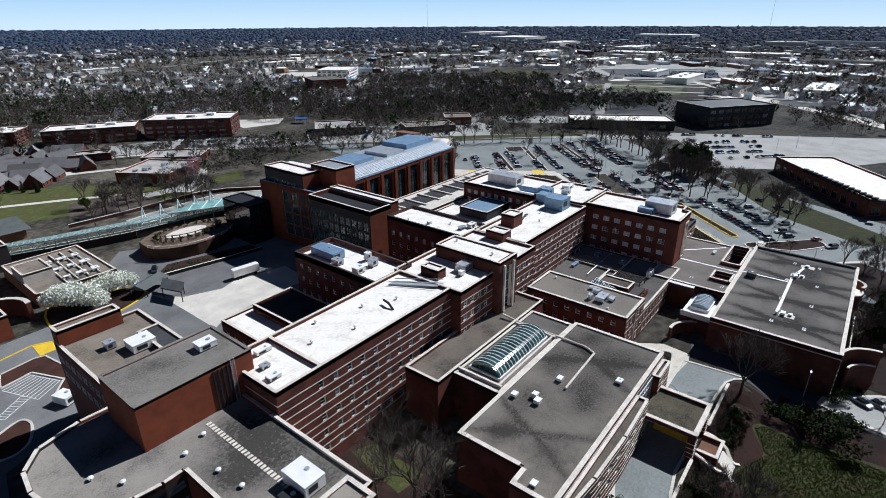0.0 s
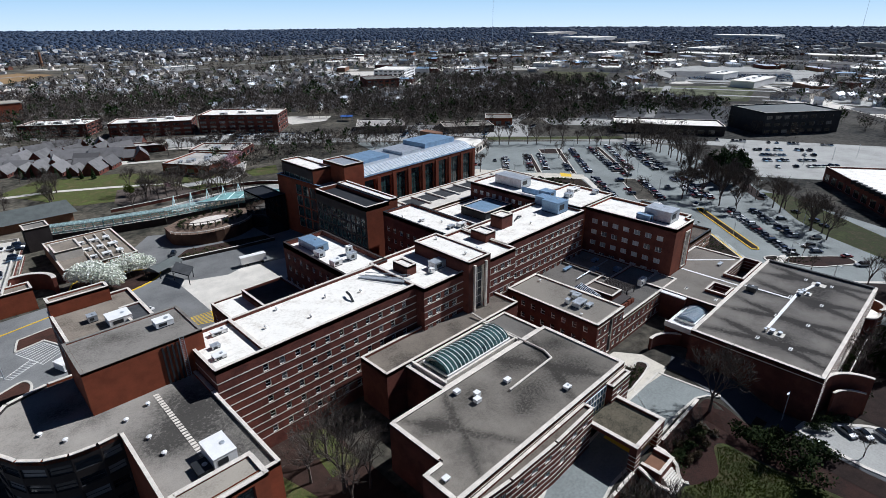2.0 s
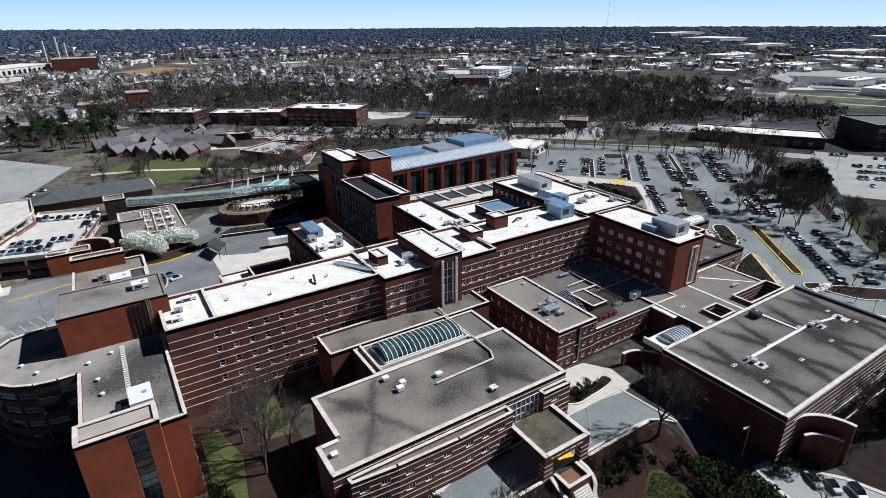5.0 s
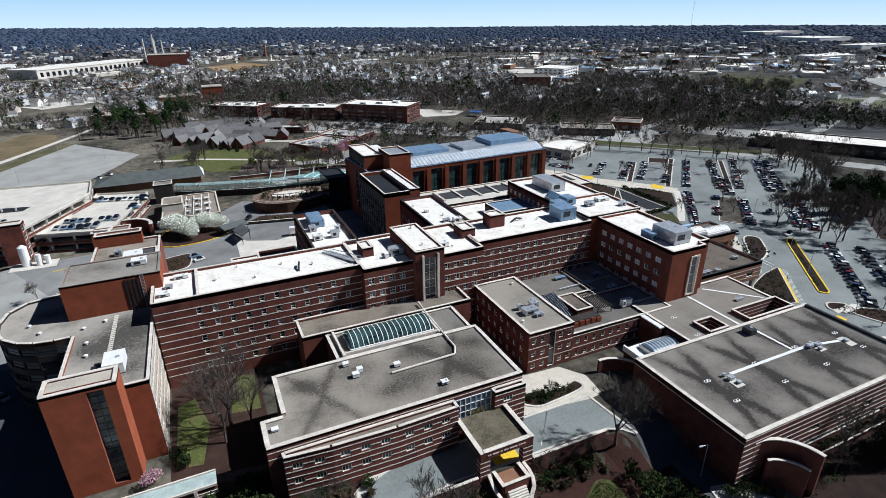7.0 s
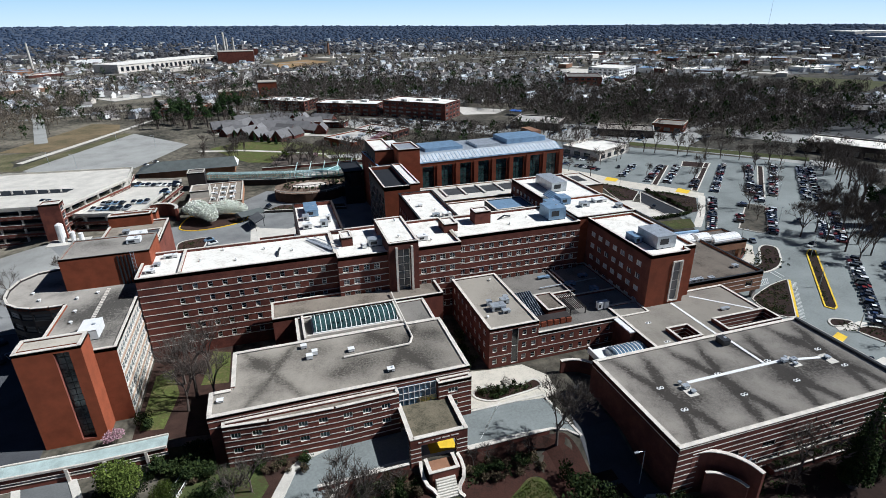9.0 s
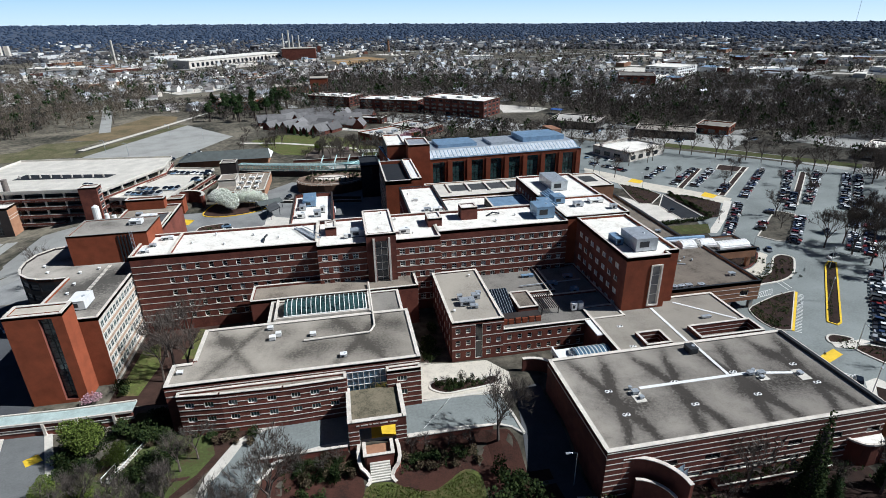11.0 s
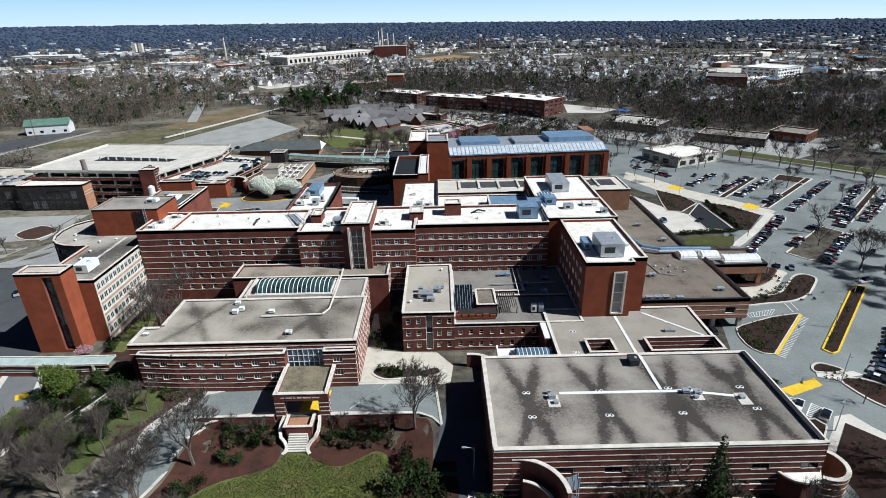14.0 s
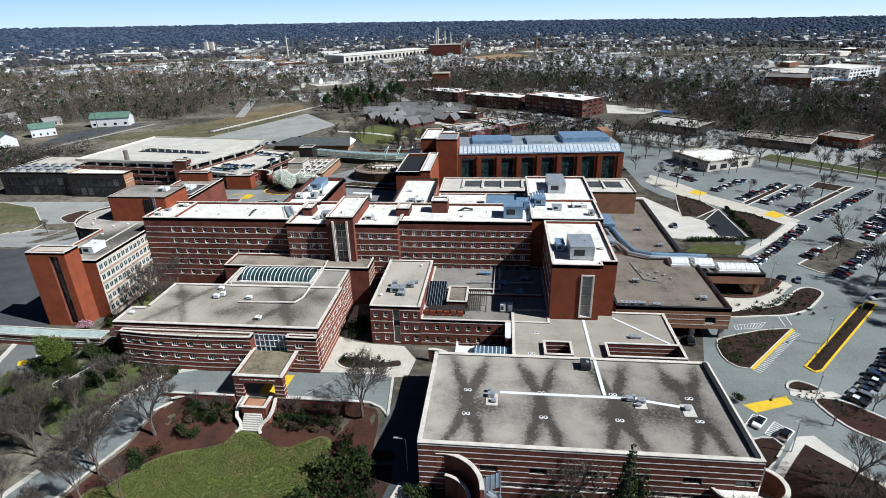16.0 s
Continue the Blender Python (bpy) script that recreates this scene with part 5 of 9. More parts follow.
for z in (-2.6, -1.0, 0.6, 2.0):
    s = Mesh(STONE)
    pts = [(Vector(p), (Vector(p) - Vector((221.4, -7.4))).normalized()) for p in arc(221.4, -7.4, 4.3, -125, 60, 12)]
    s.prism([p + n * 0.42 for p, n in pts] + [p - n * 0.3 for p, n in reversed(pts)], z, z + 0.22, STONE)
    put("stone_band", s, drum)
apron = thing("curved_terrace", "white curved terrace roof below the hall's corner", "terrace")
fan = [(221.5, -6.8), (211.6, -6.8), (211.8, -8.2), (212.6, -9.6), (213.8, -10.7), (215.4, -11.2), (217.2, -11.3), (219, -11.0)]
s = Mesh(BRICK)
s.prism(fan, -4.3, 1.7, BRICK)
put("wall", s, apron)
s = Mesh(ROOF_WHITE)
s.prism(fan, 1.7, 1.85, ROOF_WHITE)
put("deck", s, apron, "white membrane deck")
s = Mesh(STONE)
for p, q in zip(fan[1:], fan[2:]):
    p, q = Vector(p), Vector(q)
    d_ = (q - p).normalized()
    n_ = Vector((-d_.y, d_.x)) * 0.3
    s.prism([p - n_, q + d_ * 0.1 - n_, q + d_ * 0.1 + n_, p + n_], 1.85, 2.3, STONE)
put("parapet", s, apron)
st = thing("metal_stair", "pale metal outside stair", "stair")
for i in range(14):
    s = Mesh(METAL)
    s.box(165.2 + i * 0.42, 165.7 + i * 0.42, -11.6, -9.6, 1.0 - i * 0.32, 1.1 - i * 0.32, METAL)
    put("tread", s, st)
for y in (-11.6, -9.6):
    s = Mesh(METAL)
    s.prism([(165.2, y - 0.05), (171.2, y - 0.05), (171.2, y + 0.05), (165.2, y + 0.05)], -4.3, -3.2, METAL)
    s.face([(165.2, y, 1.0), (171.2, y, -3.5), (171.2, y, -2.4), (165.2, y, 2.1)], METAL)
    put("stringer", s, st)

# ---- left group ----
WZ = [16.6, 13.0, 9.4, 5.8, 2.2]
stair = block("stair_tower", "tall red brick stair tower with dark slit window", 26.6, 39.4, 44, 50, -0.5, 25.0, ROOF_CREAM, m=BRICK_RED, rim=0.3, thick=0.6,
              south=dict(holes=[(7.5, 10.4, 0.8, 24.2)], depth=1.1, across=2, up=14, reveal=BRICK, frame_m=FRAME_DARK, glass_m=GLASS_GREY))
curtain = poly_block("curtain_wing", "red brick wing with pale window bands and rounded end", [(26.5, 49.8), (44, 49.8), (44, 77), (44, 103), (20, 103.5), (12.7, 101.5), (9.3, 97), (8.6, 91), (9.5, 85.8), (11.6, 81.6), (15, 78.4), (18.6, 76.7), (23, 76.1), (26.5, 76.3)], -0.5, 19.8, ROOF_SOOT, 0.5, BRICK_RED,
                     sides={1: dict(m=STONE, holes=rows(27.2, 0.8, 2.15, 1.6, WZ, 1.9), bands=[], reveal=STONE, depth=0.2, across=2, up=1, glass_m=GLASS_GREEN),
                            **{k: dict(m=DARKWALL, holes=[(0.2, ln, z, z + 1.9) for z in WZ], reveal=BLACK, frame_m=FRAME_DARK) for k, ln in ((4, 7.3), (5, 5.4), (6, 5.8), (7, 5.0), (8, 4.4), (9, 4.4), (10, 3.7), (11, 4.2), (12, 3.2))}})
SPANDREL = material("tan_spandrel", (0.38, 0.27, 0.19), 0.9)
for k, z in enumerate(WZ):
    s = Mesh(STONE)
    s.box(44.0, 44.08, 50.2, 76.8, z - 1.2, z - 0.5, SPANDREL)
    put("spandrel", s, curtain, "tan brick spandrel band")
block("plant_room", "plain red brick plant room on the roof", 24.5, 47, 86, 100.4, 19.8, 29.2, ROOF_GREY, m=BRICK_RED, rim=0.15, coping=ROOF_GREY)
block("rear_building", "low brick rear building with tan roof", 26.4, 45, 103.6, 133, 0, 22.5, ROOF_TAN, m=BRICK, rim=0.5, west=dict(holes=rows(29, 1, 3.2, 2.4, [18, 14], 2.0), across=2), east={})
block("rear_stair_box", "brick stair box at the end of the rear building", 26.6, 40, 129.5, 133.2, 22.6, 26.2, ROOF_TAN, m=BRICK_RED, rim=0.35)
block("court_building", "low dark court building with white roof rim", 65.5, 88.4, 93.2, 133.5, 0, 9.4, ROOF_WHITE, rim=0.5, west=dict(holes=rows(40, 2, 4, 1.5, [5, 1.5], 1.8)))
block("court_well", "dark sunken roof court", 74.5, 88.3, 100, 131, 9.45, 11.2, GREEN_DECK, rim=0.8, m=BRICK)
block("power_plant_west", "long dark glazed power plant with roof fans", -132, -86, 196, 236, -7, 7.2, ROOF_CREAM, m=DARKWALL, rim=0.6, south=dict(holes=rows(46, 2, 4.4, 3.4, [-5.5, 0], 4.4), across=3, up=3, frame_m=FRAME_DARK, reveal=BLACK), group="service buildings")
block("power_plant_east", "brick power plant with pale roof", -86, -50, 194, 222, -7, 7.2, ROOF_WHITE, m=BRICK_TAN, rim=0.6, south=dict(m=DARKWALL, holes=rows(36, 2, 4.4, 3.4, [-5.5, 0], 4.4), across=3, up=3, frame_m=FRAME_DARK, reveal=BLACK), east=dict(bands=[2, 3.4], holes=[(9, 10.4, -6, 6)]), group="service buildings")
for i in range(6):
    for j in range(3):
        f = thing("roof_fan", "round pale exhaust fan on the plant roof", "fan", "fans on the power plant")
        x, y = -128 + i * 6.6, 200 + j * 6
        s = Mesh(METAL)
        s.tube((x, y, 7.2), (x, y, 8.6), 2.0, 1.9, METAL, 12)
        put("housing", s, f)
        s = Mesh(BLACK)
        s.tube((x, y, 8.6), (x, y, 8.65), 1.6, 1.6, BLACK, 12)
        put("grille", s, f)


def garage(name, label, poly, z0, z1, levels, tiers=CONCRETE):
    """An open parking garage: stacked slabs with upstand rails, columns between."""
    t = thing(name, label, "parking garage", "parking garages")
    k = len(poly)
    for i in range(levels + 1):
        z = z0 + (z1 - z0) * i / levels
        s = Mesh(tiers)
        s.prism(poly, z - 0.5, z, tiers)
        put("slab", s, t)
        for a in range(k):
            p, q = Vector(poly[a]), Vector(poly[(a + 1) % k])
            d = (q - p).normalized()
            n = Vector((-d.y, d.x)) * 0.35
            r = Mesh(tiers)
            r.prism([p, q, q + n, p + n], z - 0.7, z + 1.0, BRICK if i < levels else tiers, tiers)
            put("rail", r, t)
    for a in range(k):
        p, q = Vector(poly[a]), Vector(poly[(a + 1) % k])
        cnt = max(2, int((q - p).length / 9))
        for c in range(cnt):
            m0 = p.lerp(q, (c + 0.5) / cnt)
            m0 += Vector((-(q - p).y, (q - p).x)).normalized() * 0.8
            s = Mesh(tiers)
            s.box(m0.x - 0.4, m0.x + 0.4, m0.y - 0.4, m0.y + 0.4, z0, z1 - 0.5, tiers)
            put("column", s, t)
    # Added black block that imitates the shade between the decks.
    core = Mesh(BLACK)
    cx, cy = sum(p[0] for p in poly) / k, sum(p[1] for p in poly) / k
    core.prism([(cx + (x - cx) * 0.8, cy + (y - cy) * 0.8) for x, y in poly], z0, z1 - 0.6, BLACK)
    put("dark_core", core, t, "black block standing in for the shade inside the garage")
    return t


garage("parking_garage", "pale concrete parking garage with open decks", [(-88, 206), (-22, 199), (-8, 196), (10, 238), (8, 262), (-78, 272)], -4, 12.6, 4)
garage("lower_parking_deck", "lower concrete parking deck full of cars", [(-6, 198), (21, 191), (34, 246), (10, 254), (8, 236)], 0, 7.6, 2)
gw = thing("garage_light_court", "long sunken light court with pale posts", "light court")
s = Mesh(BLACK)
# No hole in the deck: a black sheet imitates the court's shade.
s.prism([(-62, 228), (-14, 222), (-12, 228), (-60, 238)], 12.62, 12.68, BLACK)
put("opening", s, gw, "black sheet painted for the shade in the light court")
for i in range(9):
    s = Mesh(CONCRETE)
    s.box(-60 + i * 5.4, -59.4 + i * 5.4, 230.5 - i * 0.9, 231.2 - i * 0.9, 12.6, 14.2, CONCRETE)
    put("post", s, gw)
block("garage_stair", "tall garage stair tower with open landings", -16, -8, 191, 197, -4, 15.6, CONCRETE, m=BRICK, rim=0.4, east=dict(holes=[(1, 5, z, z + 2.6) for z in (-2, 1.5, 5, 8.5, 12)], glass_m=BLACK), group="service buildings")
block("gate_house", "red brick gate house", 14.5, 29, 190.5, 197, 0, 7.4, ROOF_TAN, m=BRICK_RED, rim=0.5, group="service buildings")
ring_wall("garage_ramp_wall", "curved pale ramp wall of the garage", arc(27, 200, 9.5, 170, -10, 12), 0, 6.2, 1.2, BRICK, CONCRETE)
block("lift_house", "dark brick lift house on the deck", 36.5, 45.5, 250, 259, 0, 9.6, ROOF_GREY, m=DARKWALL, rim=0.4, group="service buildings")
block("store_building", "low store building with tan ballast roof", 40.5, 66, 206, 243, 0, 4.6, ROOF_TAN, rim=0.4, m=BRICK_TAN, group="service buildings")
block("upper_store", "pale upper box on the store building", 40.8, 50, 218, 230, 4.6, 8.0, ROOF_TAN, rim=0.3, m=CONCRETE, group="service buildings")

# ---- stained roof of the east hall ----
def streaked_roof(name, base, dark, x0, period, yc, spread, lead=4.0, width=0.9, blots=(), arms=1.0):
    """Ballast with dark crossed streaks that run out from each drain."""
    m = material(name, base, 0.95, tint=tuple(c * 0.5 for c in base), spread=0.2, scale=0.14, fine=4.0, bump=0.4, contrast=0.75)
    nt = m.node_tree
    b = nt.nodes["Principled BSDF"]
    old = b.inputs["Base Color"].links[0].from_socket
    geo = nt.nodes.new("ShaderNodeNewGeometry")
    wob = nt.nodes.new("ShaderNodeTexNoise")
    wob.inputs["Scale"].default_value, wob.inputs["Detail"].default_value, wob.inputs["Roughness"].default_value = 1.6, 8, 0.8
    nt.links.new(geo.outputs["Position"], wob.inputs["Vector"])
    sep = nt.nodes.new("ShaderNodeSeparateXYZ")
    nt.links.new(geo.outputs["Position"], sep.inputs[0])

    def op(kind, a, c=0.0):
        n = nt.nodes.new("ShaderNodeMath")
        n.operation = kind
        for i, v in ((0, a), (1, c)):
            if isinstance(v, (int, float)):
                n.inputs[i].default_value = v
            else:
                nt.links.new(v, n.inputs[i])
        return n.outputs[0]

    warp = nt.nodes.new("ShaderNodeTexNoise")
    warp.inputs["Scale"].default_value, warp.inputs["Detail"].default_value = 0.22, 3
    nt.links.new(geo.outputs["Position"], warp.inputs["Vector"])
    shift = op("MULTIPLY", op("SUBTRACT", warp.outputs["Fac"], 0.5), 3.2)
    dx = op("ABSOLUTE", op("SUBTRACT", op("FLOORED_MODULO", op("ADD", op("SUBTRACT", sep.outputs[0], x0 - period / 2), shift), period), period / 2))
    dy = op("ABSOLUTE", op("SUBTRACT", sep.outputs[1], yc))
    off = op("SUBTRACT", dx, op("MULTIPLY", op("MAXIMUM", op("SUBTRACT", dy, lead), 0.0), spread))
    arm = op("POWER", 2.718, op("MULTIPLY", op("MULTIPLY", off, off), -1.0 / (width * width)))
    soft = op("POWER", 2.718, op("MULTIPLY", op("MULTIPLY", off, off), -0.16 / (width * width)))
    fade = op("MINIMUM", 1.0, op("MAXIMUM", 0.0, op("SUBTRACT", 1.9, op("MULTIPLY", dy, 0.095))))
    near = op("POWER", 2.718, op("MULTIPLY", op("ADD", op("MULTIPLY", op("MULTIPLY", dx, dx), 0.5), op("MULTIPLY", dy, dy)), -0.045))
    grit = op("MAXIMUM", 0.0, op("SUBTRACT", op("MULTIPLY", wob.outputs["Fac"], 3.2), 0.8))
    mask = op("MULTIPLY", op("ADD", op("ADD", op("MULTIPLY", op("MULTIPLY", arm, fade), 1.15 * arms), op("MULTIPLY", op("MULTIPLY", soft, fade), 0.36 * arms)), op("MULTIPLY", near, 0.42 * arms)), grit)
    for bx, by, br in blots:
        gx, gy = op("SUBTRACT", sep.outputs[0], bx), op("SUBTRACT", sep.outputs[1], by)
        r2 = op("ADD", op("MULTIPLY", gx, gx), op("MULTIPLY", op("MULTIPLY", gy, gy), 2.0))
        mask = op("ADD", mask, op("MULTIPLY", op("POWER", 2.718, op("MULTIPLY", r2, -1.0 / (br * br))), op("MULTIPLY", grit, 0.85)))
    mask = op("MINIMUM", 0.88, mask)
    mix = nt.nodes.new("ShaderNodeMixRGB")
    mix.inputs[2].default_value = (*dark, 1)
    nt.links.new(mask, mix.inputs[0])
    nt.links.new(old, mix.inputs[1])
    nt.links.new(mix.outputs[0], b.inputs["Base Color"])
    return m


STREAKED = streaked_roof("streaked_ballast_roof", (0.42, 0.378, 0.322), (0.04, 0.032, 0.026), 163.1, 16.28, 5.4, 0.3, 1.6, 1.25, ((168, 3.8, 4.5), (204.5, 4.0, 6.5), (194.4, 2.7, 4.0), (210.5, 13.7, 3.2)))
STAINED = streaked_roof("stained_hall_roof", (0.345, 0.308, 0.256), (0.05, 0.043, 0.035), 77.3, 31.0, 38.7, 0.6, 0.5, 1.3, ((112, 34.5, 7.0), (98, 37, 5.5), (87.5, 45, 5.0), (75, 44, 4.0), (104, 46, 6.0), (92, 34, 4.0), (117, 44, 5.0)), arms=0.5)
SOOTY = streaked_roof("sooty_wing_roof", (0.33, 0.3, 0.26), (0.035, 0.032, 0.028), 600, 2000, 70, 0.6, 0.5, 1.3, ((39.5, 66, 7.5), (36, 73, 7.0), (40, 57, 5.0), (31, 69, 5.0), (38, 80, 6.0), (41, 74, 5.0), (20, 92, 4.0)))
for ob in curtain.children:
    if ob.name.startswith("roof"):
        for i, mm in enumerate(ob.data.materials):
            if mm == ROOF_SOOT:
                ob.data.materials[i] = SOOTY
for ob in hall.children:
    if ob.name.startswith("roof"):
        for i, mm in enumerate(ob.data.materials):
            if mm == ROOF_GREY:
                ob.data.materials[i] = STAINED
for ob in ehall.children:
    if ob.name.startswith("roof"):
        for i, mm in enumerate(ob.data.materials):
            if mm == ROOF_GREY:
                ob.data.materials[i] = STREAKED


# ---- roof plant ----
def unit(x, y, z, w, d, h, m=METAL, label="grey metal air handling unit on the roof", turn=0.0, kind="roof unit"):
    """A rooftop air unit: skid, housing with a seam, hood and fan."""
    t = thing("roof_unit", label, kind, "roof units", at=(x, y, z))
    t.rotation_euler.z = radians(turn)
    s = Mesh(BLACK)
    s.box(-w / 2 + 0.1, w / 2 - 0.1, -d / 2 + 0.1, d / 2 - 0.1, 0, 0.25, BLACK)
    put("skid", s, t)
    s = Mesh(m)
    s.box(-w / 2, w / 2, -d / 2, d / 2, 0.25, h, m)
    put("housing", s, t)
    s = Mesh(m)
    s.prism([(-w / 2 - 0.06, -d / 2 - 0.06), (w / 2 + 0.06, -d / 2 - 0.06), (w / 2 + 0.06, d / 2 + 0.06), (-w / 2 - 0.06, d / 2 + 0.06)], h, h + 0.1, m)
    put("lid", s, t)
    if w > 1.5:
        s = Mesh(FRAME_DARK)
        s.tube((w * 0.2, 0, h + 0.1), (w * 0.2, 0, h + 0.25), min(w, d, 2.4) * 0.2, min(w, d, 2.4) * 0.18, METAL, 10)
        put("fan", s, t)
        s = Mesh(FRAME_DARK)
        s.box(-w * 0.35, w * 0.1, -d / 2 - 0.05, -d / 2, h * 0.35, h * 0.8, FRAME_DARK)
        put("louvre", s, t)
    return t


def vent(x, y, z, r=0.45, h=0.8, m=WHITE, label="small white mushroom vent on the roof"):
    t = thing("roof_vent", label, "vent", "roof vents", at=(x, y, z))
    s = Mesh(m)
    s.tube((0, 0, 0), (0, 0, h * 0.6), r * 0.6, r * 0.6, m, 8)
    put("pipe", s, t)
    s = Mesh(m)
    s.tube((0, 0, h * 0.6), (0, 0, h * 0.8), r, r, m, 8)
    s.tube((0, 0, h * 0.8), (0, 0, h), r, r * 0.4, m, 8)
    put("cap", s, t)


def drain(x, y, z):
    t = thing("roof_drain", "pale twin drain plate on the ballast roof", "drain", "roof drains", at=(x, y, z))
    for dx in (-0.45, 0.45):
        s = Mesh(WHITE)
        s.tube((dx, 0, 0), (dx, 0, 0.1), 0.5, 0.46, WHITE, 12)
        put("plate", s, t)
        s = Mesh(BLACK)
        s.tube((dx, 0, 0.1), (dx, 0, 0.2), 0.24, 0.2, BLACK, 8)
        put("strainer", s, t)


def pipe(label, pts, r, m=METAL, name="roof_pipe", flat=False):
    t = thing(name, label, "pipe")
    for a, b in zip(pts, pts[1:]):
        s = Mesh(m)
        if flat:
            d = (Vector(b) - Vector(a)).normalized()
            n = Vector((-d.y, d.x, 0)) * r
            pa, pb = Vector(a), Vector(b)
            s.prism([(pa - n)[:2], (pb - n)[:2], (pb + n)[:2], (pa + n)[:2]], a[2], a[2] + 0.12, m)
        else:
            s.tube(a, b, r, r, m, 8)
        put("run", s, t)
    return t


def hut(name, label, x0, x1, y0, y1, z0, z1, m=BRICK, top=ROOF_WHITE):
    return block(name, label, x0, x1, y0, y1, z0, z1, top, m=m, rim=0.25, group="roof huts")


# main roof
hut("roof_hut", "brick stair hut on the white roof", 100.6, 104.0, 81.5, 87.5, 24.5, 27.1)
hut("roof_hut", "brick stair hut with white roof", 133.8, 138.4, 82, 88.5, 24.4, 27.2)
hut("roof_hut", "tall brick lift hut on the white roof", 145.8, 151.4, 85.5, 90.5, 24.7, 28.8)
div = thing("roof_divider", "stone capped divider wall across the white roof", "wall")
s = Mesh(BRICK)
s.box(55.0, 55.6, 75.8, 92.4, 24.7, 25.5, BRICK)
s.box(54.9, 55.7, 75.8, 92.4, 25.5, 25.62, STONE)
put("wall", s, div)
for x, y, w, d, h in ((47.5, 80.2, 2.6, 1.8, 0.9), (48.5, 84.5, 1.8, 1.4, 0.8), (51.5, 89.5, 3.6, 1.4, 1.0), (92, 103, 3.0, 2.4, 1.7), (97.6, 103, 2.4, 2.0, 2.2), (99.5, 107, 1.6, 1.6, 2.4), (110.5, 80, 4.2, 3.0, 2.2), (107, 78.5, 1.2, 1.2, 1.4), (125.5, 79, 3.4, 2.2, 1.6), (136.5, 100, 2.4, 1.6, 1.0), (140, 98.5, 3.0, 2.0, 1.4), (134, 112, 1.5, 1.2, 0.9), (158, 97.5, 3, 2.2, 1.4), (152, 101, 6, 2.4, 1.8)):
    unit(x, y, 17.0 if x > 143.4 else 24.0 if y > 95 else 24.7 if x < 98 else 24.5, w, d, h, METAL if (x * 7) % 2 > 1 else WHITE, "weathered metal roof unit on white roofing")
unit(94.5, 119, 23.9, 4.6, 10, 2.4, METAL_BLUE, "large blue grey air handler with rounded top")
unit(92.2, 112, 23.9, 2.2, 3, 1.6, METAL)
for x, y in ((60, 84), (70, 81), (78, 87), (86, 83), (66, 90), (124, 92), (128, 77.5), (157, 82), (165, 86), (172, 81), (132, 120), (138, 106), (117, 75), (119, 89)):
    vent(x, y, 28.1 if 113 < x < 121.5 else 24.0 if y > 95 else 24.7 if x < 98 or x > 136 else 24.5, 0.4, 0.9)
for k, (a, b) in enumerate((((81.5, 80, 24.8), (82.4, 84, 25.7)), ((155, 87.5, 24.8), (160, 88.5, 25.1)))):
    pipe("dark bent roof hose", [a, ((a[0] + b[0]) / 2, (a[1] + b[1]) / 2, a[2] + 1.0), b], 0.3, FRAME_DARK)
gang = thing("roof_gangway", "sloping metal gangway with rails on the white roof", "gangway")
for o in (-1.2, 1.2):
    s = Mesh(METAL)
    s.tube((91.6 + o, 90, 25.7), (98.0 + o, 78.5, 26.5), 0.12, 0.12, METAL)
    s.tube((91.6 + o, 90, 24.9), (98.0 + o, 78.5, 25.3), 0.15, 0.15, METAL)
    put("rail", s, gang)
s = Mesh(METAL)
s.face([(90.5, 90, 25.0), (92.7, 90, 25.0), (99.1, 78.5, 25.4), (96.9, 78.5, 25.4)], METAL)
put("deck", s, gang)
# east wing and blocks behind it
unit(192.4, 52.5, 24.8, 6.6, 9.5, 4.0, METAL, "tall pale metal penthouse air unit on white roof")
unit(187.0, 56, 24.8, 2.4, 5.0, 2.2, METAL_BLUE, "blue grey air unit beside the penthouse")
unit(199, 56, 24.8, 1.2, 1.2, 0.8, WHITE)
unit(191, 117, 24.4, 6.6, 14, 3.8, METAL, "long pale metal penthouse unit")
unit(174, 84, 24.7, 6.4, 7, 4.2, METAL_BLUE, "large blue air handler at the end of the ward roof")
unit(177.5, 91.5, 24.7, 4.5, 4.5, 3.2, METAL_BLUE, "blue grey duct box on the ward roof")
unit(183.5, 94, 25.6, 4.0, 5.0, 2.6, METAL_BLUE, "blue grey cooling unit among ducts")
unit(189, 88, 25.6, 3.2, 2.4, 1.6, METAL)
unit(197, 91, 25.6, 5.0, 3.0, 1.2, WHITE)
unit(200, 83, 25.6, 2.0, 2.0, 1.5, METAL)
for i in range(5):
    pipe("blue grey duct across the roof", [(181 + i * 1.1, 88 + i * 2.2, 26.4), (181 + i * 1.1, 104 + i, 26.2)], 0.35, METAL_BLUE)
# annexes
pipe("thick blue grey insulated duct", [(212, 122, 10.2), (214.5, 100, 10.2), (216.5, 88, 10.6), (222, 85.2, 10.6), (240, 85.2, 10.2)], 0.8, METAL_BLUE, "roof_duct")
pipe("second insulated duct beside the first", [(209.5, 120, 10.0), (212, 98, 10.0), (214.5, 86.8, 10.4), (221, 83.4, 10.4), (236, 83.4, 10.2)], 0.6, METAL, "roof_duct")
unit(211.5, 116, 9.0, 5.0, 12, 3.0, METAL_BLUE, "large blue grey air handler with ducts")
unit(210, 98, 9.0, 3.2, 6, 2.0, METAL)
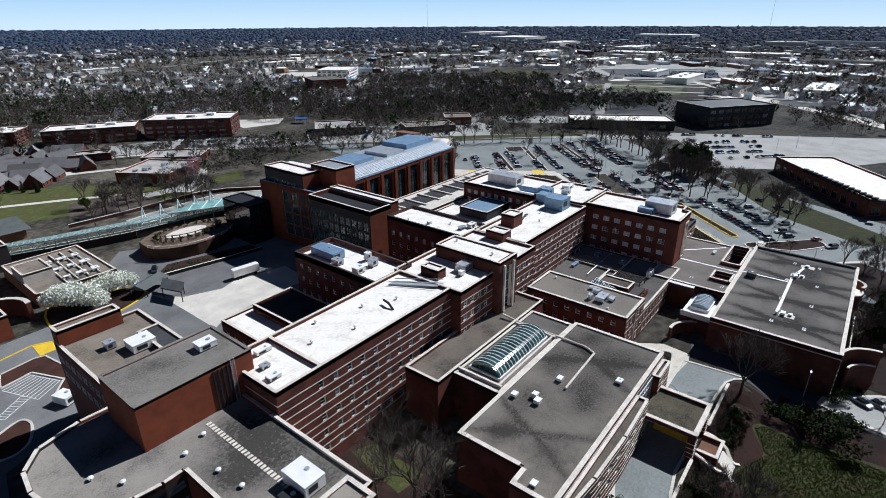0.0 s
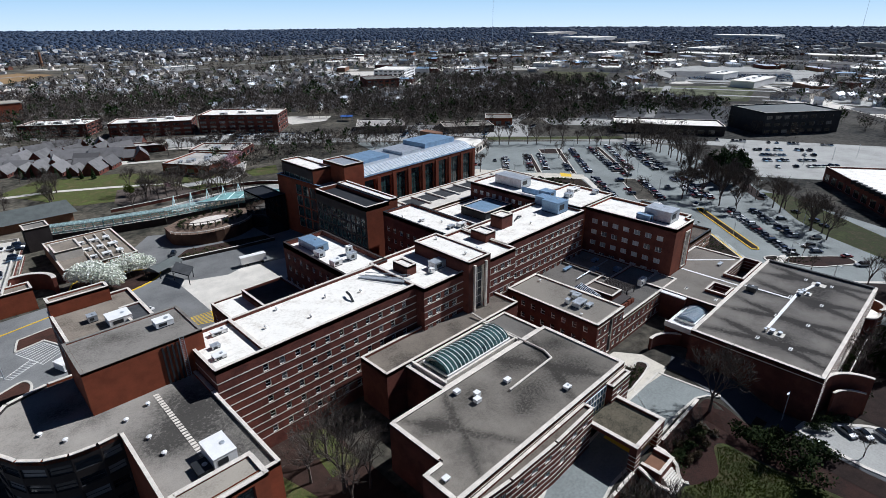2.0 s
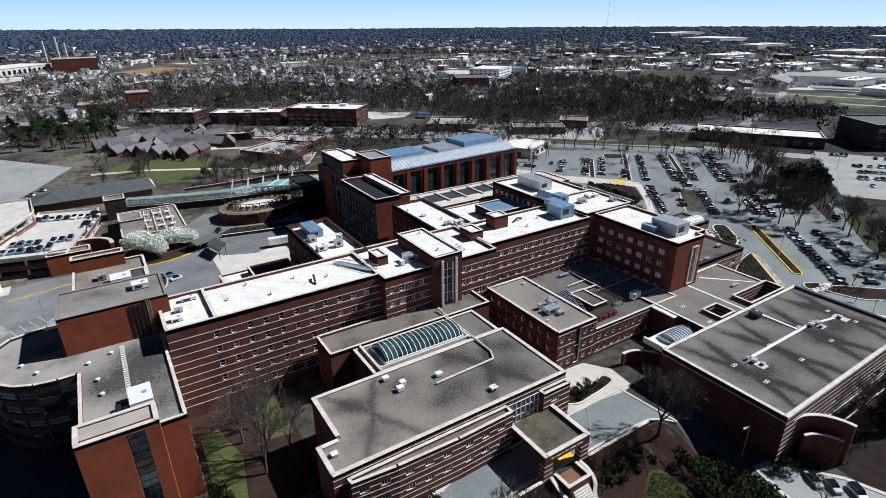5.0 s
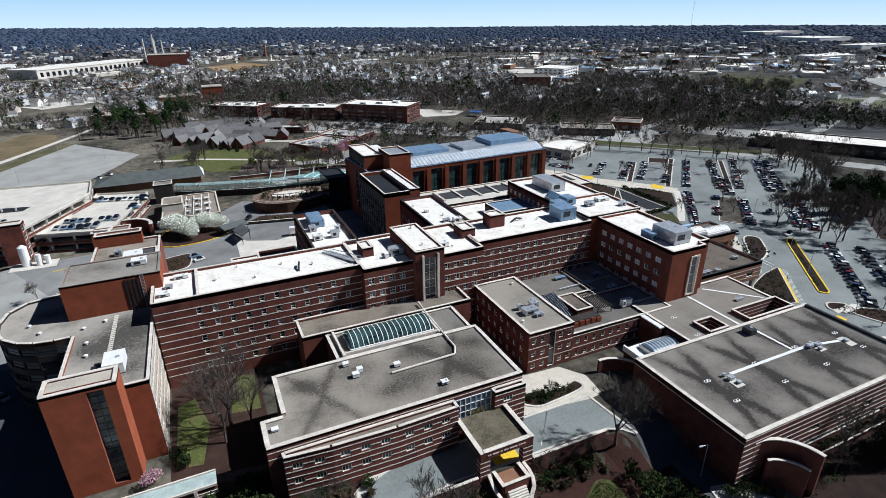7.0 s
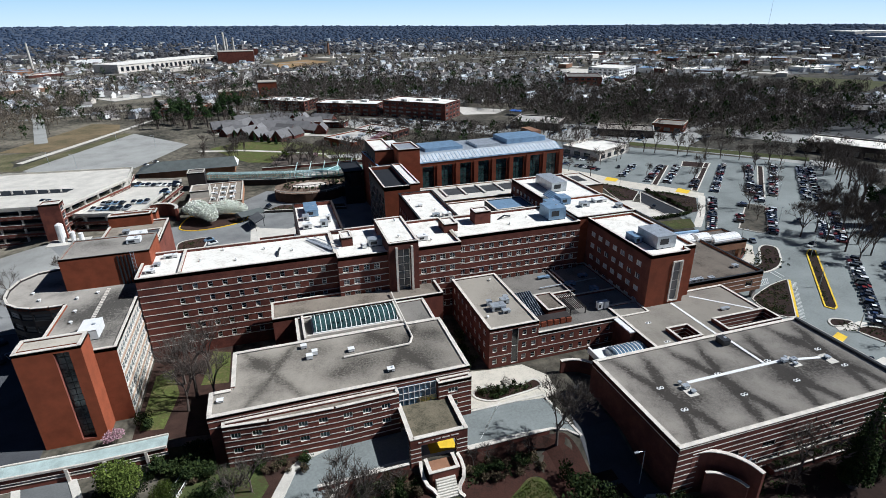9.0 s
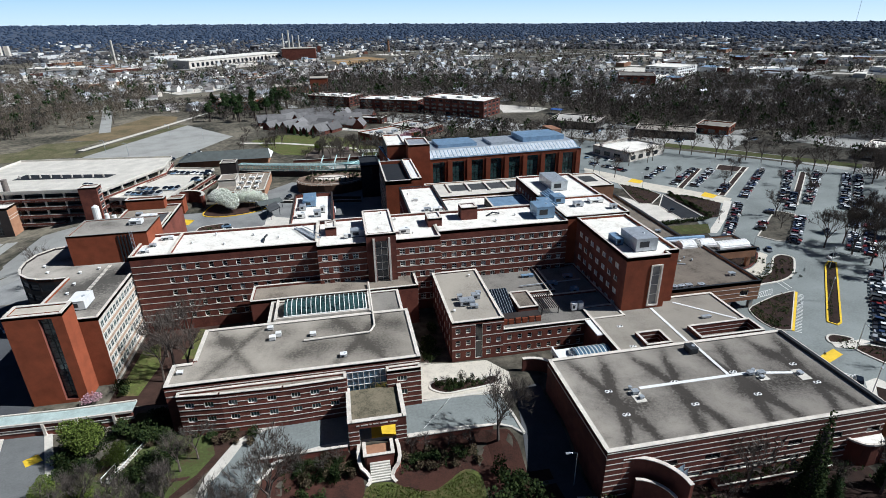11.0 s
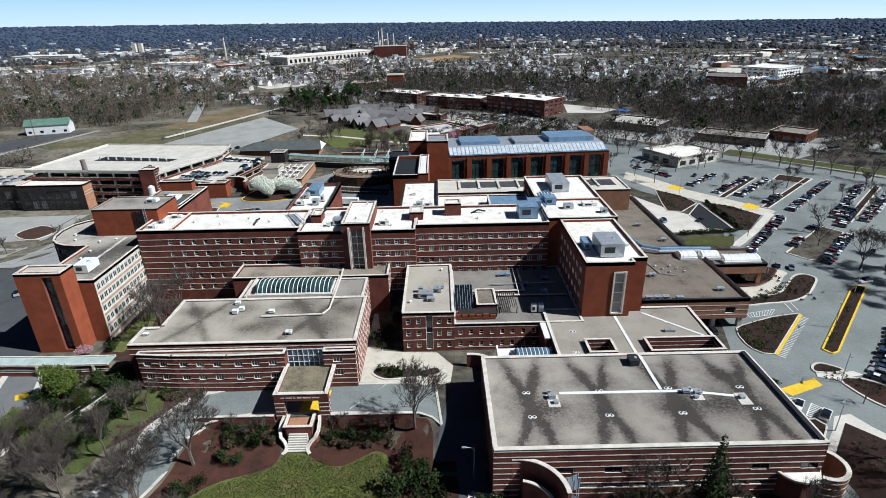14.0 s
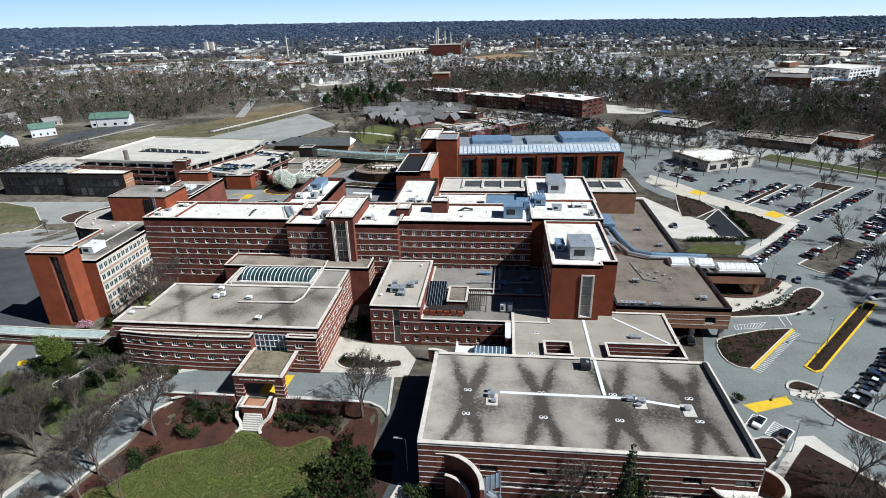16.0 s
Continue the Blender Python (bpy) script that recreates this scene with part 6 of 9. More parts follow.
for x, y, z in ((223.6, 112, 9.0), (227.7, 96, 9.0), (212.5, 66, 9.4), (211, 51, 9.4), (206, 51, 9.4), (208.5, 51, 9.4), (215, 50.5, 9.4), (229.5, 55.5, 9.4)):
    unit(x, y, z, 2.0, 1.4, 1.0, METAL, "small metal exhaust unit on stained roof")
for i in range(6):
    vent(216 + i * 1.6, 73 - (i % 3) * 2.2, 9.4, 0.4, 0.7, METAL, "small metal roof vent")
pipe("pale pipe run on the annex roof", [(213.8, 80, 9.6), (215.5, 67.7, 9.6), (220, 66, 9.6)], 0.2)
# outpatient hall, clinic, podium
for x, y, w, d, h in ((85.2, 48.2, 1.4, 1.2, 0.9), (86.2, 43.0, 1.5, 1.3, 1.1), (87.6, 44.4, 1.3, 1.2, 1.2), (104.0, 31.8, 1.6, 1.3, 0.8), (66.2, 32.6, 1.3, 1.1, 0.6), (96.4, 42.9, 1.5, 1.2, 0.9)):
    unit(x, y - 0.6, 12.55, w, d, h, WHITE, "small white exhaust hood on the ballast roof")
pipe("pale pipe bent across the ballast roof", [(94.2, 39.8, 12.95), (111.0, 40.4, 12.95), (112.4, 43.4, 12.95), (112.4, 62.5, 13.0), (112.4, 68, 13.6)], 0.28, STONE)
for k in range(3):
    w_ = Mesh(STONE)
    w_.box((86.2, 111.6, 85.6)[k], (111.6, 112.4, 86.2)[k], (52.0, 51.5, 51.5)[k], (52.5, 63.4, 63.4)[k], 12.0, 13.1, STONE)
    put("upstand", w_, bpy.data.objects["skylight_hall"])
for x, y, w, d, h in ((139.5, 50.5, 4.2, 2.6, 1.6), (142.8, 53.5, 2.4, 2.0, 1.4), (141, 48, 2.2, 1.4, 1.0), (138, 53.5, 1.4, 1.2, 1.6), (144.2, 55.8, 1.4, 1.2, 0.9)):
    unit(x, y, 12.2, w, d, h, METAL, "cluttered metal roof unit on the clinic")
vent(135, 47, 12.2)
vent(144.2, 68, 12.2)
gh = thing("sloped_glasshouse", "dark sloped glazed roof light on the podium", "skylight")
s = Mesh(GLASS)
s.face([(148.2, 48.5, 8.9), (153.6, 48.5, 8.9), (153.6, 58.5, 11.8), (148.2, 58.5, 11.8)], GLASS)
put("pane", s, gh)
s = Mesh(FRAME_DARK)
s.face([(148.2, 48.5, 8.4), (148.2, 48.5, 8.85), (148.2, 58.5, 11.75), (148.2, 58.5, 8.4)], FRAME_DARK)
s.face([(153.6, 48.5, 8.4), (153.6, 58.5, 8.4), (153.6, 58.5, 11.75), (153.6, 48.5, 8.85)], FRAME_DARK)
s.face([(148.2, 58.5, 8.4), (148.2, 58.5, 11.75), (153.6, 58.5, 11.75), (153.6, 58.5, 8.4)], FRAME_DARK)
for i in range(8):
    x = 148.2 + i * 0.76
    s.tube((x, 48.5, 8.95), (x, 58.5, 11.85), 0.06, 0.06, METAL, 4)
put("frame", s, gh)
for x, y, w, d, h in ((171, 64, 3.0, 2.0, 1.0), (176, 58, 2.2, 2.2, 1.4), (178, 68, 3.0, 1.6, 0.9), (165, 71, 4.0, 1.2, 0.8)):
    unit(x, y, 8.25, w, d, h, METAL_BLUE, "grey metal plant unit on the podium roof")
div = thing("roof_divider", "low stone capped wall between the podium roofs", "wall")
for x0, x1, y0, y1 in ((153.6, 169.6, 59.2, 59.7), (169.6, 170.1, 59.2, 75), (160.6, 182.5, 56.2, 56.7)):
    s = Mesh(BRICK)
    s.box(x0, x1, y0, y1, 8.25, 8.9, BRICK)
    put("wall", s, div)
    s = Mesh(STONE)
    s.box(x0 - 0.1, x1 + 0.1, y0 - 0.1, y1 + 0.1, 8.9, 9.02, STONE)
    put("coping", s, div)
pergola = thing("roof_pergola", "dark timber pergola beside the roof court", "pergola")
for k in range(9):
    s = Mesh(DARKWALL)
    s.box(161.0 + k * 0.62, 161.2 + k * 0.62, 46.4, 55.6, 10.2, 10.4, DARKWALL)
    put("rafter", s, pergola)
for x, y in ((161.0, 46.6), (166.0, 46.6), (161.0, 55.3), (166.0, 55.3)):
    s = Mesh(DARKWALL)
    s.box(x - 0.12, x + 0.12, y - 0.12, y + 0.12, 8.25, 10.2, DARKWALL)
    put("post", s, pergola)
pipe("pale pipe bundle across the podium roof", [(160, 64, 8.9), (181, 64.6, 8.9)], 0.2, METAL)
pipe("pale pipe across the podium roof", [(168, 56, 8.9), (168.4, 75, 8.9)], 0.2, STONE)
hut("roof_hut", "low brick well surround on the podium", 154.4, 160.4, 48, 58, 8.4, 10.2, BRICK, ROOF_TAN)
bal = thing("brick_balustrade", "orange red brick balustrade with dark screens", "balustrade")
for i in range(6):
    s = Mesh(BRICK_RED)
    s.box(148 + i * 2.0, 149.5 + i * 2.0, 43.2, 43.8, 8.4, 10.0 - 0.2 * (i % 2), BRICK_RED)
    put("pier", s, bal)
s = Mesh(DARKWALL)
s.box(149, 160, 44.4, 47.4, 8.4, 9.6, DARKWALL)
put("screen", s, bal)
unit(171, 47, 8.4, 1.6, 1.4, 2.4, WHITE, "pair of white cylindrical roof tanks")
unit(173, 47, 8.4, 1.4, 1.4, 2.4, WHITE, "pair of white cylindrical roof tanks")
# east hall
for x, y in ((163.0, 9.2), (163.1, 1.2), (179.6, 1.2), (195.4, 1.4), (211.8, 9.6), (211.8, 2.3), (179.7, 9.3), (195.5, 9.8)):
    drain(x, y, 9.2)
for x, y in ((179.7, 35.5), (178.3, 25.7)):
    drain(x, y, 8.5)
for x, y in ((168.6, 6.2), (200.8, 7.4), (210.5, 5.6)):
    t = thing("roof_pad", "pale walkway pad on the ballast roof", "roof pad", "roof pads")
    s = Mesh(CONCRETE)
    s.box(x - 1.3, x + 1.3, y - 2.0, y + 2.0, 9.2, 9.28, CONCRETE)
    put("pad", s, t)
for x, y, w, d, h in ((168.4, 7.2, 1.5, 1.1, 0.9), (169.0, 5.4, 1.0, 0.9, 0.6), (198.7, 8.0, 1.4, 1.1, 0.9), (201.2, 7.6, 1.6, 1.1, 0.8), (210.3, 5.8, 1.1, 1.1, 0.6), (168.0, 8.8, 0.7, 0.6, 0.8), (200.3, 6.2, 0.9, 0.8, 0.6), (199.7, 8.6, 0.6, 0.6, 1.0)):
    unit(x, y, 9.28, w, d, h, METAL, "small grey roof unit on a pale pad")
pipe("white pipe run across the ballast roof", [(170.4, 8.8, 9.2), (198.7, 8.7, 9.2), (209.0, 6.6, 9.2)], 0.42, WHITE, flat=True)
pipe("white pipe branch across the ballast roof", [(193.4, 43.0, 8.5), (193.4, 24.1, 8.5)], 0.4, WHITE, flat=True)
pipe("white pipe branch across the ballast roof", [(193.4, 23.0, 9.26), (193.6, 9.2, 9.26)], 0.4, WHITE, flat=True)
pipe("pale diagonal seam on the rear roof", [(201.6, 44.7, 8.5), (214.0, 32.3, 8.5)], 0.35, WHITE, flat=True)
unit(190.7, 19.6, 9.2, 2.2, 2.8, 1.6, FRAME_DARK, "dark roof hatch leaning open")
for x, y in ((205.1, 34.6), (206.5, 34.6)):
    unit(x, y, 8.5, 1.4, 1.0, 0.7, METAL, "small metal exhaust unit on the rear roof")
# left group
unit(37.2, 58.5, 19.8, 4.0, 6.0, 2.6, WHITE, "white roof penthouse unit")
unit(33.8, 57.5, 19.8, 2.4, 3.4, 1.0, BLACK, "dark roof hatch on the wing roof")
padrow = thing("roof_walkway", "row of pale paving pads across the roof", "walkway")
for i in range(26):
    s = Mesh(STONE)
    s.box(34.7, 35.7, 60 + i * 0.95, 60.6 + i * 0.95, 19.8, 19.88, STONE)
    put("paver", s, padrow)
for x, y in ((28.5, 80), (33, 82), (30, 72), (30.6, 66), (19, 82), (16, 87)):
    vent(x, y, 19.8, 0.5, 0.7, WHITE)
unit(27.2, 144.2, 0.1, 3.2, 4.6, 2.4, WHITE, "white storage box beside the rear building", 20)
unit(42, 94, 29.2, 3.6, 2.8, 1.4, WHITE, "white box unit on the plant room roof")
unit(38, 116, 22.5, 5.0, 4.6, 2.0, WHITE, "white roof unit beside ducts")
unit(33.5, 121, 22.5, 2.0, 2.2, 1.6, METAL)
hut("roof_hut", "dark open roof court on the rear building", 39.5, 44.6, 106.5, 121, 22.5, 23.4, BRICK, GREEN_DECK)
lad = thing("wall_ladder", "pale steel ladder on the plant room wall", "ladder")
for x in (42.2, 43.0):
    s = Mesh(METAL)
    s.box(x, x + 0.1, 85.7, 85.85, 19.8, 29.6, METAL)
    put("rail", s, lad)
for i in range(22):
    s = Mesh(METAL)
    s.box(42.3, 43.0, 85.74, 85.82, 20.2 + i * 0.42, 20.26 + i * 0.42, METAL)
    put("rung", s, lad)
for i in range(4):
    s = Mesh(BLACK)
    s.box(38.6 + i * 0.95, 39.0 + i * 0.95, 85.8, 86.0, 19.8, 28.6, BLACK)
    put("downpipe", s, lad, "dark downpipe")

dock = thing("dock_canopy", "dark flat canopy on posts in the yard", "canopy")
s = Mesh(BLACK)
s.prism([(73.4, 186.6), (69.1, 179.4), (72.1, 170.5), (76.4, 177.1)], 3.9, 4.3, BLACK, GREEN_DECK)
put("roof", s, dock)
for x, y in ((73.2, 185.8), (69.6, 179.4), (72.2, 171.4), (75.8, 177.2)):
    s = Mesh(FRAME_DARK)
    s.tube((x, y, 0), (x, y, 3.9), 0.15, 0.15, FRAME_DARK, 6)
    put("post", s, dock)
yw = thing("yard_wall", "pale topped retaining wall below the terrace", "retaining wall")
s = Mesh(DARKWALL)
s.prism([(74.4, 196.4), (101.5, 191.0), (116, 189), (116, 189.8), (101.5, 191.8), (74.4, 197.2)], 0, 1.3, DARKWALL, CONCRETE)
put("wall", s, yw)
# ---- footbridge, walkway, boat terrace ----
fb = thing("footbridge", "covered brick footbridge with pale teal roof", "footbridge")
PTS = [(-30, 33.4), (0, 34.2), (22, 34.6), (38, 34.0), (53.6, 34.2)]
for (x0, y0), (x1, y1) in zip(PTS, PTS[1:]):
    d = Vector((x1 - x0, y1 - y0)).normalized()
    n = Vector((-d.y, d.x))
    a, b = Vector((x0, y0)), Vector((x1, y1))
    s = Mesh(TEAL)
    s.prism([a - n * 1.7, b - n * 1.7, b + n * 1.7, a + n * 1.7], 3.4, 3.6, material("pale_teal_roof", (0.42, 0.5, 0.47), 0.6) if "pale_teal_roof" not in bpy.data.materials else bpy.data.materials["pale_teal_roof"])
    put("roof", s, fb)
    for o in (-1.95, 1.95):
        s = Mesh(STONE)
        s.prism([a + n * (o - 0.2), b + n * (o - 0.2), b + n * (o + 0.2), a + n * (o + 0.2)], 3.3, 3.85, STONE)
        put("edge", s, fb)
    for z0, z1, m in ((-0.2, 1.3, BRICK), (1.9, 2.9, BRICK)):
        s = Mesh(m)
        s.prism([a - n * 1.9, b - n * 1.9, b - n * 1.6, a - n * 1.6], z0, z1, m)
        put("side_wall", s, fb)
    for z in (1.3, 2.05, -0.2):
        s = Mesh(STONE)
        s.prism([a - n * 2.0, b - n * 2.0, b - n * 1.55, a - n * 1.55], z, z + 0.16, STONE)
        put("rail", s, fb)
    s = Mesh(CONCRETE)
    s.prism([a - n * 1.9, b - n * 1.9, b + n * 1.9, a + n * 1.9], -0.6, -0.25, CONCRETE)
    put("deck", s, fb)
for x, y in ((-12, 33.9), (10, 34.4), (34.4, 34.1), (41.6, 34.0), (49.5, 34.2)):
    s = Mesh(STONE)
    s.box(x - 0.3, x + 0.3, y - 2.3, y - 1.7, -4.2, 3.4, STONE)
    put("pier", s, fb)
    s = Mesh(DARKWALL)
    s.box(x - 0.4, x + 0.4, y - 1.7, y + 1.7, -4.2, -0.6, DARKWALL)
    put("bent", s, fb)
PALE_GREEN = material("pale_green_glass", (0.24, 0.42, 0.4), 0.25, spread=0.3, scale=0.2)
PALE_STEEL = material("pale_teal_steel", (0.6, 0.74, 0.72), 0.45, spread=0.15)
wk = thing("teal_walkway", "long covered walkway of teal steel and glass", "walkway")
WP = [(46, 259), (60, 254), (75, 250), (90, 246), (105, 244), (118, 242), (131, 240)]
for (x0, y0), (x1, y1) in zip(WP, WP[1:]):
    a, b = Vector((x0, y0)), Vector((x1, y1))
    d = (b - a).normalized()
    n = Vector((-d.y, d.x))
    s = Mesh(CONCRETE)
    s.prism([a - n * 2, b - n * 2, b + n * 2, a + n * 2], 3.0, 3.5, DARKWALL, CONCRETE)
    put("deck", s, wk)
    s = Mesh(DARKWALL)
    s.prism([a - n * 2, b - n * 2, b - n * 1.7, a - n * 1.7], 0, 3.0, DARKWALL)
    put("base_wall", s, wk)
    s = Mesh(GLASS_GREEN)
    s.prism([a - n * 1.0, b - n * 1.0, b + n * 1.4, a + n * 1.4], 6.8, 6.9, PALE_GREEN)
    put("canopy", s, wk, "pale green glass canopy")
    for o in (-2.2, -1.1, 0, 1.1, 2.2):
        s = Mesh(PALE_STEEL)
        s.tube((*(a + n * o), 7.05), (*(b + n * o), 7.05), 0.13, 0.13, PALE_STEEL, 5)
        put("purlin", s, wk)
    for k in range(8):
        c = a.lerp(b, (k + 0.5) / 8)
        s = Mesh(PALE_STEEL)
        s.tube((*(c - n * 2.5), 6.95), (*(c + n * 2.5), 6.95), 0.1, 0.1, PALE_STEEL, 5)
        put("cross_bar", s, wk)
    for k in range(4):
        c = a.lerp(b, (k + 0.5) / 4)
        for o in (-2.1, 2.1):
            s = Mesh(TEAL)
            p_ = c + n * o
            s.tube((p_.x, p_.y, 3.4), (p_.x, p_.y, 6.8), 0.14, 0.14, TEAL)
            put("post", s, wk)
    for k in range(4):
        for o in (-2.1, 2.1):
            p_, q_ = a.lerp(b, (k + 0.5) / 4) + n * o, a.lerp(b, min(1, (k + 1.5) / 4)) + n * o
            s = Mesh(TEAL)
            s.tube((p_.x, p_.y, 3.6), (q_.x, q_.y, 6.7), 0.08, 0.08, TEAL, 4)
            put("brace", s, wk)
    for o in (-2.2, 2.2):
        s = Mesh(TEAL)
        s.tube((*(a + n * o), 4.5), (*(b + n * o), 4.5), 0.1, 0.1, TEAL)
        s.tube((*(a + n * o), 6.75), (*(b + n * o), 6.75), 0.16, 0.16, TEAL)
        put("rail", s, wk)
for x, y in ((94, 248), (102, 247.5), (110, 247), (118, 246.5), (126, 246)):
    s = Mesh(PALE_STEEL)
    s.tube((x, y, 3.2), (x + 3, y + 3, 11), 0.35, 0.22, PALE_STEEL)
    s.tube((x + 3, y + 3, 11), (x + 1, y - 4, 8.4), 0.2, 0.15, PALE_STEEL)
    put("mast", s, wk)
s = Mesh(PALE_GREEN)
s.prism([(104, 243.6), (120, 249), (139, 242), (146, 232), (138, 227), (122, 235)], 7.3, 7.42, PALE_GREEN)
put("wide_canopy", s, wk, "wide pale green glass canopy")
for (x0, y0), (x1, y1) in (((112, 239.6), (120, 249)), ((117, 237.2), (126, 246.8)), ((122, 235), (132.4, 244.4)), ((127.4, 232.4), (139, 242)), ((132.6, 229.8), (142.4, 237)), ((138, 227), (146, 232)), ((104, 243.6), (122, 235)), ((122, 235), (138, 227)), ((120, 249), (139, 242)), ((139, 242), (146, 232))):
    s = Mesh(PALE_STEEL)
    s.tube((x0, y0, 7.6), (x1, y1, 7.6), 0.22, 0.22, PALE_STEEL, 5)
    put("canopy_rib", s, wk)
for x, y in ((120, 248.4), (138, 241.4), (145, 232), (138, 228), (122, 236), (110, 241)):
    s = Mesh(TEAL)
    s.tube((x, y, 0), (x, y, 7.4), 0.16, 0.16, TEAL)
    put("post", s, wk)
boat = thing("boat_terrace", "curved brown terrace with planted top and railings", "terrace")
OUT = arc(101, 219, 19, 190, 350, 14, 14) + [(122, 226), (112, 231), (92, 232), (83, 226)]
s = Mesh(DARKWALL)
s.prism(OUT, 0, 5.0, material("brown_timber_cladding", (0.085, 0.045, 0.028), 0.8, spread=0.3), material("tan_terrace", (0.2, 0.14, 0.1), 0.9, tint=(0.08, 0.05, 0.035), spread=0.4, scale=0.4, fine=2.0))
put("hull", s, boat)
for k in range(len(OUT) - 4):
    (x0, y0), (x1, y1) = OUT[k], OUT[k + 1]
    s = Mesh(BRICK_TAN)
    s.tube((x0, y0, 6.0), (x1, y1, 6.0), 0.22, 0.22, STONE, 5)
    s.tube((x0, y0, 5.0), (x0, y0, 6.0), 0.12, 0.12, STONE, 5)
    put("rail", s, boat)
s = Mesh(STONE)
s.prism(arc(101, 221, 9, 0, 330, 14, 5), 5.0, 5.3, STONE)
put("inner_bed", s, boat, "pale curved planter")
for i in range(9):
    unit(52 + (i % 3) * 4.6, 212 + (i // 3) * 9.5, 4.6, 2.2 + (i % 2), 1.4 + (i % 3) * 0.6, 1.2, WHITE, "pale roof unit on the store building")
for i in range(4):
    pipe("pale roof pipe on the store building", [(50.5 + i * 3.6, 208, 5.0), (51.5 + i * 3.6, 240, 5.0)], 0.3, STONE)
perg = thing("terrace_pergola", "brown timber pergola posts on the curved terrace", "pergola")
for i in range(12):
    a = radians(195 + i * 14)
    x, y = 101 + 13 * math.cos(a), 220 + 9 * math.sin(a)
    s = Mesh(BARK)
    s.box(x - 0.2, x + 0.2, y - 0.2, y + 0.2, 5.0, 8.0, BARK)
    put("post", s, perg)
s = Mesh(BARK)
for i in range(11):
    a, b = radians(195 + i * 14), radians(209 + i * 14)
    s.tube((101 + 13 * math.cos(a), 220 + 9 * math.sin(a), 8), (101 + 13 * math.cos(b), 220 + 9 * math.sin(b), 8), 0.18, 0.18, BARK, 4)
put("beam", s, perg)
flat = block("canopy_hall", "long low hall with dark sloping metal roof", 5, 60, 284, 299, 0, 4.0, SLATE, rim=0.1, m=BRICK_TAN, group="service buildings")
s = Mesh(SLATE)
s.face([(4, 282.5, 4.2), (62, 282.5, 4.2), (60, 292, 8.6), (16, 292, 8.6)], SLATE)
s.face([(62, 301, 4.2), (4, 301, 4.2), (16, 292, 8.6), (60, 292, 8.6)], SLATE)
s.face([(4, 301, 4.2), (4, 282.5, 4.2), (16, 292, 8.6)], SLATE)
s.face([(62, 282.5, 4.2), (62, 301, 4.2), (60, 292, 8.6)], WHITE)
put("pitched_roof", s, flat, "dark grey metal roof with white gable")
tk = thing("oxygen_tank", "tall white liquid gas tank on a pad", "tank", "gas tanks")
s = Mesh(WHITE)
s.tube((-8.5, 186, 0), (-8.5, 186, 8), 1.6, 1.6, WHITE, 14)
s.tube((-8.5, 186, 8), (-8.5, 186, 8.9), 1.6, 0.4, WHITE, 14)
put("vessel", s, tk)
s = Mesh(CONCRETE)
s.box(-14, 2, 181, 189, -1.2, 0.1, CONCRETE)
put("pad", s, tk)
for x, h in ((-4, 4.5), (-1, 3.6)):
    t = thing("gas_tank", "small white gas tank", "tank", "gas tanks")
    s = Mesh(WHITE)
    s.tube((x, 185, 0.1), (x, 185, h), 1.0, 1.0, WHITE, 12)
    put("vessel", s, t)
tr = thing("parked_trailer", "white box trailer at the loading dock", "trailer")
s = Mesh(WHITE)
s.box(0, 10, 0, 2.6, 1.1, 3.9, WHITE)
put("box", s, tr)
s = Mesh(TYRE)
for x in (1.2, 2.4, 8.4):
    s = Mesh(TYRE)
    s.tube((x, -0.05, 0.5), (x, 2.65, 0.5), 0.5, 0.5, TYRE, 12)
    put("wheel", s, tr)
tr.matrix_basis = pose(92.5, 172, 0, 0, 0, -8)
sh = thing("dock_shelter", "dark pitched dock shelter", "shelter")
s = Mesh(SLATE)
s.face([(66, 184, 3), (77, 189, 3), (75, 192, 4.6), (64, 187, 4.6)], SLATE)
s.face([(64, 187, 4.6), (75, 192, 4.6), (73, 195, 3), (62, 190, 3)], SLATE)
s.face([(66, 184, 3), (64, 187, 4.6), (62, 190, 3)], SLATE)
s.face([(77, 189, 3), (73, 195, 3), (75, 192, 4.6)], SLATE)
put("roof", s, sh)
for x, y in ((66.5, 184.8), (76, 189.2), (63, 190), (72.6, 194)):
    s = Mesh(FRAME_DARK)
    s.box(x - 0.15, x + 0.15, y - 0.15, y + 0.15, 0, 3.2, FRAME_DARK)
    put("post", s, sh)

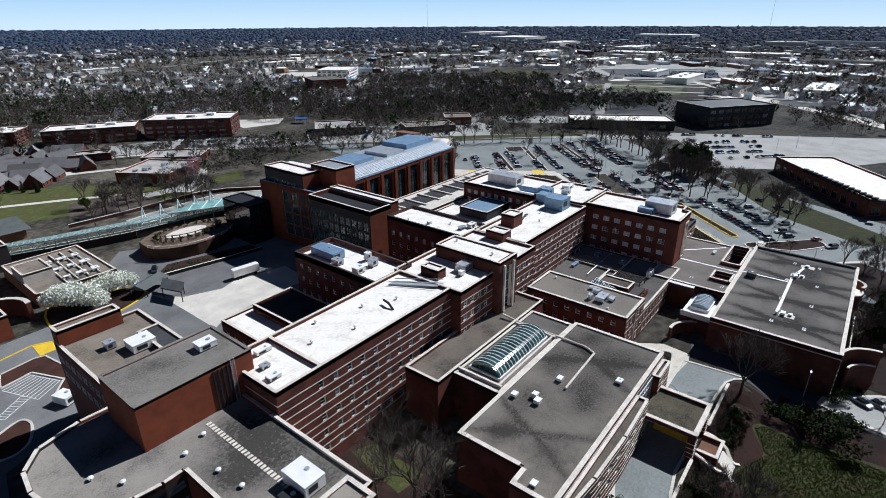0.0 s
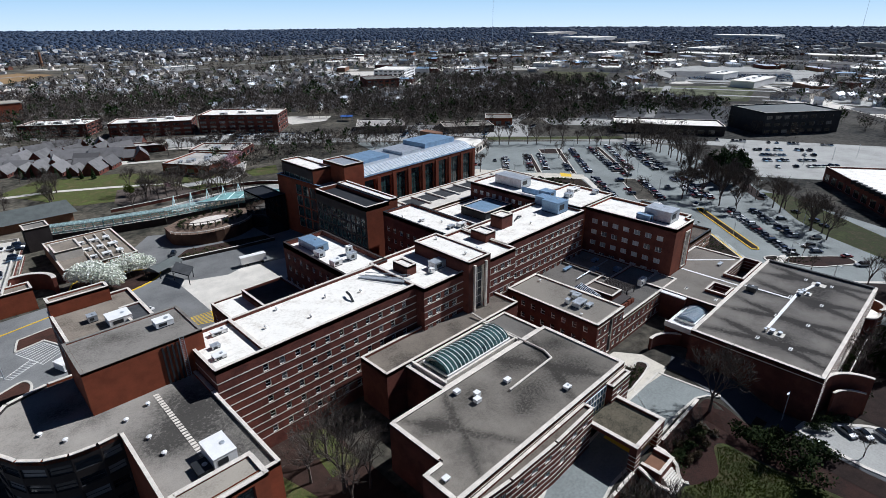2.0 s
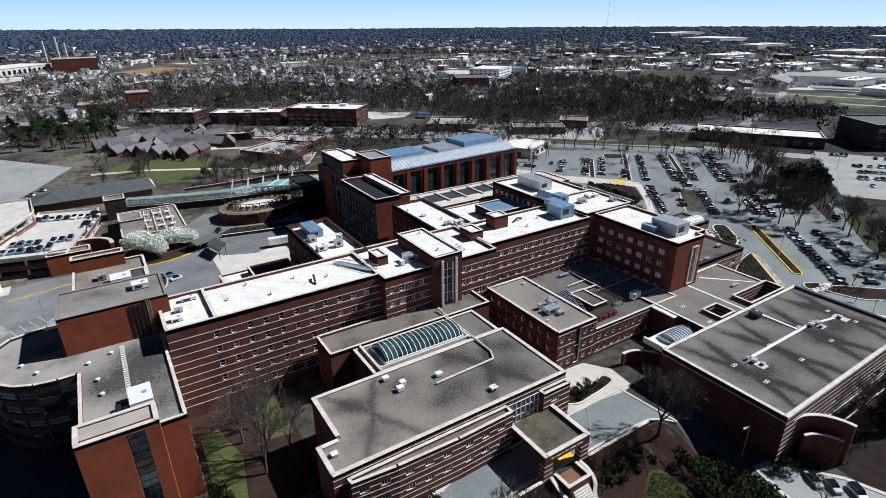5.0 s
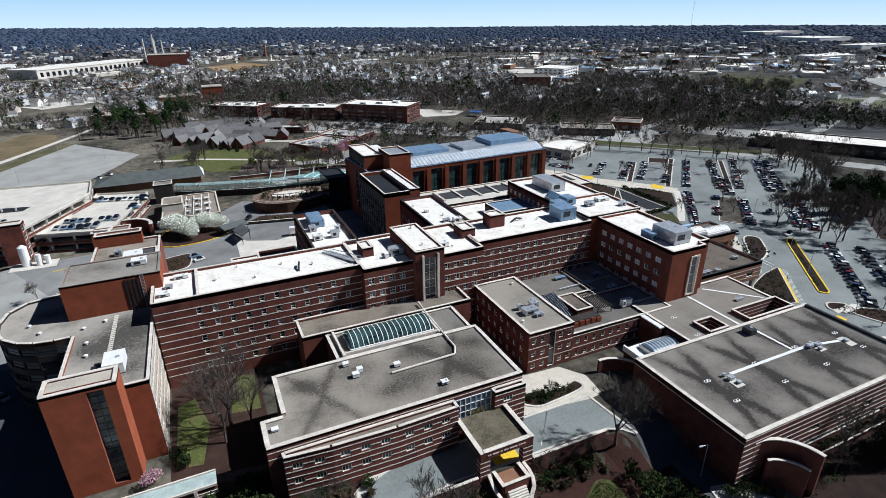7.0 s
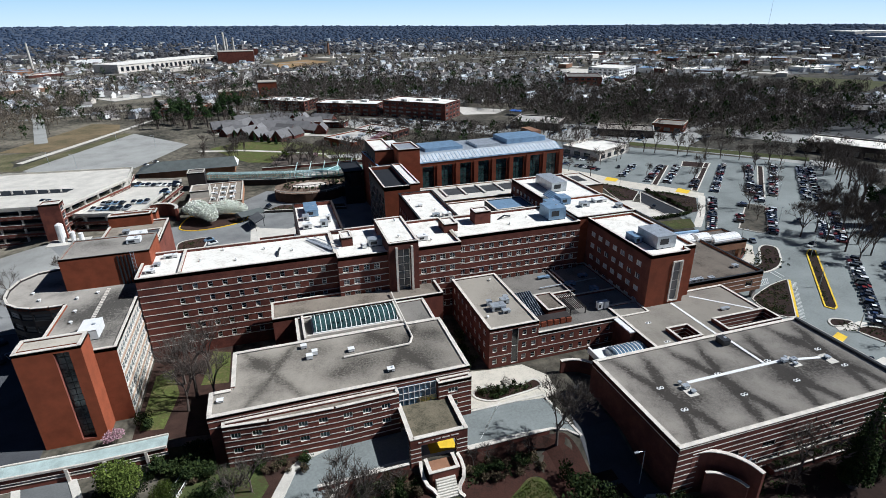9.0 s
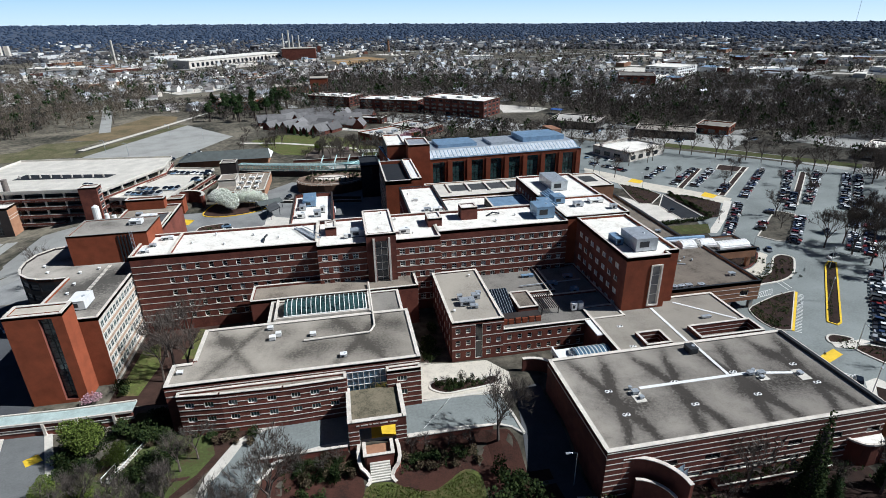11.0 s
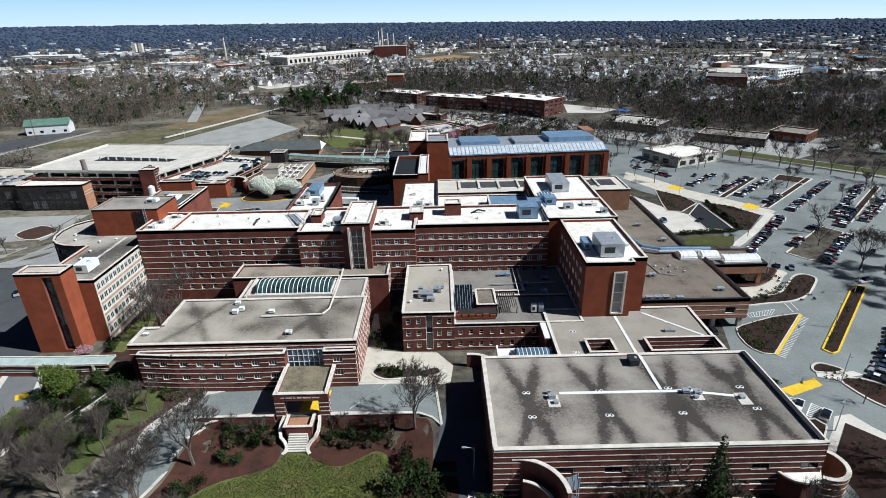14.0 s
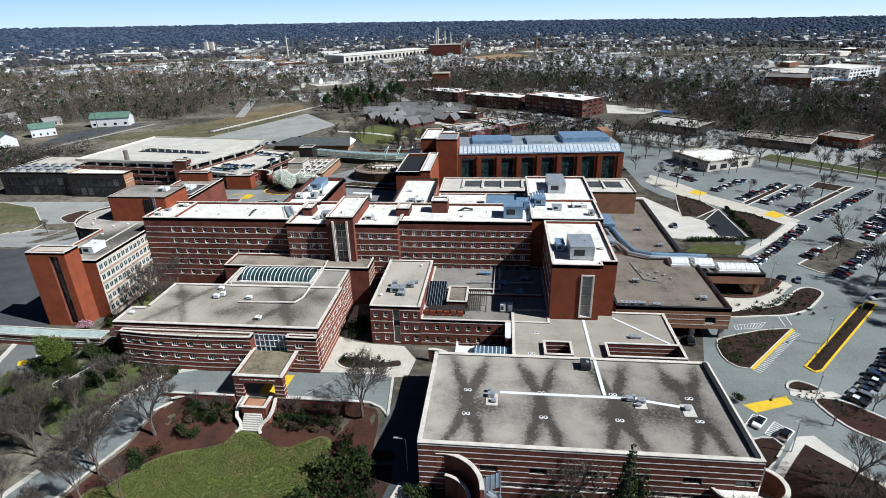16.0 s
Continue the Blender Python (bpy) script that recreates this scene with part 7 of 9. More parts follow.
# ---- cars ----
def car_meshes(l, w, h, van):
    body, cab = Mesh(CAR), Mesh(GLASS)
    prof = [(-l / 2, 0.35), (-l / 2, 0.75), (-l / 2 + 0.15, 0.95), (-l * 0.2, 1.0), (l * 0.18, 1.0), (l / 2 - 0.2, 0.82), (l / 2, 0.6), (l / 2, 0.35)]
    n = len(prof)
    body.v = [(x, y, z) for y in (-w / 2, w / 2) for x, z in prof]
    body.f = [tuple(range(n)), tuple(reversed(range(n, 2 * n)))] + [(a, n + a, n + (a + 1) % n, (a + 1) % n) for a in range(n)]
    body.i = [0] * len(body.f)
    b0, b1, t0, t1 = (-l * 0.46, l * 0.24, -l * 0.4, l * 0.1) if van else (-l * 0.36, l * 0.24, -l * 0.22, l * 0.08)
    iw = w / 2 - 0.06
    tw = w / 2 - 0.22
    lo = [(b0, -iw, 0.98), (b1, -iw, 0.98), (b1, iw, 0.98), (b0, iw, 0.98)]
    hi = [(t0, -tw, h), (t1, -tw, h), (t1, tw, h), (t0, tw, h)]
    cab.v = lo + hi
    for a in range(4):
        b = (a + 1) % 4
        cab.f.append((a, b, 4 + b, 4 + a))
        cab.i.append(0)
    cab.f.append((4, 5, 6, 7))
    cab.i.append(cab.mat(CAR))
    wheel = Mesh(TYRE)
    wheel.tube((0, -0.1, 0.33), (0, 0.1, 0.33), 0.33, 0.33, TYRE, 8)
    return body.data("car"), cab.data("cabin"), wheel.data("wheel"), l, w


CARS = [car_meshes(4.6, 1.85, 1.46, False), car_meshes(4.7, 1.95, 1.75, True), car_meshes(4.3, 1.8, 1.48, False), car_meshes(5.2, 2.0, 1.85, True)]
CAR_LABELS = ["parked saloon car on asphalt", "parked sport utility car on asphalt", "parked small hatchback on asphalt", "parked van on asphalt"]
MASTER = []
for (b, c, wh, l, w), lab in zip(CARS, CAR_LABELS):
    t = tagged(new("car", b), lab, "car", "parked cars")
    put("cabin", None, t, data=c)
    for sx in (-0.31, 0.31):
        for sy in (-0.5, 0.5):
            put("wheel", None, t, data=wh, at=(l * sx, w * sy * 0.92, 0))
    MASTER.append(t)
rng = random.Random(7)
FIRST, PARKED, LATER = set(), 0, []


def park(x, y, turn, z=0.0):
    """A car on the lot; the first of each kind is the one the others are copied from."""
    global PARKED
    k = rng.choice((0, 0, 1, 1, 2, 3)) if PARKED else 0
    m = pose(x, y, ground_z(x, y) + z + 0.02, 0, 0, turn + rng.choice((0, 180)) + rng.uniform(-2, 2))
    if PARKED >= 280:
        LATER.append((k, m))
        return
    PARKED += 1
    if k not in FIRST:
        FIRST.add(k)
        MASTER[k].matrix_basis = m
    else:
        copy_thing(MASTER[k], m)


def car_row(a, b, fill, z=0.0, pitch=2.75, across=90):
    a, b = Vector(a), Vector(b)
    d = b - a
    turn = math.degrees(math.atan2(d.y, d.x)) + across
    n = int(d.length / pitch)
    for i in range(n):
        if rng.random() < fill:
            p = a.lerp(b, (i + 0.5) / n)
            park(p.x, p.y, turn, z)


car_row((263.5, 101), (300.5, 141), 0.95)
car_row((288, 91.5), (314.5, 117.5), 0.95)
car_row((283, 106), (294, 116), 0.6)
car_row((294.5, 117), (309, 129.5), 0.5)
car_row((264, 232.5), (277, 210), 0.9)
car_row((303, 78), (333, 107), 0.92)
car_row((318.3, 128), (338, 148.5), 0.8)
car_row((309.4, 149.5), (357, 194), 0.95)
car_row((302, 158), (318, 173), 0.8)
car_row((297, 172.6), (327, 200), 0.9)
car_row((288, 178.5), (319, 205), 0.9)
car_row((280.6, 192.4), (302.9, 212.3), 0.9)
car_row((323.3, 138.3), (370.3, 186.8), 0.95)
car_row((333, 133.5), (383.5, 180.1), 0.95)
car_row((343.5, 122.4), (396.7, 173.5), 0.95)
car_row((347.1, 118.4), (400.3, 169.5), 0.9)
car_row((307, 74.4), (337, 103), 0.9)
car_row((255, 22), (296, 62), 0.85)
car_row((263, 14), (305, 55), 0.6)
car_row((292, 10), (337, 64), 0.5, across=8, pitch=6.2)
car_row((262, 0), (300, 40), 0.25)
for x, y, a in ((269.5, 90.5, 60), (273.3, 88.2, 60), (291.8, 76.5, 10), (224.5, 47, 90), (262.5, 139, 40), (313, 101, 45), (52.5, 166, 20), (54.3, 161.5, 20), (73, 196, 70), (78, 204, 60), (246, 140, 90), (268.5, 247, 30), (156.4, -15.6, 58), (158.2, -18.6, 58), (160.6, -22.4, 58), (229.8, 13.4, 48), (234.0, 9.8, 48)):
    park(x, y, a)
for k in range(4):
    car_row((401 + k * 14, 73 + k * 9), (432 + k * 13, 43 + k * 8), 0.62)
car_row((272, 247), (284, 232), 0.9)
for k in range(3):
    car_row((176 + k * 10, 424 + k * 8), (240 + k * 8, 366 + k * 9), 0.55)
    car_row((300 + k * 26, 318 - k * 22), (322 + k * 26, 334 - k * 20), 0.8)
car_row((288, 214), (300, 205), 0.7)
car_row((-1, 205), (20, 200), 0.9, 7.6)
car_row((2, 213), (24, 208), 0.9, 7.6)
car_row((9, 243), (31, 236), 0.8, 7.6)
car_row((27, 215), (33, 240), 0.7, 7.6)
car_row((-50, 214), (-14, 210), 0.4, 12.6)
car_row((-56, 308), (-20, 300), 0.3)
car_row((-14, 300), (8, 330), 0.3)
car_row((-8, 80), (8, 92), 0.9)
car_row((-14, 88), (0, 100), 0.7)
for k in range(6):
    car_row((890 + k * 16, 345 - k * 4), (955 + k * 22, 205 + k * 6), 0.8)
    car_row((330 + k * 13, 340 - k * 16), (352 + k * 13, 352 - k * 16), 0.7)
car_row((460, 130), (500, 60), 0.3)
for k in range(6):
    car_row((790 + k * 30, 140 - k * 25), (840 + k * 30, 190 - k * 25), 0.7)
far_cars = Mesh(*[material("distant_car_paint", (0.3, 0.31, 0.33), 0.35, spread=0.2)])
PAINTS = [bpy.data.materials["distant_car_paint"], WHITE, BLACK, METAL_BLUE]
for k, m in LATER:
    b = CARS[k][0]
    pm = PAINTS[rng.randrange(4)]
    for src, mat in ((b, pm), (CARS[k][1], GLASS)):
        base = len(far_cars.v)
        far_cars.v.extend(tuple(m @ v.co) for v in src.vertices)
        for p in src.polygons:
            far_cars.f.append(tuple(base + i for i in p.vertices))
            far_cars.i.append(far_cars.mat(mat))
tagged(put("distant_cars", far_cars), "many distant parked cars in far lots", "cars", kind="stuff")

# stall lines on the lots
lines = Mesh(LINE)
for a, b, depth in (((263.5, 101), (300.5, 141), 5.2), ((303, 78), (333, 107), 5.2), ((309.4, 149.5), (357, 194), 5.2), ((343.5, 122.4), (396.7, 173.5), 5.2), ((302, 158), (345, 196), 5.2), ((288, 178.5), (319, 205), 5.2), ((297, 172.6), (327, 200), 5.2), ((323.3, 138.3), (370.3, 186.8), 5.2), ((333, 133.5), (383.5, 180.1), 5.2), ((255, 22), (296, 62), 5.2)):
    a, b = Vector(a), Vector(b)
    d = (b - a).normalized()
    n = Vector((-d.y, d.x))
    cnt = int((b - a).length / 2.75)
    for i in range(cnt + 1):
        p = a + d * (i * 2.75 - 1.37)
        lines.prism([p - n * depth / 2, p - n * depth / 2 + d * 0.12, p + n * depth / 2 + d * 0.12, p + n * depth / 2], 0.0, 0.03, LINE)
for i in range(5):
    p = Vector((121 + i * 1.3, 16.2 + i * 1.5))
    lines.prism([p + Vector((0, 0)), p + Vector((0.15, 0)), p + Vector((4.2, 4.6)), p + Vector((4.05, 4.6))], 0.0, 0.08, LINE)
tagged(put("stall_lines", lines), "thin white parking stall lines", "road marking", kind="stuff")


# ---- trees ----
def bare_tree(seed, height, spread, levels=4):
    """Trunk and limbs as tapered tubes, and a crown of fine twigs."""
    r = random.Random(seed)
    wood, twigs = Mesh(BARK), Mesh(TWIG)

    def twig(p, d, ln):
        u = d.orthogonal().normalized()
        u.rotate(Matrix.Rotation(r.uniform(0, 6.28), 3, d))
        w = 0.013 + 0.005 * ln
        twigs.face([p - u * w, p + u * w, p + d * ln + Vector((0, 0, ln * 0.15))], TWIG)

    def grow(p, d, ln, rad, level):
        q = p + d * ln
        wood.tube(p, q, rad, rad * 0.62, BARK, 5 if level < 2 else 3, cap=False)
        if level >= levels:
            for _ in range(7):
                v = (d + Vector((r.uniform(-1, 1), r.uniform(-1, 1), r.uniform(-0.5, 0.9))) * 0.8).normalized()
                twig(p.lerp(q, r.uniform(0.3, 1)), v, ln * r.uniform(0.6, 1.2))
            return
        for k in range((4, 4, 4, 3, 3)[level]):
            a = r.uniform(0, 6.28)
            side = d.orthogonal().normalized()
            side.rotate(Matrix.Rotation(a, 3, d))
            v = (d + side * spread * r.uniform(0.5, 1.15) + Vector((0, 0, 0.18))).normalized()
            grow(p.lerp(q, r.uniform(0.62, 1.0)), v, ln * r.uniform(0.6, 0.85), rad * 0.5, level + 1)

    trunk = height * 0.3
    grow(Vector((0, 0, -0.3)), Vector((r.uniform(-0.05, 0.05), r.uniform(-0.05, 0.05), 1)).normalized(), trunk, height * 0.018, 0)
    return wood.data("bare_tree"), twigs.data("crown")


def leaf_cloud(seed, blobs, count, size, m, trunk=None, bark=BARK):
    """Leaves scattered through a set of lobes, thin at the edges: blobs are (x, y, z, rx, rz)."""
    r = random.Random(seed)
    s = Mesh(m)
    total = sum(b[3] * b[3] for b in blobs)
    for x, y, z, rx, rz in blobs:
        for _ in range(int(count * rx * rx / total)):
            v = Vector((r.gauss(0, 1), r.gauss(0, 1), r.gauss(0, 1))).normalized() * (r.random() ** 0.35)
            c = Vector((x + v.x * rx, y + v.y * rx, z + v.z * rz))
            a = Vector((r.uniform(-1, 1), r.uniform(-1, 1), r.uniform(-1, 1))).normalized()
            b = a.orthogonal().normalized()
            k = size * r.uniform(0.6, 1.4)
            s.face([c - a * k, c + b * k * 0.7, c + a * k, c - b * k * 0.7], m)
    w = Mesh(bark)
    if trunk:
        w.tube((0, 0, -0.2), (0, 0, trunk), trunk * 0.05, trunk * 0.03, bark, 6)
        for x, y, z, rx, rz in blobs:
            w.tube((0, 0, trunk * 0.6), (x, y, z), trunk * 0.025, 0.03, bark, 4)
    return s.data("leaves"), w.data("trunk") if trunk else None


TREES = [bare_tree(11 + i, 11 + i * 0.9, 0.62 + 0.05 * (i % 3)) for i in range(5)]
tr_rng = random.Random(21)


PLANTED, TREE_LATER = 0, []


def plant_tree(x, y, h=None, k=None, label="bare spring tree with fine grey twigs"):
    global PLANTED
    k = tr_rng.randrange(5) if k is None else k
    h = h or tr_rng.uniform(9, 13)
    PLANTED += 1
    if PLANTED > 298:
        TREE_LATER.append((x, y, h * 1.15))
        return None
    wood, twigs = TREES[k]
    sc = h / 10.0
    t = tagged(new("bare_tree", wood), label, "tree", "bare trees")
    put("crown", None, t, data=twigs)
    t.matrix_basis = pose(x, y, ground_z(x, y), 0, 0, tr_rng.uniform(0, 360)) @ Matrix.Scale(sc, 4)
    return t


for x, y, h in ((62, -4, 15), (57.5, 53, 19), (54, 60, 14), (60, 63, 16), (56, 48, 13), (62, 50, 12), (70, -22, 16), (92, -16, 9), (68, 14, 12), (71, 17, 11), (98, 10.5, 6), (101, 11.5, 5), (117.5, 11.5, 5.5), (121, 11, 5), (126, 11.8, 5.5), (131, 11.2, 5), (93.5, 11.8, 6), (129, 30.8, 4), (133.5, 30, 4), (184.5, -12, 14), (200, -14, 12), (178, -15, 8), (212, -18, 12), (150, -20, 7), (240, -4, 12), (250, -14, 15), (232, -16, 12), (246, 14, 6), (258, 20, 6)):
    plant_tree(x, y, h)
TREES += [bare_tree(5, 11, 0.44, 5), bare_tree(6, 11, 0.6, 5)]
t = plant_tree(137.4, 10.2, 20, 6, "large round bare tree at the bed's corner")
t = plant_tree(87.6, 2.6, 22, 6, "large spreading bare tree beside the drive")
t = plant_tree(79.5, -7, 20, 6, "large spreading bare tree beside the drive")
for i in range(18):
    plant_tree(tr_rng.uniform(42, 68), tr_rng.uniform(-46, 6), tr_rng.uniform(11, 18), 5 + i % 2 if i < 12 else None, label="bare garden tree with dense grey twigs")
for i in range(26):
    plant_tree(tr_rng.uniform(204, 262), tr_rng.uniform(-52, -14), tr_rng.uniform(6, 10), label="bare tree in the dark bed by the hall")
for i in range(5):
    plant_tree(tr_rng.uniform(77, 86), tr_rng.uniform(-34, -8), tr_rng.uniform(9, 15), 5 + i % 2, label="bare garden tree with dense grey twigs")
for i in range(9):
    plant_tree(tr_rng.uniform(234, 286), tr_rng.uniform(-44, -10), tr_rng.uniform(9, 13), label="bare tree beside the corner walk")
# rows of street trees
for i in range(24):
    x, y = 262 + i * 6.6 + tr_rng.uniform(-3, 3), 318 - i * 6.9 + tr_rng.uniform(-3, 3)
    plant_tree(x, y, tr_rng.uniform(12, 18))
for i in range(20):
    x, y = 352 + tr_rng.uniform(-4, 4) + i * 4.2, 100 + i * 4.6 + tr_rng.uniform(-5, 5)
    plant_tree(x, y, tr_rng.uniform(13, 20))
for i in range(26):
    x, y = 285 + i * 3.4 + tr_rng.uniform(-4, 4), 14 + i * 3.2 + tr_rng.uniform(-6, 6)
    plant_tree(x, y, tr_rng.uniform(10, 17))
for x, y in ((312, 168), (330, 186), (305, 122), (296, 108), (340, 140), (352, 152), (345, 165), (366, 178), (274, 120), (264, 200), (258, 215), (280, 252), (292, 262), (300, 226), (306, 230), (285, 222), (250, 235), (298, 192), (262, 262), (256, 275), (272, 268), (246, 284)):
    plant_tree(x, y, tr_rng.uniform(8, 13))
for x, y, h in ((297, 86, 19), (302, 78, 20), (300, 68, 20), (306, 62, 18), (312, 72, 21), (318, 84, 20), (322, 96, 18), (308, 88, 17), (294, 58, 15)):
    plant_tree(x, y, h, 5 + int(x) % 2, label="tall bare tree that shades the lot")
for i in range(34):
    plant_tree(tr_rng.uniform(84, 145), tr_rng.uniform(262, 312), tr_rng.uniform(10, 16))
for i in range(14):
    plant_tree(tr_rng.uniform(30, 66), tr_rng.uniform(310, 380), tr_rng.uniform(8, 13))
for x, y in ((-16, 52), (-22, 44), (-4, 116), (-16, 60), (-26, 46), (-10, 132), (-30, 140), (2, 148), (-48, 130), (-70, 120), (-60, 60)):
    plant_tree(x, y, tr_rng.uniform(8, 12))

for i in range(150):
    u = i / 150
    x, y = 150 + 180 * u + tr_rng.uniform(-16, 16), 415 - 150 * u + tr_rng.uniform(-22, 22)
    plant_tree(x, y, tr_rng.uniform(6, 11), label="bare street tree beside the road")
for i in range(40):
    plant_tree(tr_rng.uniform(390, 480), tr_rng.uniform(130, 250), tr_rng.uniform(7, 12), label="bare tree by the low office")
PINES = []
for i in range(3):
    r = random.Random(50 + i)
    bl = [(r.uniform(-1.6, 1.6), r.uniform(-1.6, 1.6), 8.0 + k * 1.35 + r.uniform(-0.4, 0.4), 3.3 - k * 0.4, 1.1) for k in range(6)]
    PINES.append(leaf_cloud(60 + i, bl, 1300, 0.34, PINE, 12))
SHRUBS = []
for i in range(5):
    r = random.Random(70 + i)
    bl = [(r.uniform(-0.9, 0.9), r.uniform(-0.9, 0.9), 0.8 + r.uniform(0, 0.9), 0.9, 0.8) for k in range(5)]
    SHRUBS.append(leaf_cloud(80 + i, bl, 420, 0.16, SHRUB if i < 3 else BROWN_SHRUB, 0.8)[0])
FRESHES = leaf_cloud(91, [(0, 0, 5, 2.6, 2.2), (1.6, 0.6, 4, 2, 1.8), (-1.5, 0.4, 3.6, 2, 1.6), (0.2, -1.4, 3.2, 2.2, 1.7), (0.6, 1.2, 6.4, 1.6, 1.4)], 4600, 0.15, FRESH, 4)
BLOSSOMS = leaf_cloud(93, [(-4, 0, 5, 4, 3.2), (0, 1, 6, 4.4, 3.6), (4, 0, 5.2, 4, 3.2), (-2, -3, 4, 3.4, 2.6), (3, -3, 4, 3.4, 2.6), (7, 1, 4.4, 2.8, 2.4), (-7, 0.6, 4, 3, 2.6)], 9000, 0.25, BLOSSOM, 4)
PINKS = leaf_cloud(95, [(0, 0, 2.6, 1.8, 1.4), (1.2, 0.5, 2.2, 1.4, 1.1), (-1, -0.4, 2.2, 1.4, 1.1)], 900, 0.15, PINK, 2)
CONES = leaf_cloud(97, [(0, 0, 1.2, 1.7, 1.2), (0, 0, 2.8, 1.4, 1.2), (0, 0, 4.4, 1.1, 1.1), (0, 0, 5.8, 0.8, 1.0), (0, 0, 7.0, 0.5, 0.9)], 1500, 0.2, PINE, 6)


def leafy(name, label, data, x, y, scale, z=None, category="tree", group=""):
    """A tree with a trunk mesh and a leaf mesh."""
    leaves, trunk = data
    t = tagged(new(name, trunk), label, category, group)
    put("leaves", None, t, data=leaves)
    t.matrix_basis = pose(x, y, ground_z(x, y) if z is None else z, 0, 0, tr_rng.uniform(0, 360)) @ Matrix.Scale(scale, 4)
    return t


def shrub(x, y, scale, label="rounded evergreen shrub in mulch", m=None):
    brown = label.startswith("loose brown")
    t = tagged(new("shrub", SHRUBS[tr_rng.randrange(2, 5) if brown and tr_rng.random() < 0.85 else tr_rng.randrange(3)]), label, "shrub", "garden shrubs")
    t.matrix_basis = pose(x, y, ground_z(x, y), 0, 0, tr_rng.uniform(0, 360)) @ Matrix.Scale(scale, 4)


leafy("blossom_tree", "broad white flowering tree group", BLOSSOMS, 48, 193.5, 1.15)
leafy("blossom_tree", "broad white flowering tree by the drive", BLOSSOMS, 59, 195.5, 1.0)
for x, y, s in ((112, 306, 1), (153.4, 317.4, 2.2), (157.5, 322, 2.3), (166, 334, 2.4)):
    leafy("flowering_tree", "pink flowering ornamental tree", PINKS, x, y, s)
leafy("flowering_tree", "small pink flowering tree by the stair tower", PINKS, 41, 41.5, 0.95)
leafy("fresh_tree", "bright green leafing tree", FRESHES, 46.5, 23, 1.35)
leafy("fresh_tree", "bright green leafing tree in the park", FRESHES, 92, 306, 0.9)
leafy("fresh_tree", "pale green leafing tree in shrubs", FRESHES, 44, 10, 0.9)
for x, y, k in ((52.5, 5.2, 1.15), (56.8, 5.6, 0.95), (54.5, 18.5, 0.85), (49.4, 8.6, 0.8)):
    leafy("fresh_tree", "green leafing tree in the garden below the footbridge", FRESHES, x, y, k)
for i in range(11):
    leafy("pine_tree", "tall dark pine with bare lower trunk", PINES[i % 3], 338 + tr_rng.uniform(-8, 10) + i * 1.6, 80 + tr_rng.uniform(-9, 9) + i * 1.2, tr_rng.uniform(0.95, 1.3), group="pine trees")
for i in range(24):
    leafy("pine_tree", "dark pine tree beside the lot", PINES[i % 3], tr_rng.uniform(-20, 60), tr_rng.uniform(440, 560), tr_rng.uniform(1.0, 1.5), group="pine trees")
TALL_CONE = leaf_cloud(98, [(0, 0, 3.5 + k * 2.0, 3.4 - k * 0.27, 1.7) for k in range(11)], 5200, 0.24, SHRUB, 20)
leafy("conifer", "tall bright green conifer before the hall", TALL_CONE, 192.8, -18.0, 1.0)
DARK_CONE = leaf_cloud(99, [(0.4 * (k % 3 - 1), 0.4 * (k % 2), 3.0 + k * 1.9, 4.2 - k * 0.36, 1.7) for k in range(10)], 5200, 0.26, PINE, 18)
leafy("conifer", "broad dark evergreen before the hall", DARK_CONE, 196, -15.2, 0.8)
leafy("conifer", "broad dark evergreen beside the curved terrace", DARK_CONE, 213.5, -16.5, 0.42)
leafy("conifer", "dark evergreen beside a tall conifer", DARK_CONE, 192.6, -17, 0.52)
leafy("conifer", "dark evergreen in leaf litter", DARK_CONE, 200.4, -17.4, 0.5)
plant_tree(188.5, -13.2, 13, label="tall bare tree before the hall")
for i in range(7):
    leafy("conifer", "row of clipped dark conifers", CONES, 56 + i * 5.2, 396 - i * 6, 0.9)
for i in range(36):
    shrub(tr_rng.uniform(55, 84), tr_rng.uniform(19, 25), tr_rng.uniform(0.4, 1.0), "loose brown green shrub before the bay")
for i in range(40):
    shrub(tr_rng.uniform(90, 104.5), tr_rng.uniform(7.4, 12.4), tr_rng.uniform(0.5, 1.2), "loose brown green shrub under the trees")
for i in range(34):
    shrub(tr_rng.uniform(115, 132), tr_rng.uniform(6.5, 12.4), tr_rng.uniform(0.5, 1.0), "loose brown green shrub below the wall")
for i in range(24):
    a = radians(i * 15)
    t = tagged(new("shrub", SHRUBS[i % 3]), "low planting on the curved terrace", "shrub", "terrace shrubs")
    t.matrix_basis = pose(102 + 14 * math.cos(a), 221 + 8 * math.sin(a), 5.0, 0, 0, i * 40) @ Matrix.Scale(0.7, 4)
hall_planter = thing("brick_planter", "long raised brick planter with pale coping", "planter")
s = Mesh(BRICK)
s.box(179, 206.6, -10.7, -8.5, -4.4, -2.3, BRICK, MULCH)
put("wall", s, hall_planter)
s = Mesh(STONE)
s.box(178.9, 206.7, -10.95, -10.65, -2.3, -2.12, STONE)
put("coping", s, hall_planter)
stair = thing("metal_stair", "pale blue steel stair with panelled sides", "stair")
PALE_BLUE = material("pale_blue_painted_steel", (0.52, 0.62, 0.68), 0.5, spread=0.1)
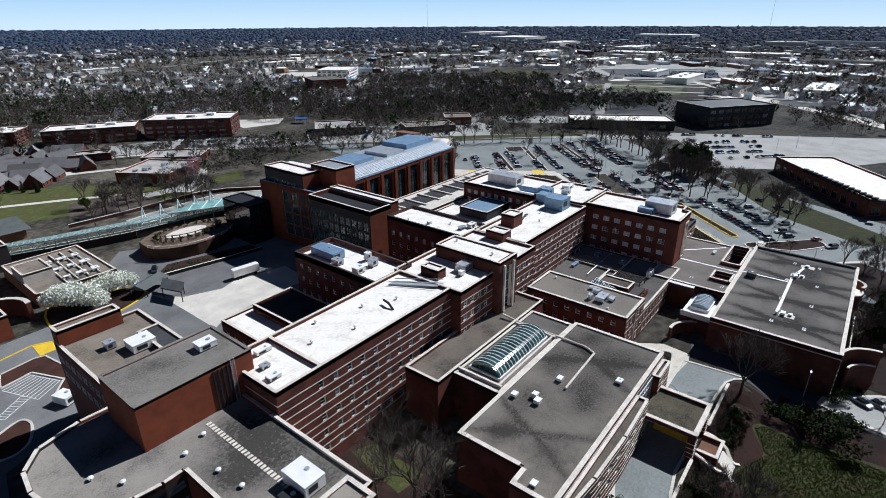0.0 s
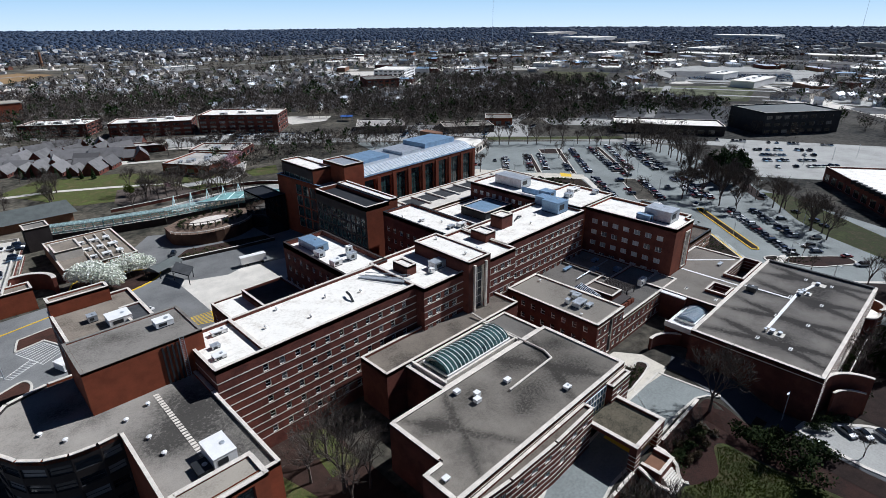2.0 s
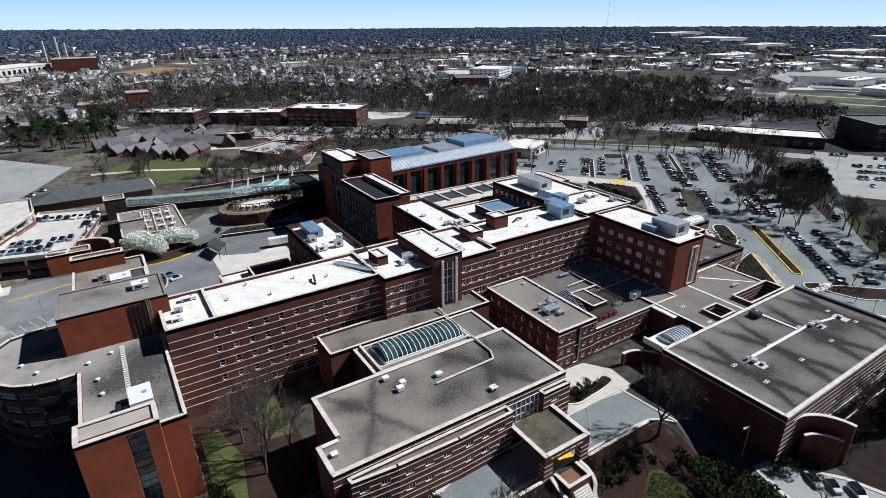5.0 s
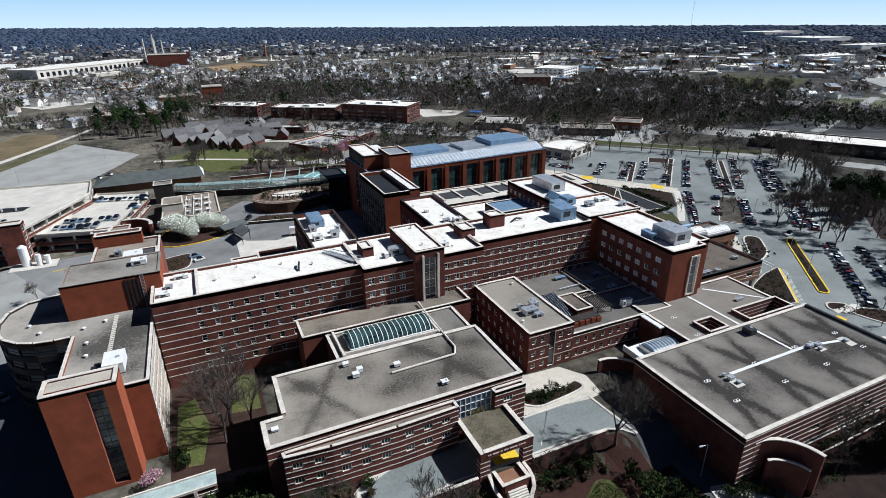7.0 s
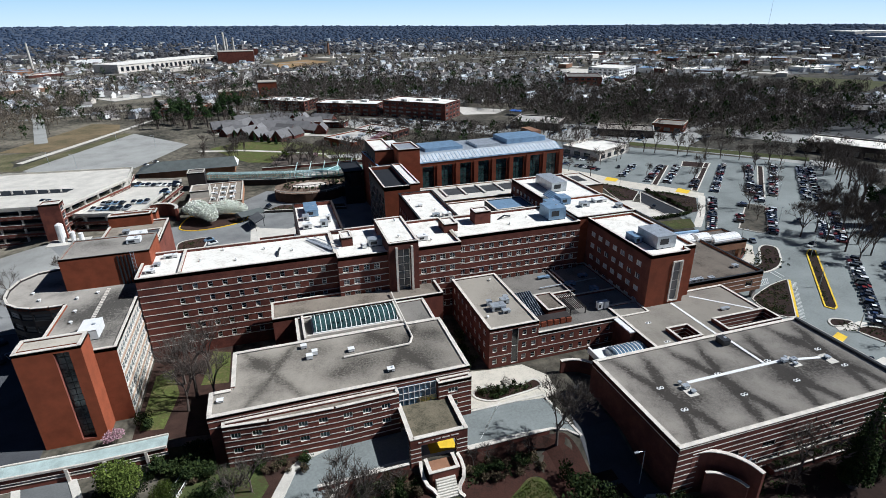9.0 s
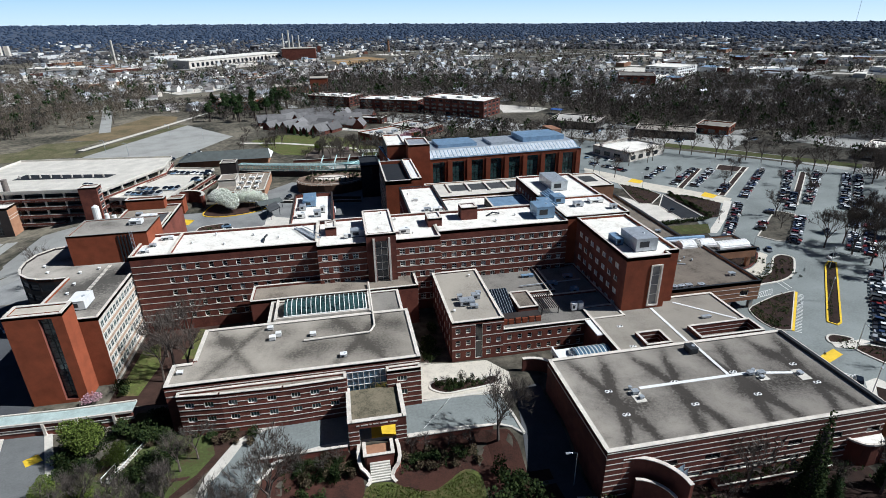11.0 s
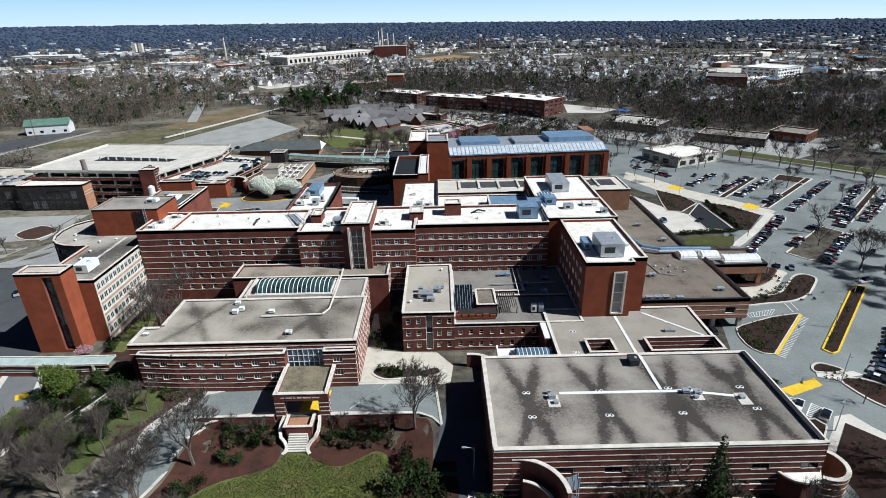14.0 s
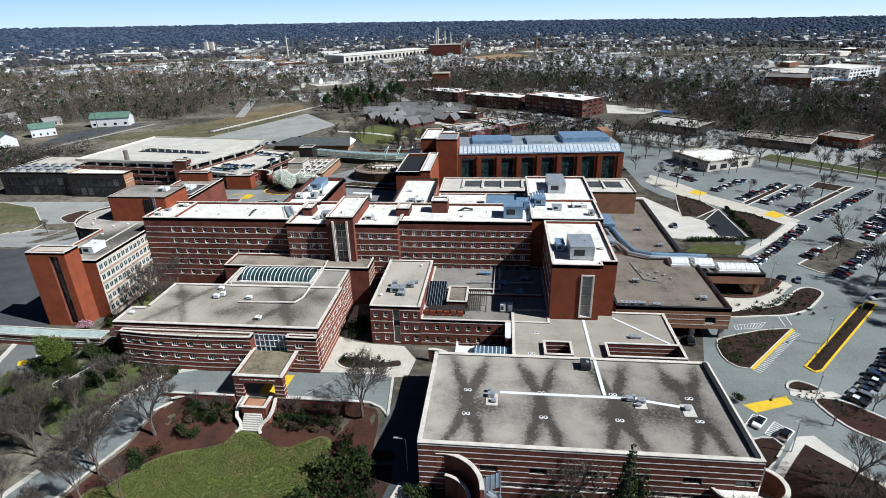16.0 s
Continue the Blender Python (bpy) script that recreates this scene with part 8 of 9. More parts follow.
for y in (-9.7, -10.9):
    for k in range(6):
        s = Mesh(PALE_BLUE)
        x0, x1 = 164.8 + k, 165.75 + k
        z0, z1 = -1.6 + 0.55 * k, -1.6 + 0.55 * (k + 0.95)
        s.face([(x0, y, z0), (x1, y, z1), (x1, y, z1 + 2.6), (x0, y, z0 + 2.6)], PALE_BLUE)
        s.face([(x0, y + 0.06, z0), (x0, y + 0.06, z0 + 2.6), (x1, y + 0.06, z1 + 2.6), (x1, y + 0.06, z1)], PALE_BLUE)
        s.tube((x0, y, -4.2 if k in (0, 3) else z0), (x0, y, z0 + 2.7), 0.06, 0.06, PALE_BLUE, 5)
        put("side_panel", s, stair)
    s = Mesh(PALE_BLUE)
    s.tube((170.75, y, -4.2), (170.75, y, 4.3), 0.07, 0.07, PALE_BLUE, 5)
    put("post", s, stair)
s = Mesh(PALE_BLUE)
for k in range(18):
    s.box(164.8 + k / 3, 165.14 + k / 3, -10.88, -9.72, -1.5 + k * 0.18, -1.44 + k * 0.18, PALE_BLUE)
put("treads", s, stair)
for i in range(13):
    t = tagged(new("shrub", SHRUBS[i % 3]), "clipped round shrub along the hall", "shrub", "garden shrubs")
    t.matrix_basis = pose(181 + i * 1.9, -9.7, -2.3, 0, 0, i * 50) @ Matrix.Scale(0.62, 4)
for i in range(17):
    shrub(247 + i * 1.52, 123.4 + i * 0.1, 0.85, "clipped hedge shrub beside the lawn")
for i in range(22):
    shrub(274.6 + tr_rng.uniform(0, 2.4), 128 + i * 1.7, tr_rng.uniform(0.6, 1.0))
for i in range(20):
    shrub(126 + tr_rng.uniform(0, 16), 30.5 + tr_rng.uniform(-2, 2), tr_rng.uniform(0.4, 0.7))
for i in range(54):
    shrub(tr_rng.uniform(42, 66), tr_rng.uniform(8, 34), tr_rng.uniform(0.7, 1.9), "loose green shrub in the garden")
for x, y, s in ((126.5, 46, 2.0), (128.5, 50, 1.6), (129, 44, 1.5), (126, 42, 1.3), (130.5, 56, 1.7), (46, 46.5, 1.5), (48, 44.5, 1.2), (135, 2, 1.9), (136.5, -2, 2.0), (134, -5, 2.2), (138, -6, 1.8), (140, 0, 1.4), (133.5, -10, 2), (94, 4, 1.2), (97, 3, 1.2), (91, -3, 1.3), (88, -5, 1.6), (90, -7, 1.4), (118, 9, 1.0), (123, 9, 1.1), (128, 8.6, 1.0), (158, -12, 1.1), (160, -14, 1.2), (155.4, -9.2, 1.3), (153.6, -11.2, 1.3), (151.8, -9.4, 1.1), (228.4, 21.4, 1.0), (131.6, -14.4, 2.2), (141.2, -4, 1.9), (142, -10, 2.1), (138.6, -12, 2.3), (143.4, -14, 1.6)):
    shrub(x, y, s)
for i in range(26):
    shrub(244 + tr_rng.uniform(0, 24), 64 + tr_rng.uniform(0, 18), 0.4, "low shrub in the entrance bed")


# low planting in the beds
cover = Mesh(SHRUB)
for poly, count, size in (([(236, 36), (254, 55.4), (247, 54), (236, 50), (232, 46), (232, 38)], 170, 0.42), ([(244, 64.6), (258, 64), (269, 70.4), (276, 79), (270, 81), (262, 72), (252, 67.4)], 110, 0.42), ([(246, 76), (262, 79), (265, 84), (258, 88), (248, 83)], 60, 0.4), ([(252.4, 36), (288, 73), (285.6, 72), (252, 37.6)], 60, 0.35), ([(243, 24), (246, 28.6), (257, 18.6), (255, 13.6)], 60, 0.35), ([(126, 30), (134, 28.4), (142.6, 30), (141.6, 31.8), (133.6, 30.8), (128.6, 32.8)], 70, 0.4), ([(90, 6), (104, 8), (104, 12), (88, 11)], 90, 0.4), ([(114, 6), (132, 7), (132, 12), (113, 12)], 120, 0.4), ([(259.8, 185), (255.5, 162), (259.7, 153), (271, 164.6), (268, 176)], 90, 0.5), ([(276, 163), (285, 158), (292, 145), (280, 130), (275, 130)], 150, 0.5), ([(75, 198), (114, 191), (114, 197), (86, 204)], 90, 0.5), ([(41, 158), (46, 156), (50, 160), (50, 168), (42, 166)], 30, 0.5), ([(166, -17), (221, -17), (221, -9.6), (166, -9.6)], 90, 0.5), ([(229, -7), (238, -8), (243, -1.5), (237.4, 5)], 30, 0.4)):
    for k in range(count):
        a_, b_, c_ = (Vector(poly[i % len(poly)]) for i in (0, 1 + k % (len(poly) - 2), 2 + k % (len(poly) - 2)))
        u_, v_ = tr_rng.random(), tr_rng.random()
        if u_ + v_ > 1:
            u_, v_ = 1 - u_, 1 - v_
        p_ = a_ + (b_ - a_) * u_ + (c_ - a_) * v_
        z_ = ground_z(p_.x, p_.y) + 0.1
        mm = (SHRUB, BROWN_SHRUB, SHRUB)[k % 3]
        for j in range(9):
            o_ = Vector((tr_rng.gauss(0, size * 0.6), tr_rng.gauss(0, size * 0.6), tr_rng.uniform(0.1, size * 1.5)))
            w_ = Vector((tr_rng.uniform(-1, 1), tr_rng.uniform(-1, 1), tr_rng.uniform(-0.6, 0.6))).normalized() * size * 0.45
            h_ = w_.orthogonal().normalized() * size * 0.4
            q_ = Vector((p_.x, p_.y, z_)) + o_
            cover.face([q_ - w_, q_ + h_, q_ + w_, q_ - h_], mm)
tagged(put("ground_cover", cover), "low dark planting scattered over the mulch beds", "planting", kind="stuff")


# ---- street lamps and poles ----
def lamp(x, y, h=8.5, turn=0.0):
    z = ground_z(x, y)
    t = thing("street_lamp", "pale steel street lamp with one arm", "street lamp", "street lamps", at=(x, y, z))
    t.rotation_euler.z = radians(turn)
    s = Mesh(METAL)
    s.tube((0, 0, 0), (0, 0, h), 0.13, 0.08, METAL, 6)
    put("pole", s, t)
    s = Mesh(METAL)
    s.tube((0, 0, h), (-1.8, 0, h + 0.3), 0.07, 0.06, METAL, 5)
    put("arm", s, t)
    s = Mesh(METAL)
    s.box(-2.6, -1.6, -0.2, 0.2, h + 0.2, h + 0.42, METAL)
    put("head", s, t)


for x, y, a in ((150.4, -3, 0), (233, 5, 40), (246, 22, 60), (262, 48, 45), (283, 69, 45), (262, 84, 90), (300, 100, 45), (330, 128, 45), (318, 190, 45), (350, 188, 45), (268, 176, 20), (252, 196, 0), (300, 30, 45), (330, 60, 45), (420, 60, 0), (450, 50, 0), (430, 100, 0), (-40, 330, 0), (-30, 400, 0), (0, 380, 0), (-60, 345, 0), (14, 150, 0), (470, 40, 0), (495, 20, 0)):
    lamp(x, y, 9, a)


# ---- offices, houses and town beyond ----
def office(name, label, a, b, depth, h, m=BRICK_RED, top=ROOF_WHITE, storeys=3, group="office buildings", pitch=8.0):
    """A long building whose front runs from a to b, windows on all storeys, depth to the left of that line."""
    a, b = Vector(a), Vector(b)
    d = (b - a).normalized()
    n = Vector((-d.y, d.x)) * depth
    poly = [tuple(a), tuple(b), tuple(b + n), tuple(a + n)]
    lens = [(b - a).length, depth, (b - a).length, depth]
    sh_ = h / storeys
    return poly_block(name, label, poly, 0, h, top, 0.8, m, {k: dict(holes=rows(lens[k], 1.5, pitch, pitch * 0.62, [sh_ * i + 1.0 for i in range(storeys)], sh_ * 0.5), across=3, up=1, frame_m=FRAME_DARK) for k in range(2)}, group=group)


for a, b, dp, h, st_ in (((192, 457), (241, 411), 33, 14.5, 4), ((131, 490), (186, 458), 27, 11, 3), ((78, 545), (121, 514), 28, 9.5, 3)):
    o = office("brick_office", "long brown brick office with white flat roof", a, b, dp, h, BRICK, ROOF_WHITE, st_)
    a_, b_ = Vector(a), Vector(b)
    d_ = (b_ - a_).normalized()
    n_ = Vector((-d_.y, d_.x))
    for k in range(3):
        c_ = a_ + d_ * (b_ - a_).length * (0.3 + 0.2 * k) + n_ * dp * (0.25 + 0.22 * k)
        unit(c_.x, c_.y, h, 7, 5, 1.8, WHITE, "large white roof unit on the office roof", math.degrees(math.atan2(d_.y, d_.x)))
office("black_office", "wide black glass office block with deep overhanging roof", (507, 111), (564, 71), 43, 17, BLACK, SLATE, 3)
office("long_low_office", "long low dark office with pale clerestory roof", (437, 204), (482, 131), 30, 7, DARKWALL, ROOF_WHITE, 1)
office("flat_white_hall", "low dark hall with broad white flat roof", (388, 42), (318, -8), 34, 8, BRICK, ROOF_WHITE, 1)
teeth = thing("roof_monitors", "row of dark roof monitors on the white hall", "skylight")
for i in range(15):
    p_ = Vector((359.2, 23.1)).lerp(Vector((315.4, -12.1)), i / 14)
    s = Mesh(BLACK)
    s.box(p_.x - 1.1, p_.x + 1.1, p_.y - 1.4, p_.y + 1.4, 8.0, 10.0, BLACK)
    put("monitor", s, teeth)
office("bank_building", "small flat bank building with white roof", (277, 257), (289.5, 230), 37, 5.5, STONE, ROOF_WHITE, 1)
office("lot_shop", "low shop with cluttered dark roof", (334, 303), (369, 278), 24, 5, DARKWALL, ROOF_CREAM, 1)
office("red_shop", "small red brick shop with pale roof", (386, 303), (402, 285), 24, 6, BRICK_RED, ROOF_CREAM, 1)
office("blue_shop", "low shop with blue awning and flat roof", (282, 356), (314, 330), 36, 5.5, DARKWALL, ROOF_PALE, 1)
aw = thing("blue_awning", "bright blue gabled awning by the shop", "awning")
s = Mesh(material("blue_canvas", (0.05, 0.13, 0.4), 0.7))
s.prism([(308, 416), (316, 408), (322, 416), (314, 424)], 4.2, 4.5, bpy.data.materials["blue_canvas"])
put("roof", s, aw)
for x, y in ((308.6, 416), (316, 408.8), (321.4, 416), (314, 423.4)):
    s = Mesh(METAL)
    s.tube((x, y, 0), (x, y, 4.2), 0.15, 0.15, METAL, 6)
    put("post", s, aw)
office("brick_hall", "low brick hall beside the park", (122, 342), (140, 314), 34, 6, BRICK_RED, ROOF_PALE, 1)
office("brick_hall", "low brick hall with flat cluttered roof", (150, 372), (176, 345), 24, 5, BRICK, ROOF_PALE, 1)
for x, y, w, d, h in ((138, 336, 5, 3.4, 1.6), (146, 330, 3.2, 2.4, 1.3), (150, 338, 4.4, 3, 1.7), (132, 338, 2.4, 2, 1.2), (158, 330, 3, 2.2, 1.4)):
    unit(x, y, 6.05, w, d, h, METAL, "grey roof unit on the brick hall", 32)
for x, y, w, d, h in ((168, 366, 5, 3.4, 1.6), (178, 360, 3.2, 2.4, 1.3), (184, 366, 4.4, 3, 1.7)):
    unit(x, y, 5.05, w, d, h, METAL, "grey roof unit on the low hall", 45)
office("brick_clinic", "brick building with pale roof", (-24, 536), (20, 522), 30, 8, BRICK_RED, ROOF_CREAM, 2)
office("village_hall", "flat pale roofed hall among the cottages", (84, 432), (118, 416), 16, 4.6, BRICK_TAN, ROOF_WHITE, 1)
office("village_hall", "low flat roofed wing among the cottages", (122, 420), (146, 408), 14, 4.2, BRICK, ROOF_PALE, 1)
office("white_office", "white glazed office with blue windows", (575, 708), (603, 666), 70, 13, WHITE, ROOF_WHITE, 3)
office("brown_office", "brown brick office among bare trees", (468, 586), (508, 566), 50, 14, BRICK, ROOF_GREY, 3)
office("flat_black_office", "low dark office in the woods", (573, 300), (628, 262), 44, 7, DARKWALL, ROOF_GREY, 1)
for i, (x, y, w, d_, h) in enumerate(((-352, 1044, 76, 40, 8), (-895, 1440, 150, 60, 10), (878, 235, 90, 30, 8), (940, 300, 60, 26, 8), (780, 150, 46, 26, 7), (830, 60, 90, 30, 8), (2100, 1250, 180, 160, 12), (2050, 270, 30, 110, 14), (2230, 120, 60, 220, 12), (1300, 700, 120, 50, 9), (1400, 500, 60, 120, 9), (1150, 480, 80, 40, 8), (1240, 250, 60, 130, 9), (1500, 250, 50, 140, 9), (1650, 600, 120, 60, 9), (1800, 900, 160, 60, 10), (1100, 700, 80, 36, 8), (960, 640, 70, 30, 7), (760, 690, 60, 30, 7), (-400, 1100, 90, 40, 8), (-560, 1000, 70, 40, 8), (2600, 800, 120, 240, 12), (2500, 1700, 260, 120, 12), (420, 1120, 60, 26, 7), (160, 880, 60, 24, 6), (700, 980, 70, 30, 8), (1180, 130, 40, 90, 8), (1020, 90, 40, 70, 8), (1350, 60, 40, 110, 8))):
    t = thing("warehouse", "wide low warehouse with pale flat roof", "warehouse", "distant warehouses")
    s = Mesh(BRICK_TAN if i % 3 else WHITE)
    gz = ground_z(x, y)
    h += gz
    s.box(x - w / 2, x + w / 2, y - d_ / 2, y + d_ / 2, gz - 2, h, WHITE if i % 3 != 1 else STONE)
    put("wall", s, t)
    s = Mesh(ROOF_WHITE)
    s.box(x - w / 2 - 0.4, x + w / 2 + 0.4, y - d_ / 2 - 0.4, y + d_ / 2 + 0.4, h, h + 0.6, ROOF_WHITE if i % 4 else ROOF_GREY)
    put("roof", s, t)
    for k in range(3):
        s = Mesh(METAL)
        cx, cy = x + w * (k - 1) * 0.27, y
        s.box(cx - 2, cx + 2, cy - 2, cy + 2, h + 0.6, h + 2.2, METAL)
        put("roof_unit", s, t)


mill = thing("mill", "long pale mill with a flat white roof and many bays", "mill")
a_, b_ = Vector((-164, 1082)), Vector((-6, 1296))
d_ = (b_ - a_).normalized()
n_ = Vector((-d_.y, d_.x))
s = Mesh(STONE)
s.prism([a_, b_, b_ + n_ * 60, a_ + n_ * 60], 0, 14, STONE)
put("wall", s, mill)
s = Mesh(ROOF_WHITE)
s.prism([a_ - n_, b_ - n_, b_ + n_ * 61, a_ + n_ * 61], 14, 15, ROOF_WHITE)
put("roof", s, mill)
for k in range(22):
    p_ = a_ + d_ * (6 + k * 11.8)
    s = Mesh(GLASS)
    s.prism([p_ - n_ * 0.3, p_ + d_ * 6 - n_ * 0.3, p_ + d_ * 6, p_], 3, 10, GLASS)
    put("window", s, mill)
for x, y, w, d, h, m_, lab in ((34, 1268, 74, 46, 24, BRICK, "tall brown brick mill block"), (88, 660, 22, 22, 17, BRICK_RED, "red brick tower block by the offices"), (52, 664, 44, 30, 8, BRICK_TAN, "low brick hall with a pale flat roof")):
    t = thing("brick_block", lab, "building", "distant buildings")
    s = Mesh(m_)
    s.box(x - w / 2, x + w / 2, y - d / 2, y + d / 2, 0, h, m_)
    put("wall", s, t)
    s = Mesh(ROOF_CREAM)
    s.box(x - w / 2 - 0.4, x + w / 2 + 0.4, y - d / 2 - 0.4, y + d / 2 + 0.4, h, h + 0.8, ROOF_CREAM)
    put("roof", s, t)


def house_meshes(w, d, h, rise, HOUSE=HOUSE):
    wl, rf = Mesh(HOUSE), Mesh(SHINGLE)
    wl.box(-w / 2, w / 2, -d / 2, d / 2, 0, h, HOUSE)
    for x in (-w / 2, w / 2):
        wl.face([(x, -d / 2, h), (x, d / 2, h), (x, 0, h + rise)], HOUSE)
    o, e = 0.5, 0.35
    k = rise / (d / 2)
    for sgn in (-1, 1):
        a = [(-w / 2 - o, sgn * (d / 2 + e), h - e * k), (w / 2 + o, sgn * (d / 2 + e), h - e * k), (w / 2 + o, 0, h + rise), (-w / 2 - o, 0, h + rise)]
        rf.face(a, SHINGLE)
        rf.face([(x, y, z + 0.2) for x, y, z in a], SHINGLE)
    for x in np.linspace(-w / 2 + 1.2, w / 2 - 1.2, 4):
        for y in (-d / 2 - 0.04, d / 2 + 0.04):
            wl.box(float(x) - 0.5, float(x) + 0.5, min(y, y * 0.99), max(y, y * 0.99), 1.0, 2.3, GLASS)
    return wl.data("wall"), rf.data("roof")


HOUSES = [house_meshes(11, 8, 3.2, 2.6), house_meshes(13, 9, 5.4, 3.0), house_meshes(9, 8, 5.2, 3.4), house_meshes(15, 9, 3.2, 2.8)]
COTTAGE = len(HOUSES)
HOUSES += [house_meshes(15, 9.0, 3.0, 5.0, BRICK), house_meshes(20, 11, 3.0, 4.6, BRICK)]
COTTAGE_ROOF = material("pale_grey_shingle", (0.24, 0.23, 0.225), 0.95, spread=0.25, scale=0.3, fine=3, vary=0.3)
for _, roof_data in HOUSES[COTTAGE:]:
    roof_data.materials[0] = COTTAGE_ROOF
hr = random.Random(33)


def house(x, y, k, turn, label="small gabled house with pale siding", sc=1.0, group="distant houses"):
    t = thing("house", label, "house", group)
    t.matrix_basis = pose(x, y, ground_z(x, y) - 0.1, 0, 0, turn) @ Matrix.Diagonal((*sc, 1) if isinstance(sc, tuple) else (sc, sc, sc, 1))
    put("wall", None, t, data=HOUSES[k][0])
    put("roof", None, t, data=HOUSES[k][1])


green_roof = HOUSES[1][1].copy()
green_roof.materials[0] = material("green_metal_roof", (0.12, 0.2, 0.15), 0.6)
HOUSES.append((HOUSES[1][0], green_roof))
white_wall = HOUSES[1][0].copy()
white_wall.materials[0] = WHITE
HOUSES.append((white_wall, green_roof))
for x, y, k, turn, sc, lab in ((-197, 390, 7, 17, (2.5, 1.7, 1.45), "large white hall with grey green roof by the car park"), (-229, 343, 7, 45, (1.4, 1.3, 1.3), "pale house with green metal roof"), (-232, 306, 7, -33, (1.6, 1.4, 1.3), "white gabled house by the road"), (-400, 505, 3, -20, (2, 2, 1.4), "low brick house with brown roof"), (-262, 392, 0, 57, (1.3, 1.3, 1.3), "pale house among trees"), (-252, 300, 2, -33, (1.2, 1.2, 1.2), "pale house among trees")):
    house(x, y, k, turn, lab, sc, "western houses")
lw = thing("lot_wall", "long pale retaining wall beside the west lot", "wall")
s = Mesh(CONCRETE)
s.prism([(-197.9, 288.6), (-183.7, 319.1), (-184.3, 319.4), (-198.5, 288.9)], -8, -1.6, CONCRETE)
put("wall", s, lw)
for up, a, b in ((0.05, (40, 420), (150, 372)), (0.06, (60, 455), (176, 400)), (0.07, (70, 405), (100, 470)), (0.08, (110, 388), (140, 440))):
    a, b = Vector(a), Vector(b)
    n = Vector((-(b - a).y, (b - a).x)).normalized() * 2.5
    drape("village_lane", "pale lane between the cottages", [a - n, b - n, b + n, a + n], CONCRETE, up)
# cottages with steep grey roofs beyond the park, in rows along the lane
along, back = Vector((0.786, -0.618)), Vector((0.618, 0.786))
for row, (start, count) in enumerate((((50, 409), 6), ((44, 432), 8), ((56, 448), 9), ((60, 470), 8), ((92, 480), 6))):
    for k in range(count):
        p = Vector(start) + along * (k * 10.8 + hr.uniform(-1, 1)) + back * hr.uniform(-2.5, 2.5)
        cross = row and hr.random() < 0.5
        house(p.x, p.y, COTTAGE + (1 if cross else 0), 51.8 + (90 if cross else 0) + (hr.choice((-38, -20, 0, 0, 25)) if row else hr.uniform(-4, 4)), "brick cottage with steep pale grey gabled roof", hr.uniform(0.75, 1.15), "village cottages")


def clear(x, y):
    """True where no lot, field, road or named building lies."""
    if x > -150 and x < 300 and 100 < y < 330 and x - 300 < 0:
        return False
    for x0, x1, y0, y1 in ((30, 190, 330, 500), (190, 330, 340, 500), (-100, 60, 290, 460), (660, 930, 170, 330), (680, 930, 390, 590), (540, 700, 640, 860), (270, 420, 100, 330), (380, 560, -60, 250), (90, 240, 1040, 1300), (870, 1120, 190, 430), (-150, -30, 380, 520), (490, 720, 40, 200), (-260, 60, 1005, 1080), (-110, -20, 560, 700), (-255, -100, 280, 408)):
        if x0 < x < x1 and y0 < y < y1:
            return False
    d = (x - 592) * 0.61 - (y + 12) * 0.79
    if abs(d) < 16 and x > 560:
        return False
    return True


def far_spot(r, lo, hi, az0=-52, az1=96):
    """A spot in the wide sector before the camera, thinning with distance as a low eye sees it."""
    e = r.uniform(lo, hi)
    dist = 92 / math.tan(radians(e))
    a = radians(r.uniform(az0, az1))
    return 85 + dist * math.sin(a), -30 + dist * math.cos(a), dist


made = 0
extra = Mesh(WHITE)
while made < 3300:
    x, y, dist = far_spot(hr, 2.0, 9.0)
    dense = noise.noise(Vector((x * 0.003, y * 0.003, 4.0)))
    if not clear(x, y) or dense < -0.2 or y < -40:
        continue
    made += 1
    k = hr.randrange(4)
    m = pose(x, y, ground_z(x, y) - 0.1, 0, 0, hr.choice((20, 110, 65, 155)) + hr.uniform(-10, 10)) @ Matrix.Scale(hr.uniform(0.7, 1.05), 4)
    if made <= 80:
        t = thing("house", "small gabled house among bare trees", "house", "distant houses")
        t.matrix_basis = m
        put("wall", None, t, data=HOUSES[k][0])
        put("roof", None, t, data=HOUSES[k][1])
        continue
    for src, mat in ((HOUSES[k][0], (WHITE, STONE, WHITE, WHITE)[hr.randrange(4)]), (HOUSES[k][1], SHINGLE if hr.random() < 0.7 else METAL)):
        base = len(extra.v)
        extra.v.extend(tuple(m @ v.co) for v in src.vertices)
        for p in src.polygons:
            if src.materials[p.material_index] == GLASS and dist > 420:
                continue
            extra.f.append(tuple(base + i for i in p.vertices))
            extra.i.append(extra.mat(mat))
tagged(put("far_houses", extra), "many far pale houses among the trees", "houses", kind="stuff")

shops = Mesh(WHITE)
for i in range(260):
    x, y, dist = far_spot(hr, 2.2, 6.5, 30, 96) if i < 190 else far_spot(hr, 2.6, 6.0, -50, 5)
    if not clear(x, y):
        continue
    w, d, h = hr.uniform(16, 60), hr.uniform(12, 30), hr.uniform(4, 8)
    c, n = math.cos(0.7), math.sin(0.7)
    poly = [(x + c * a - n * b, y + n * a + c * b) for a, b in ((-w / 2, -d / 2), (w / 2, -d / 2), (w / 2, d / 2), (-w / 2, d / 2))]
    shops.prism(poly, -1, h, (WHITE, BRICK_TAN, BRICK, STONE)[i % 4], (ROOF_WHITE, METAL, ROOF_WHITE, ROOF_GREY, METAL_BLUE)[i % 5])
tagged(put("far_shops", shops), "many far flat roofed shops and sheds", "buildings", kind="stuff")

streets = Mesh(ASPHALT)
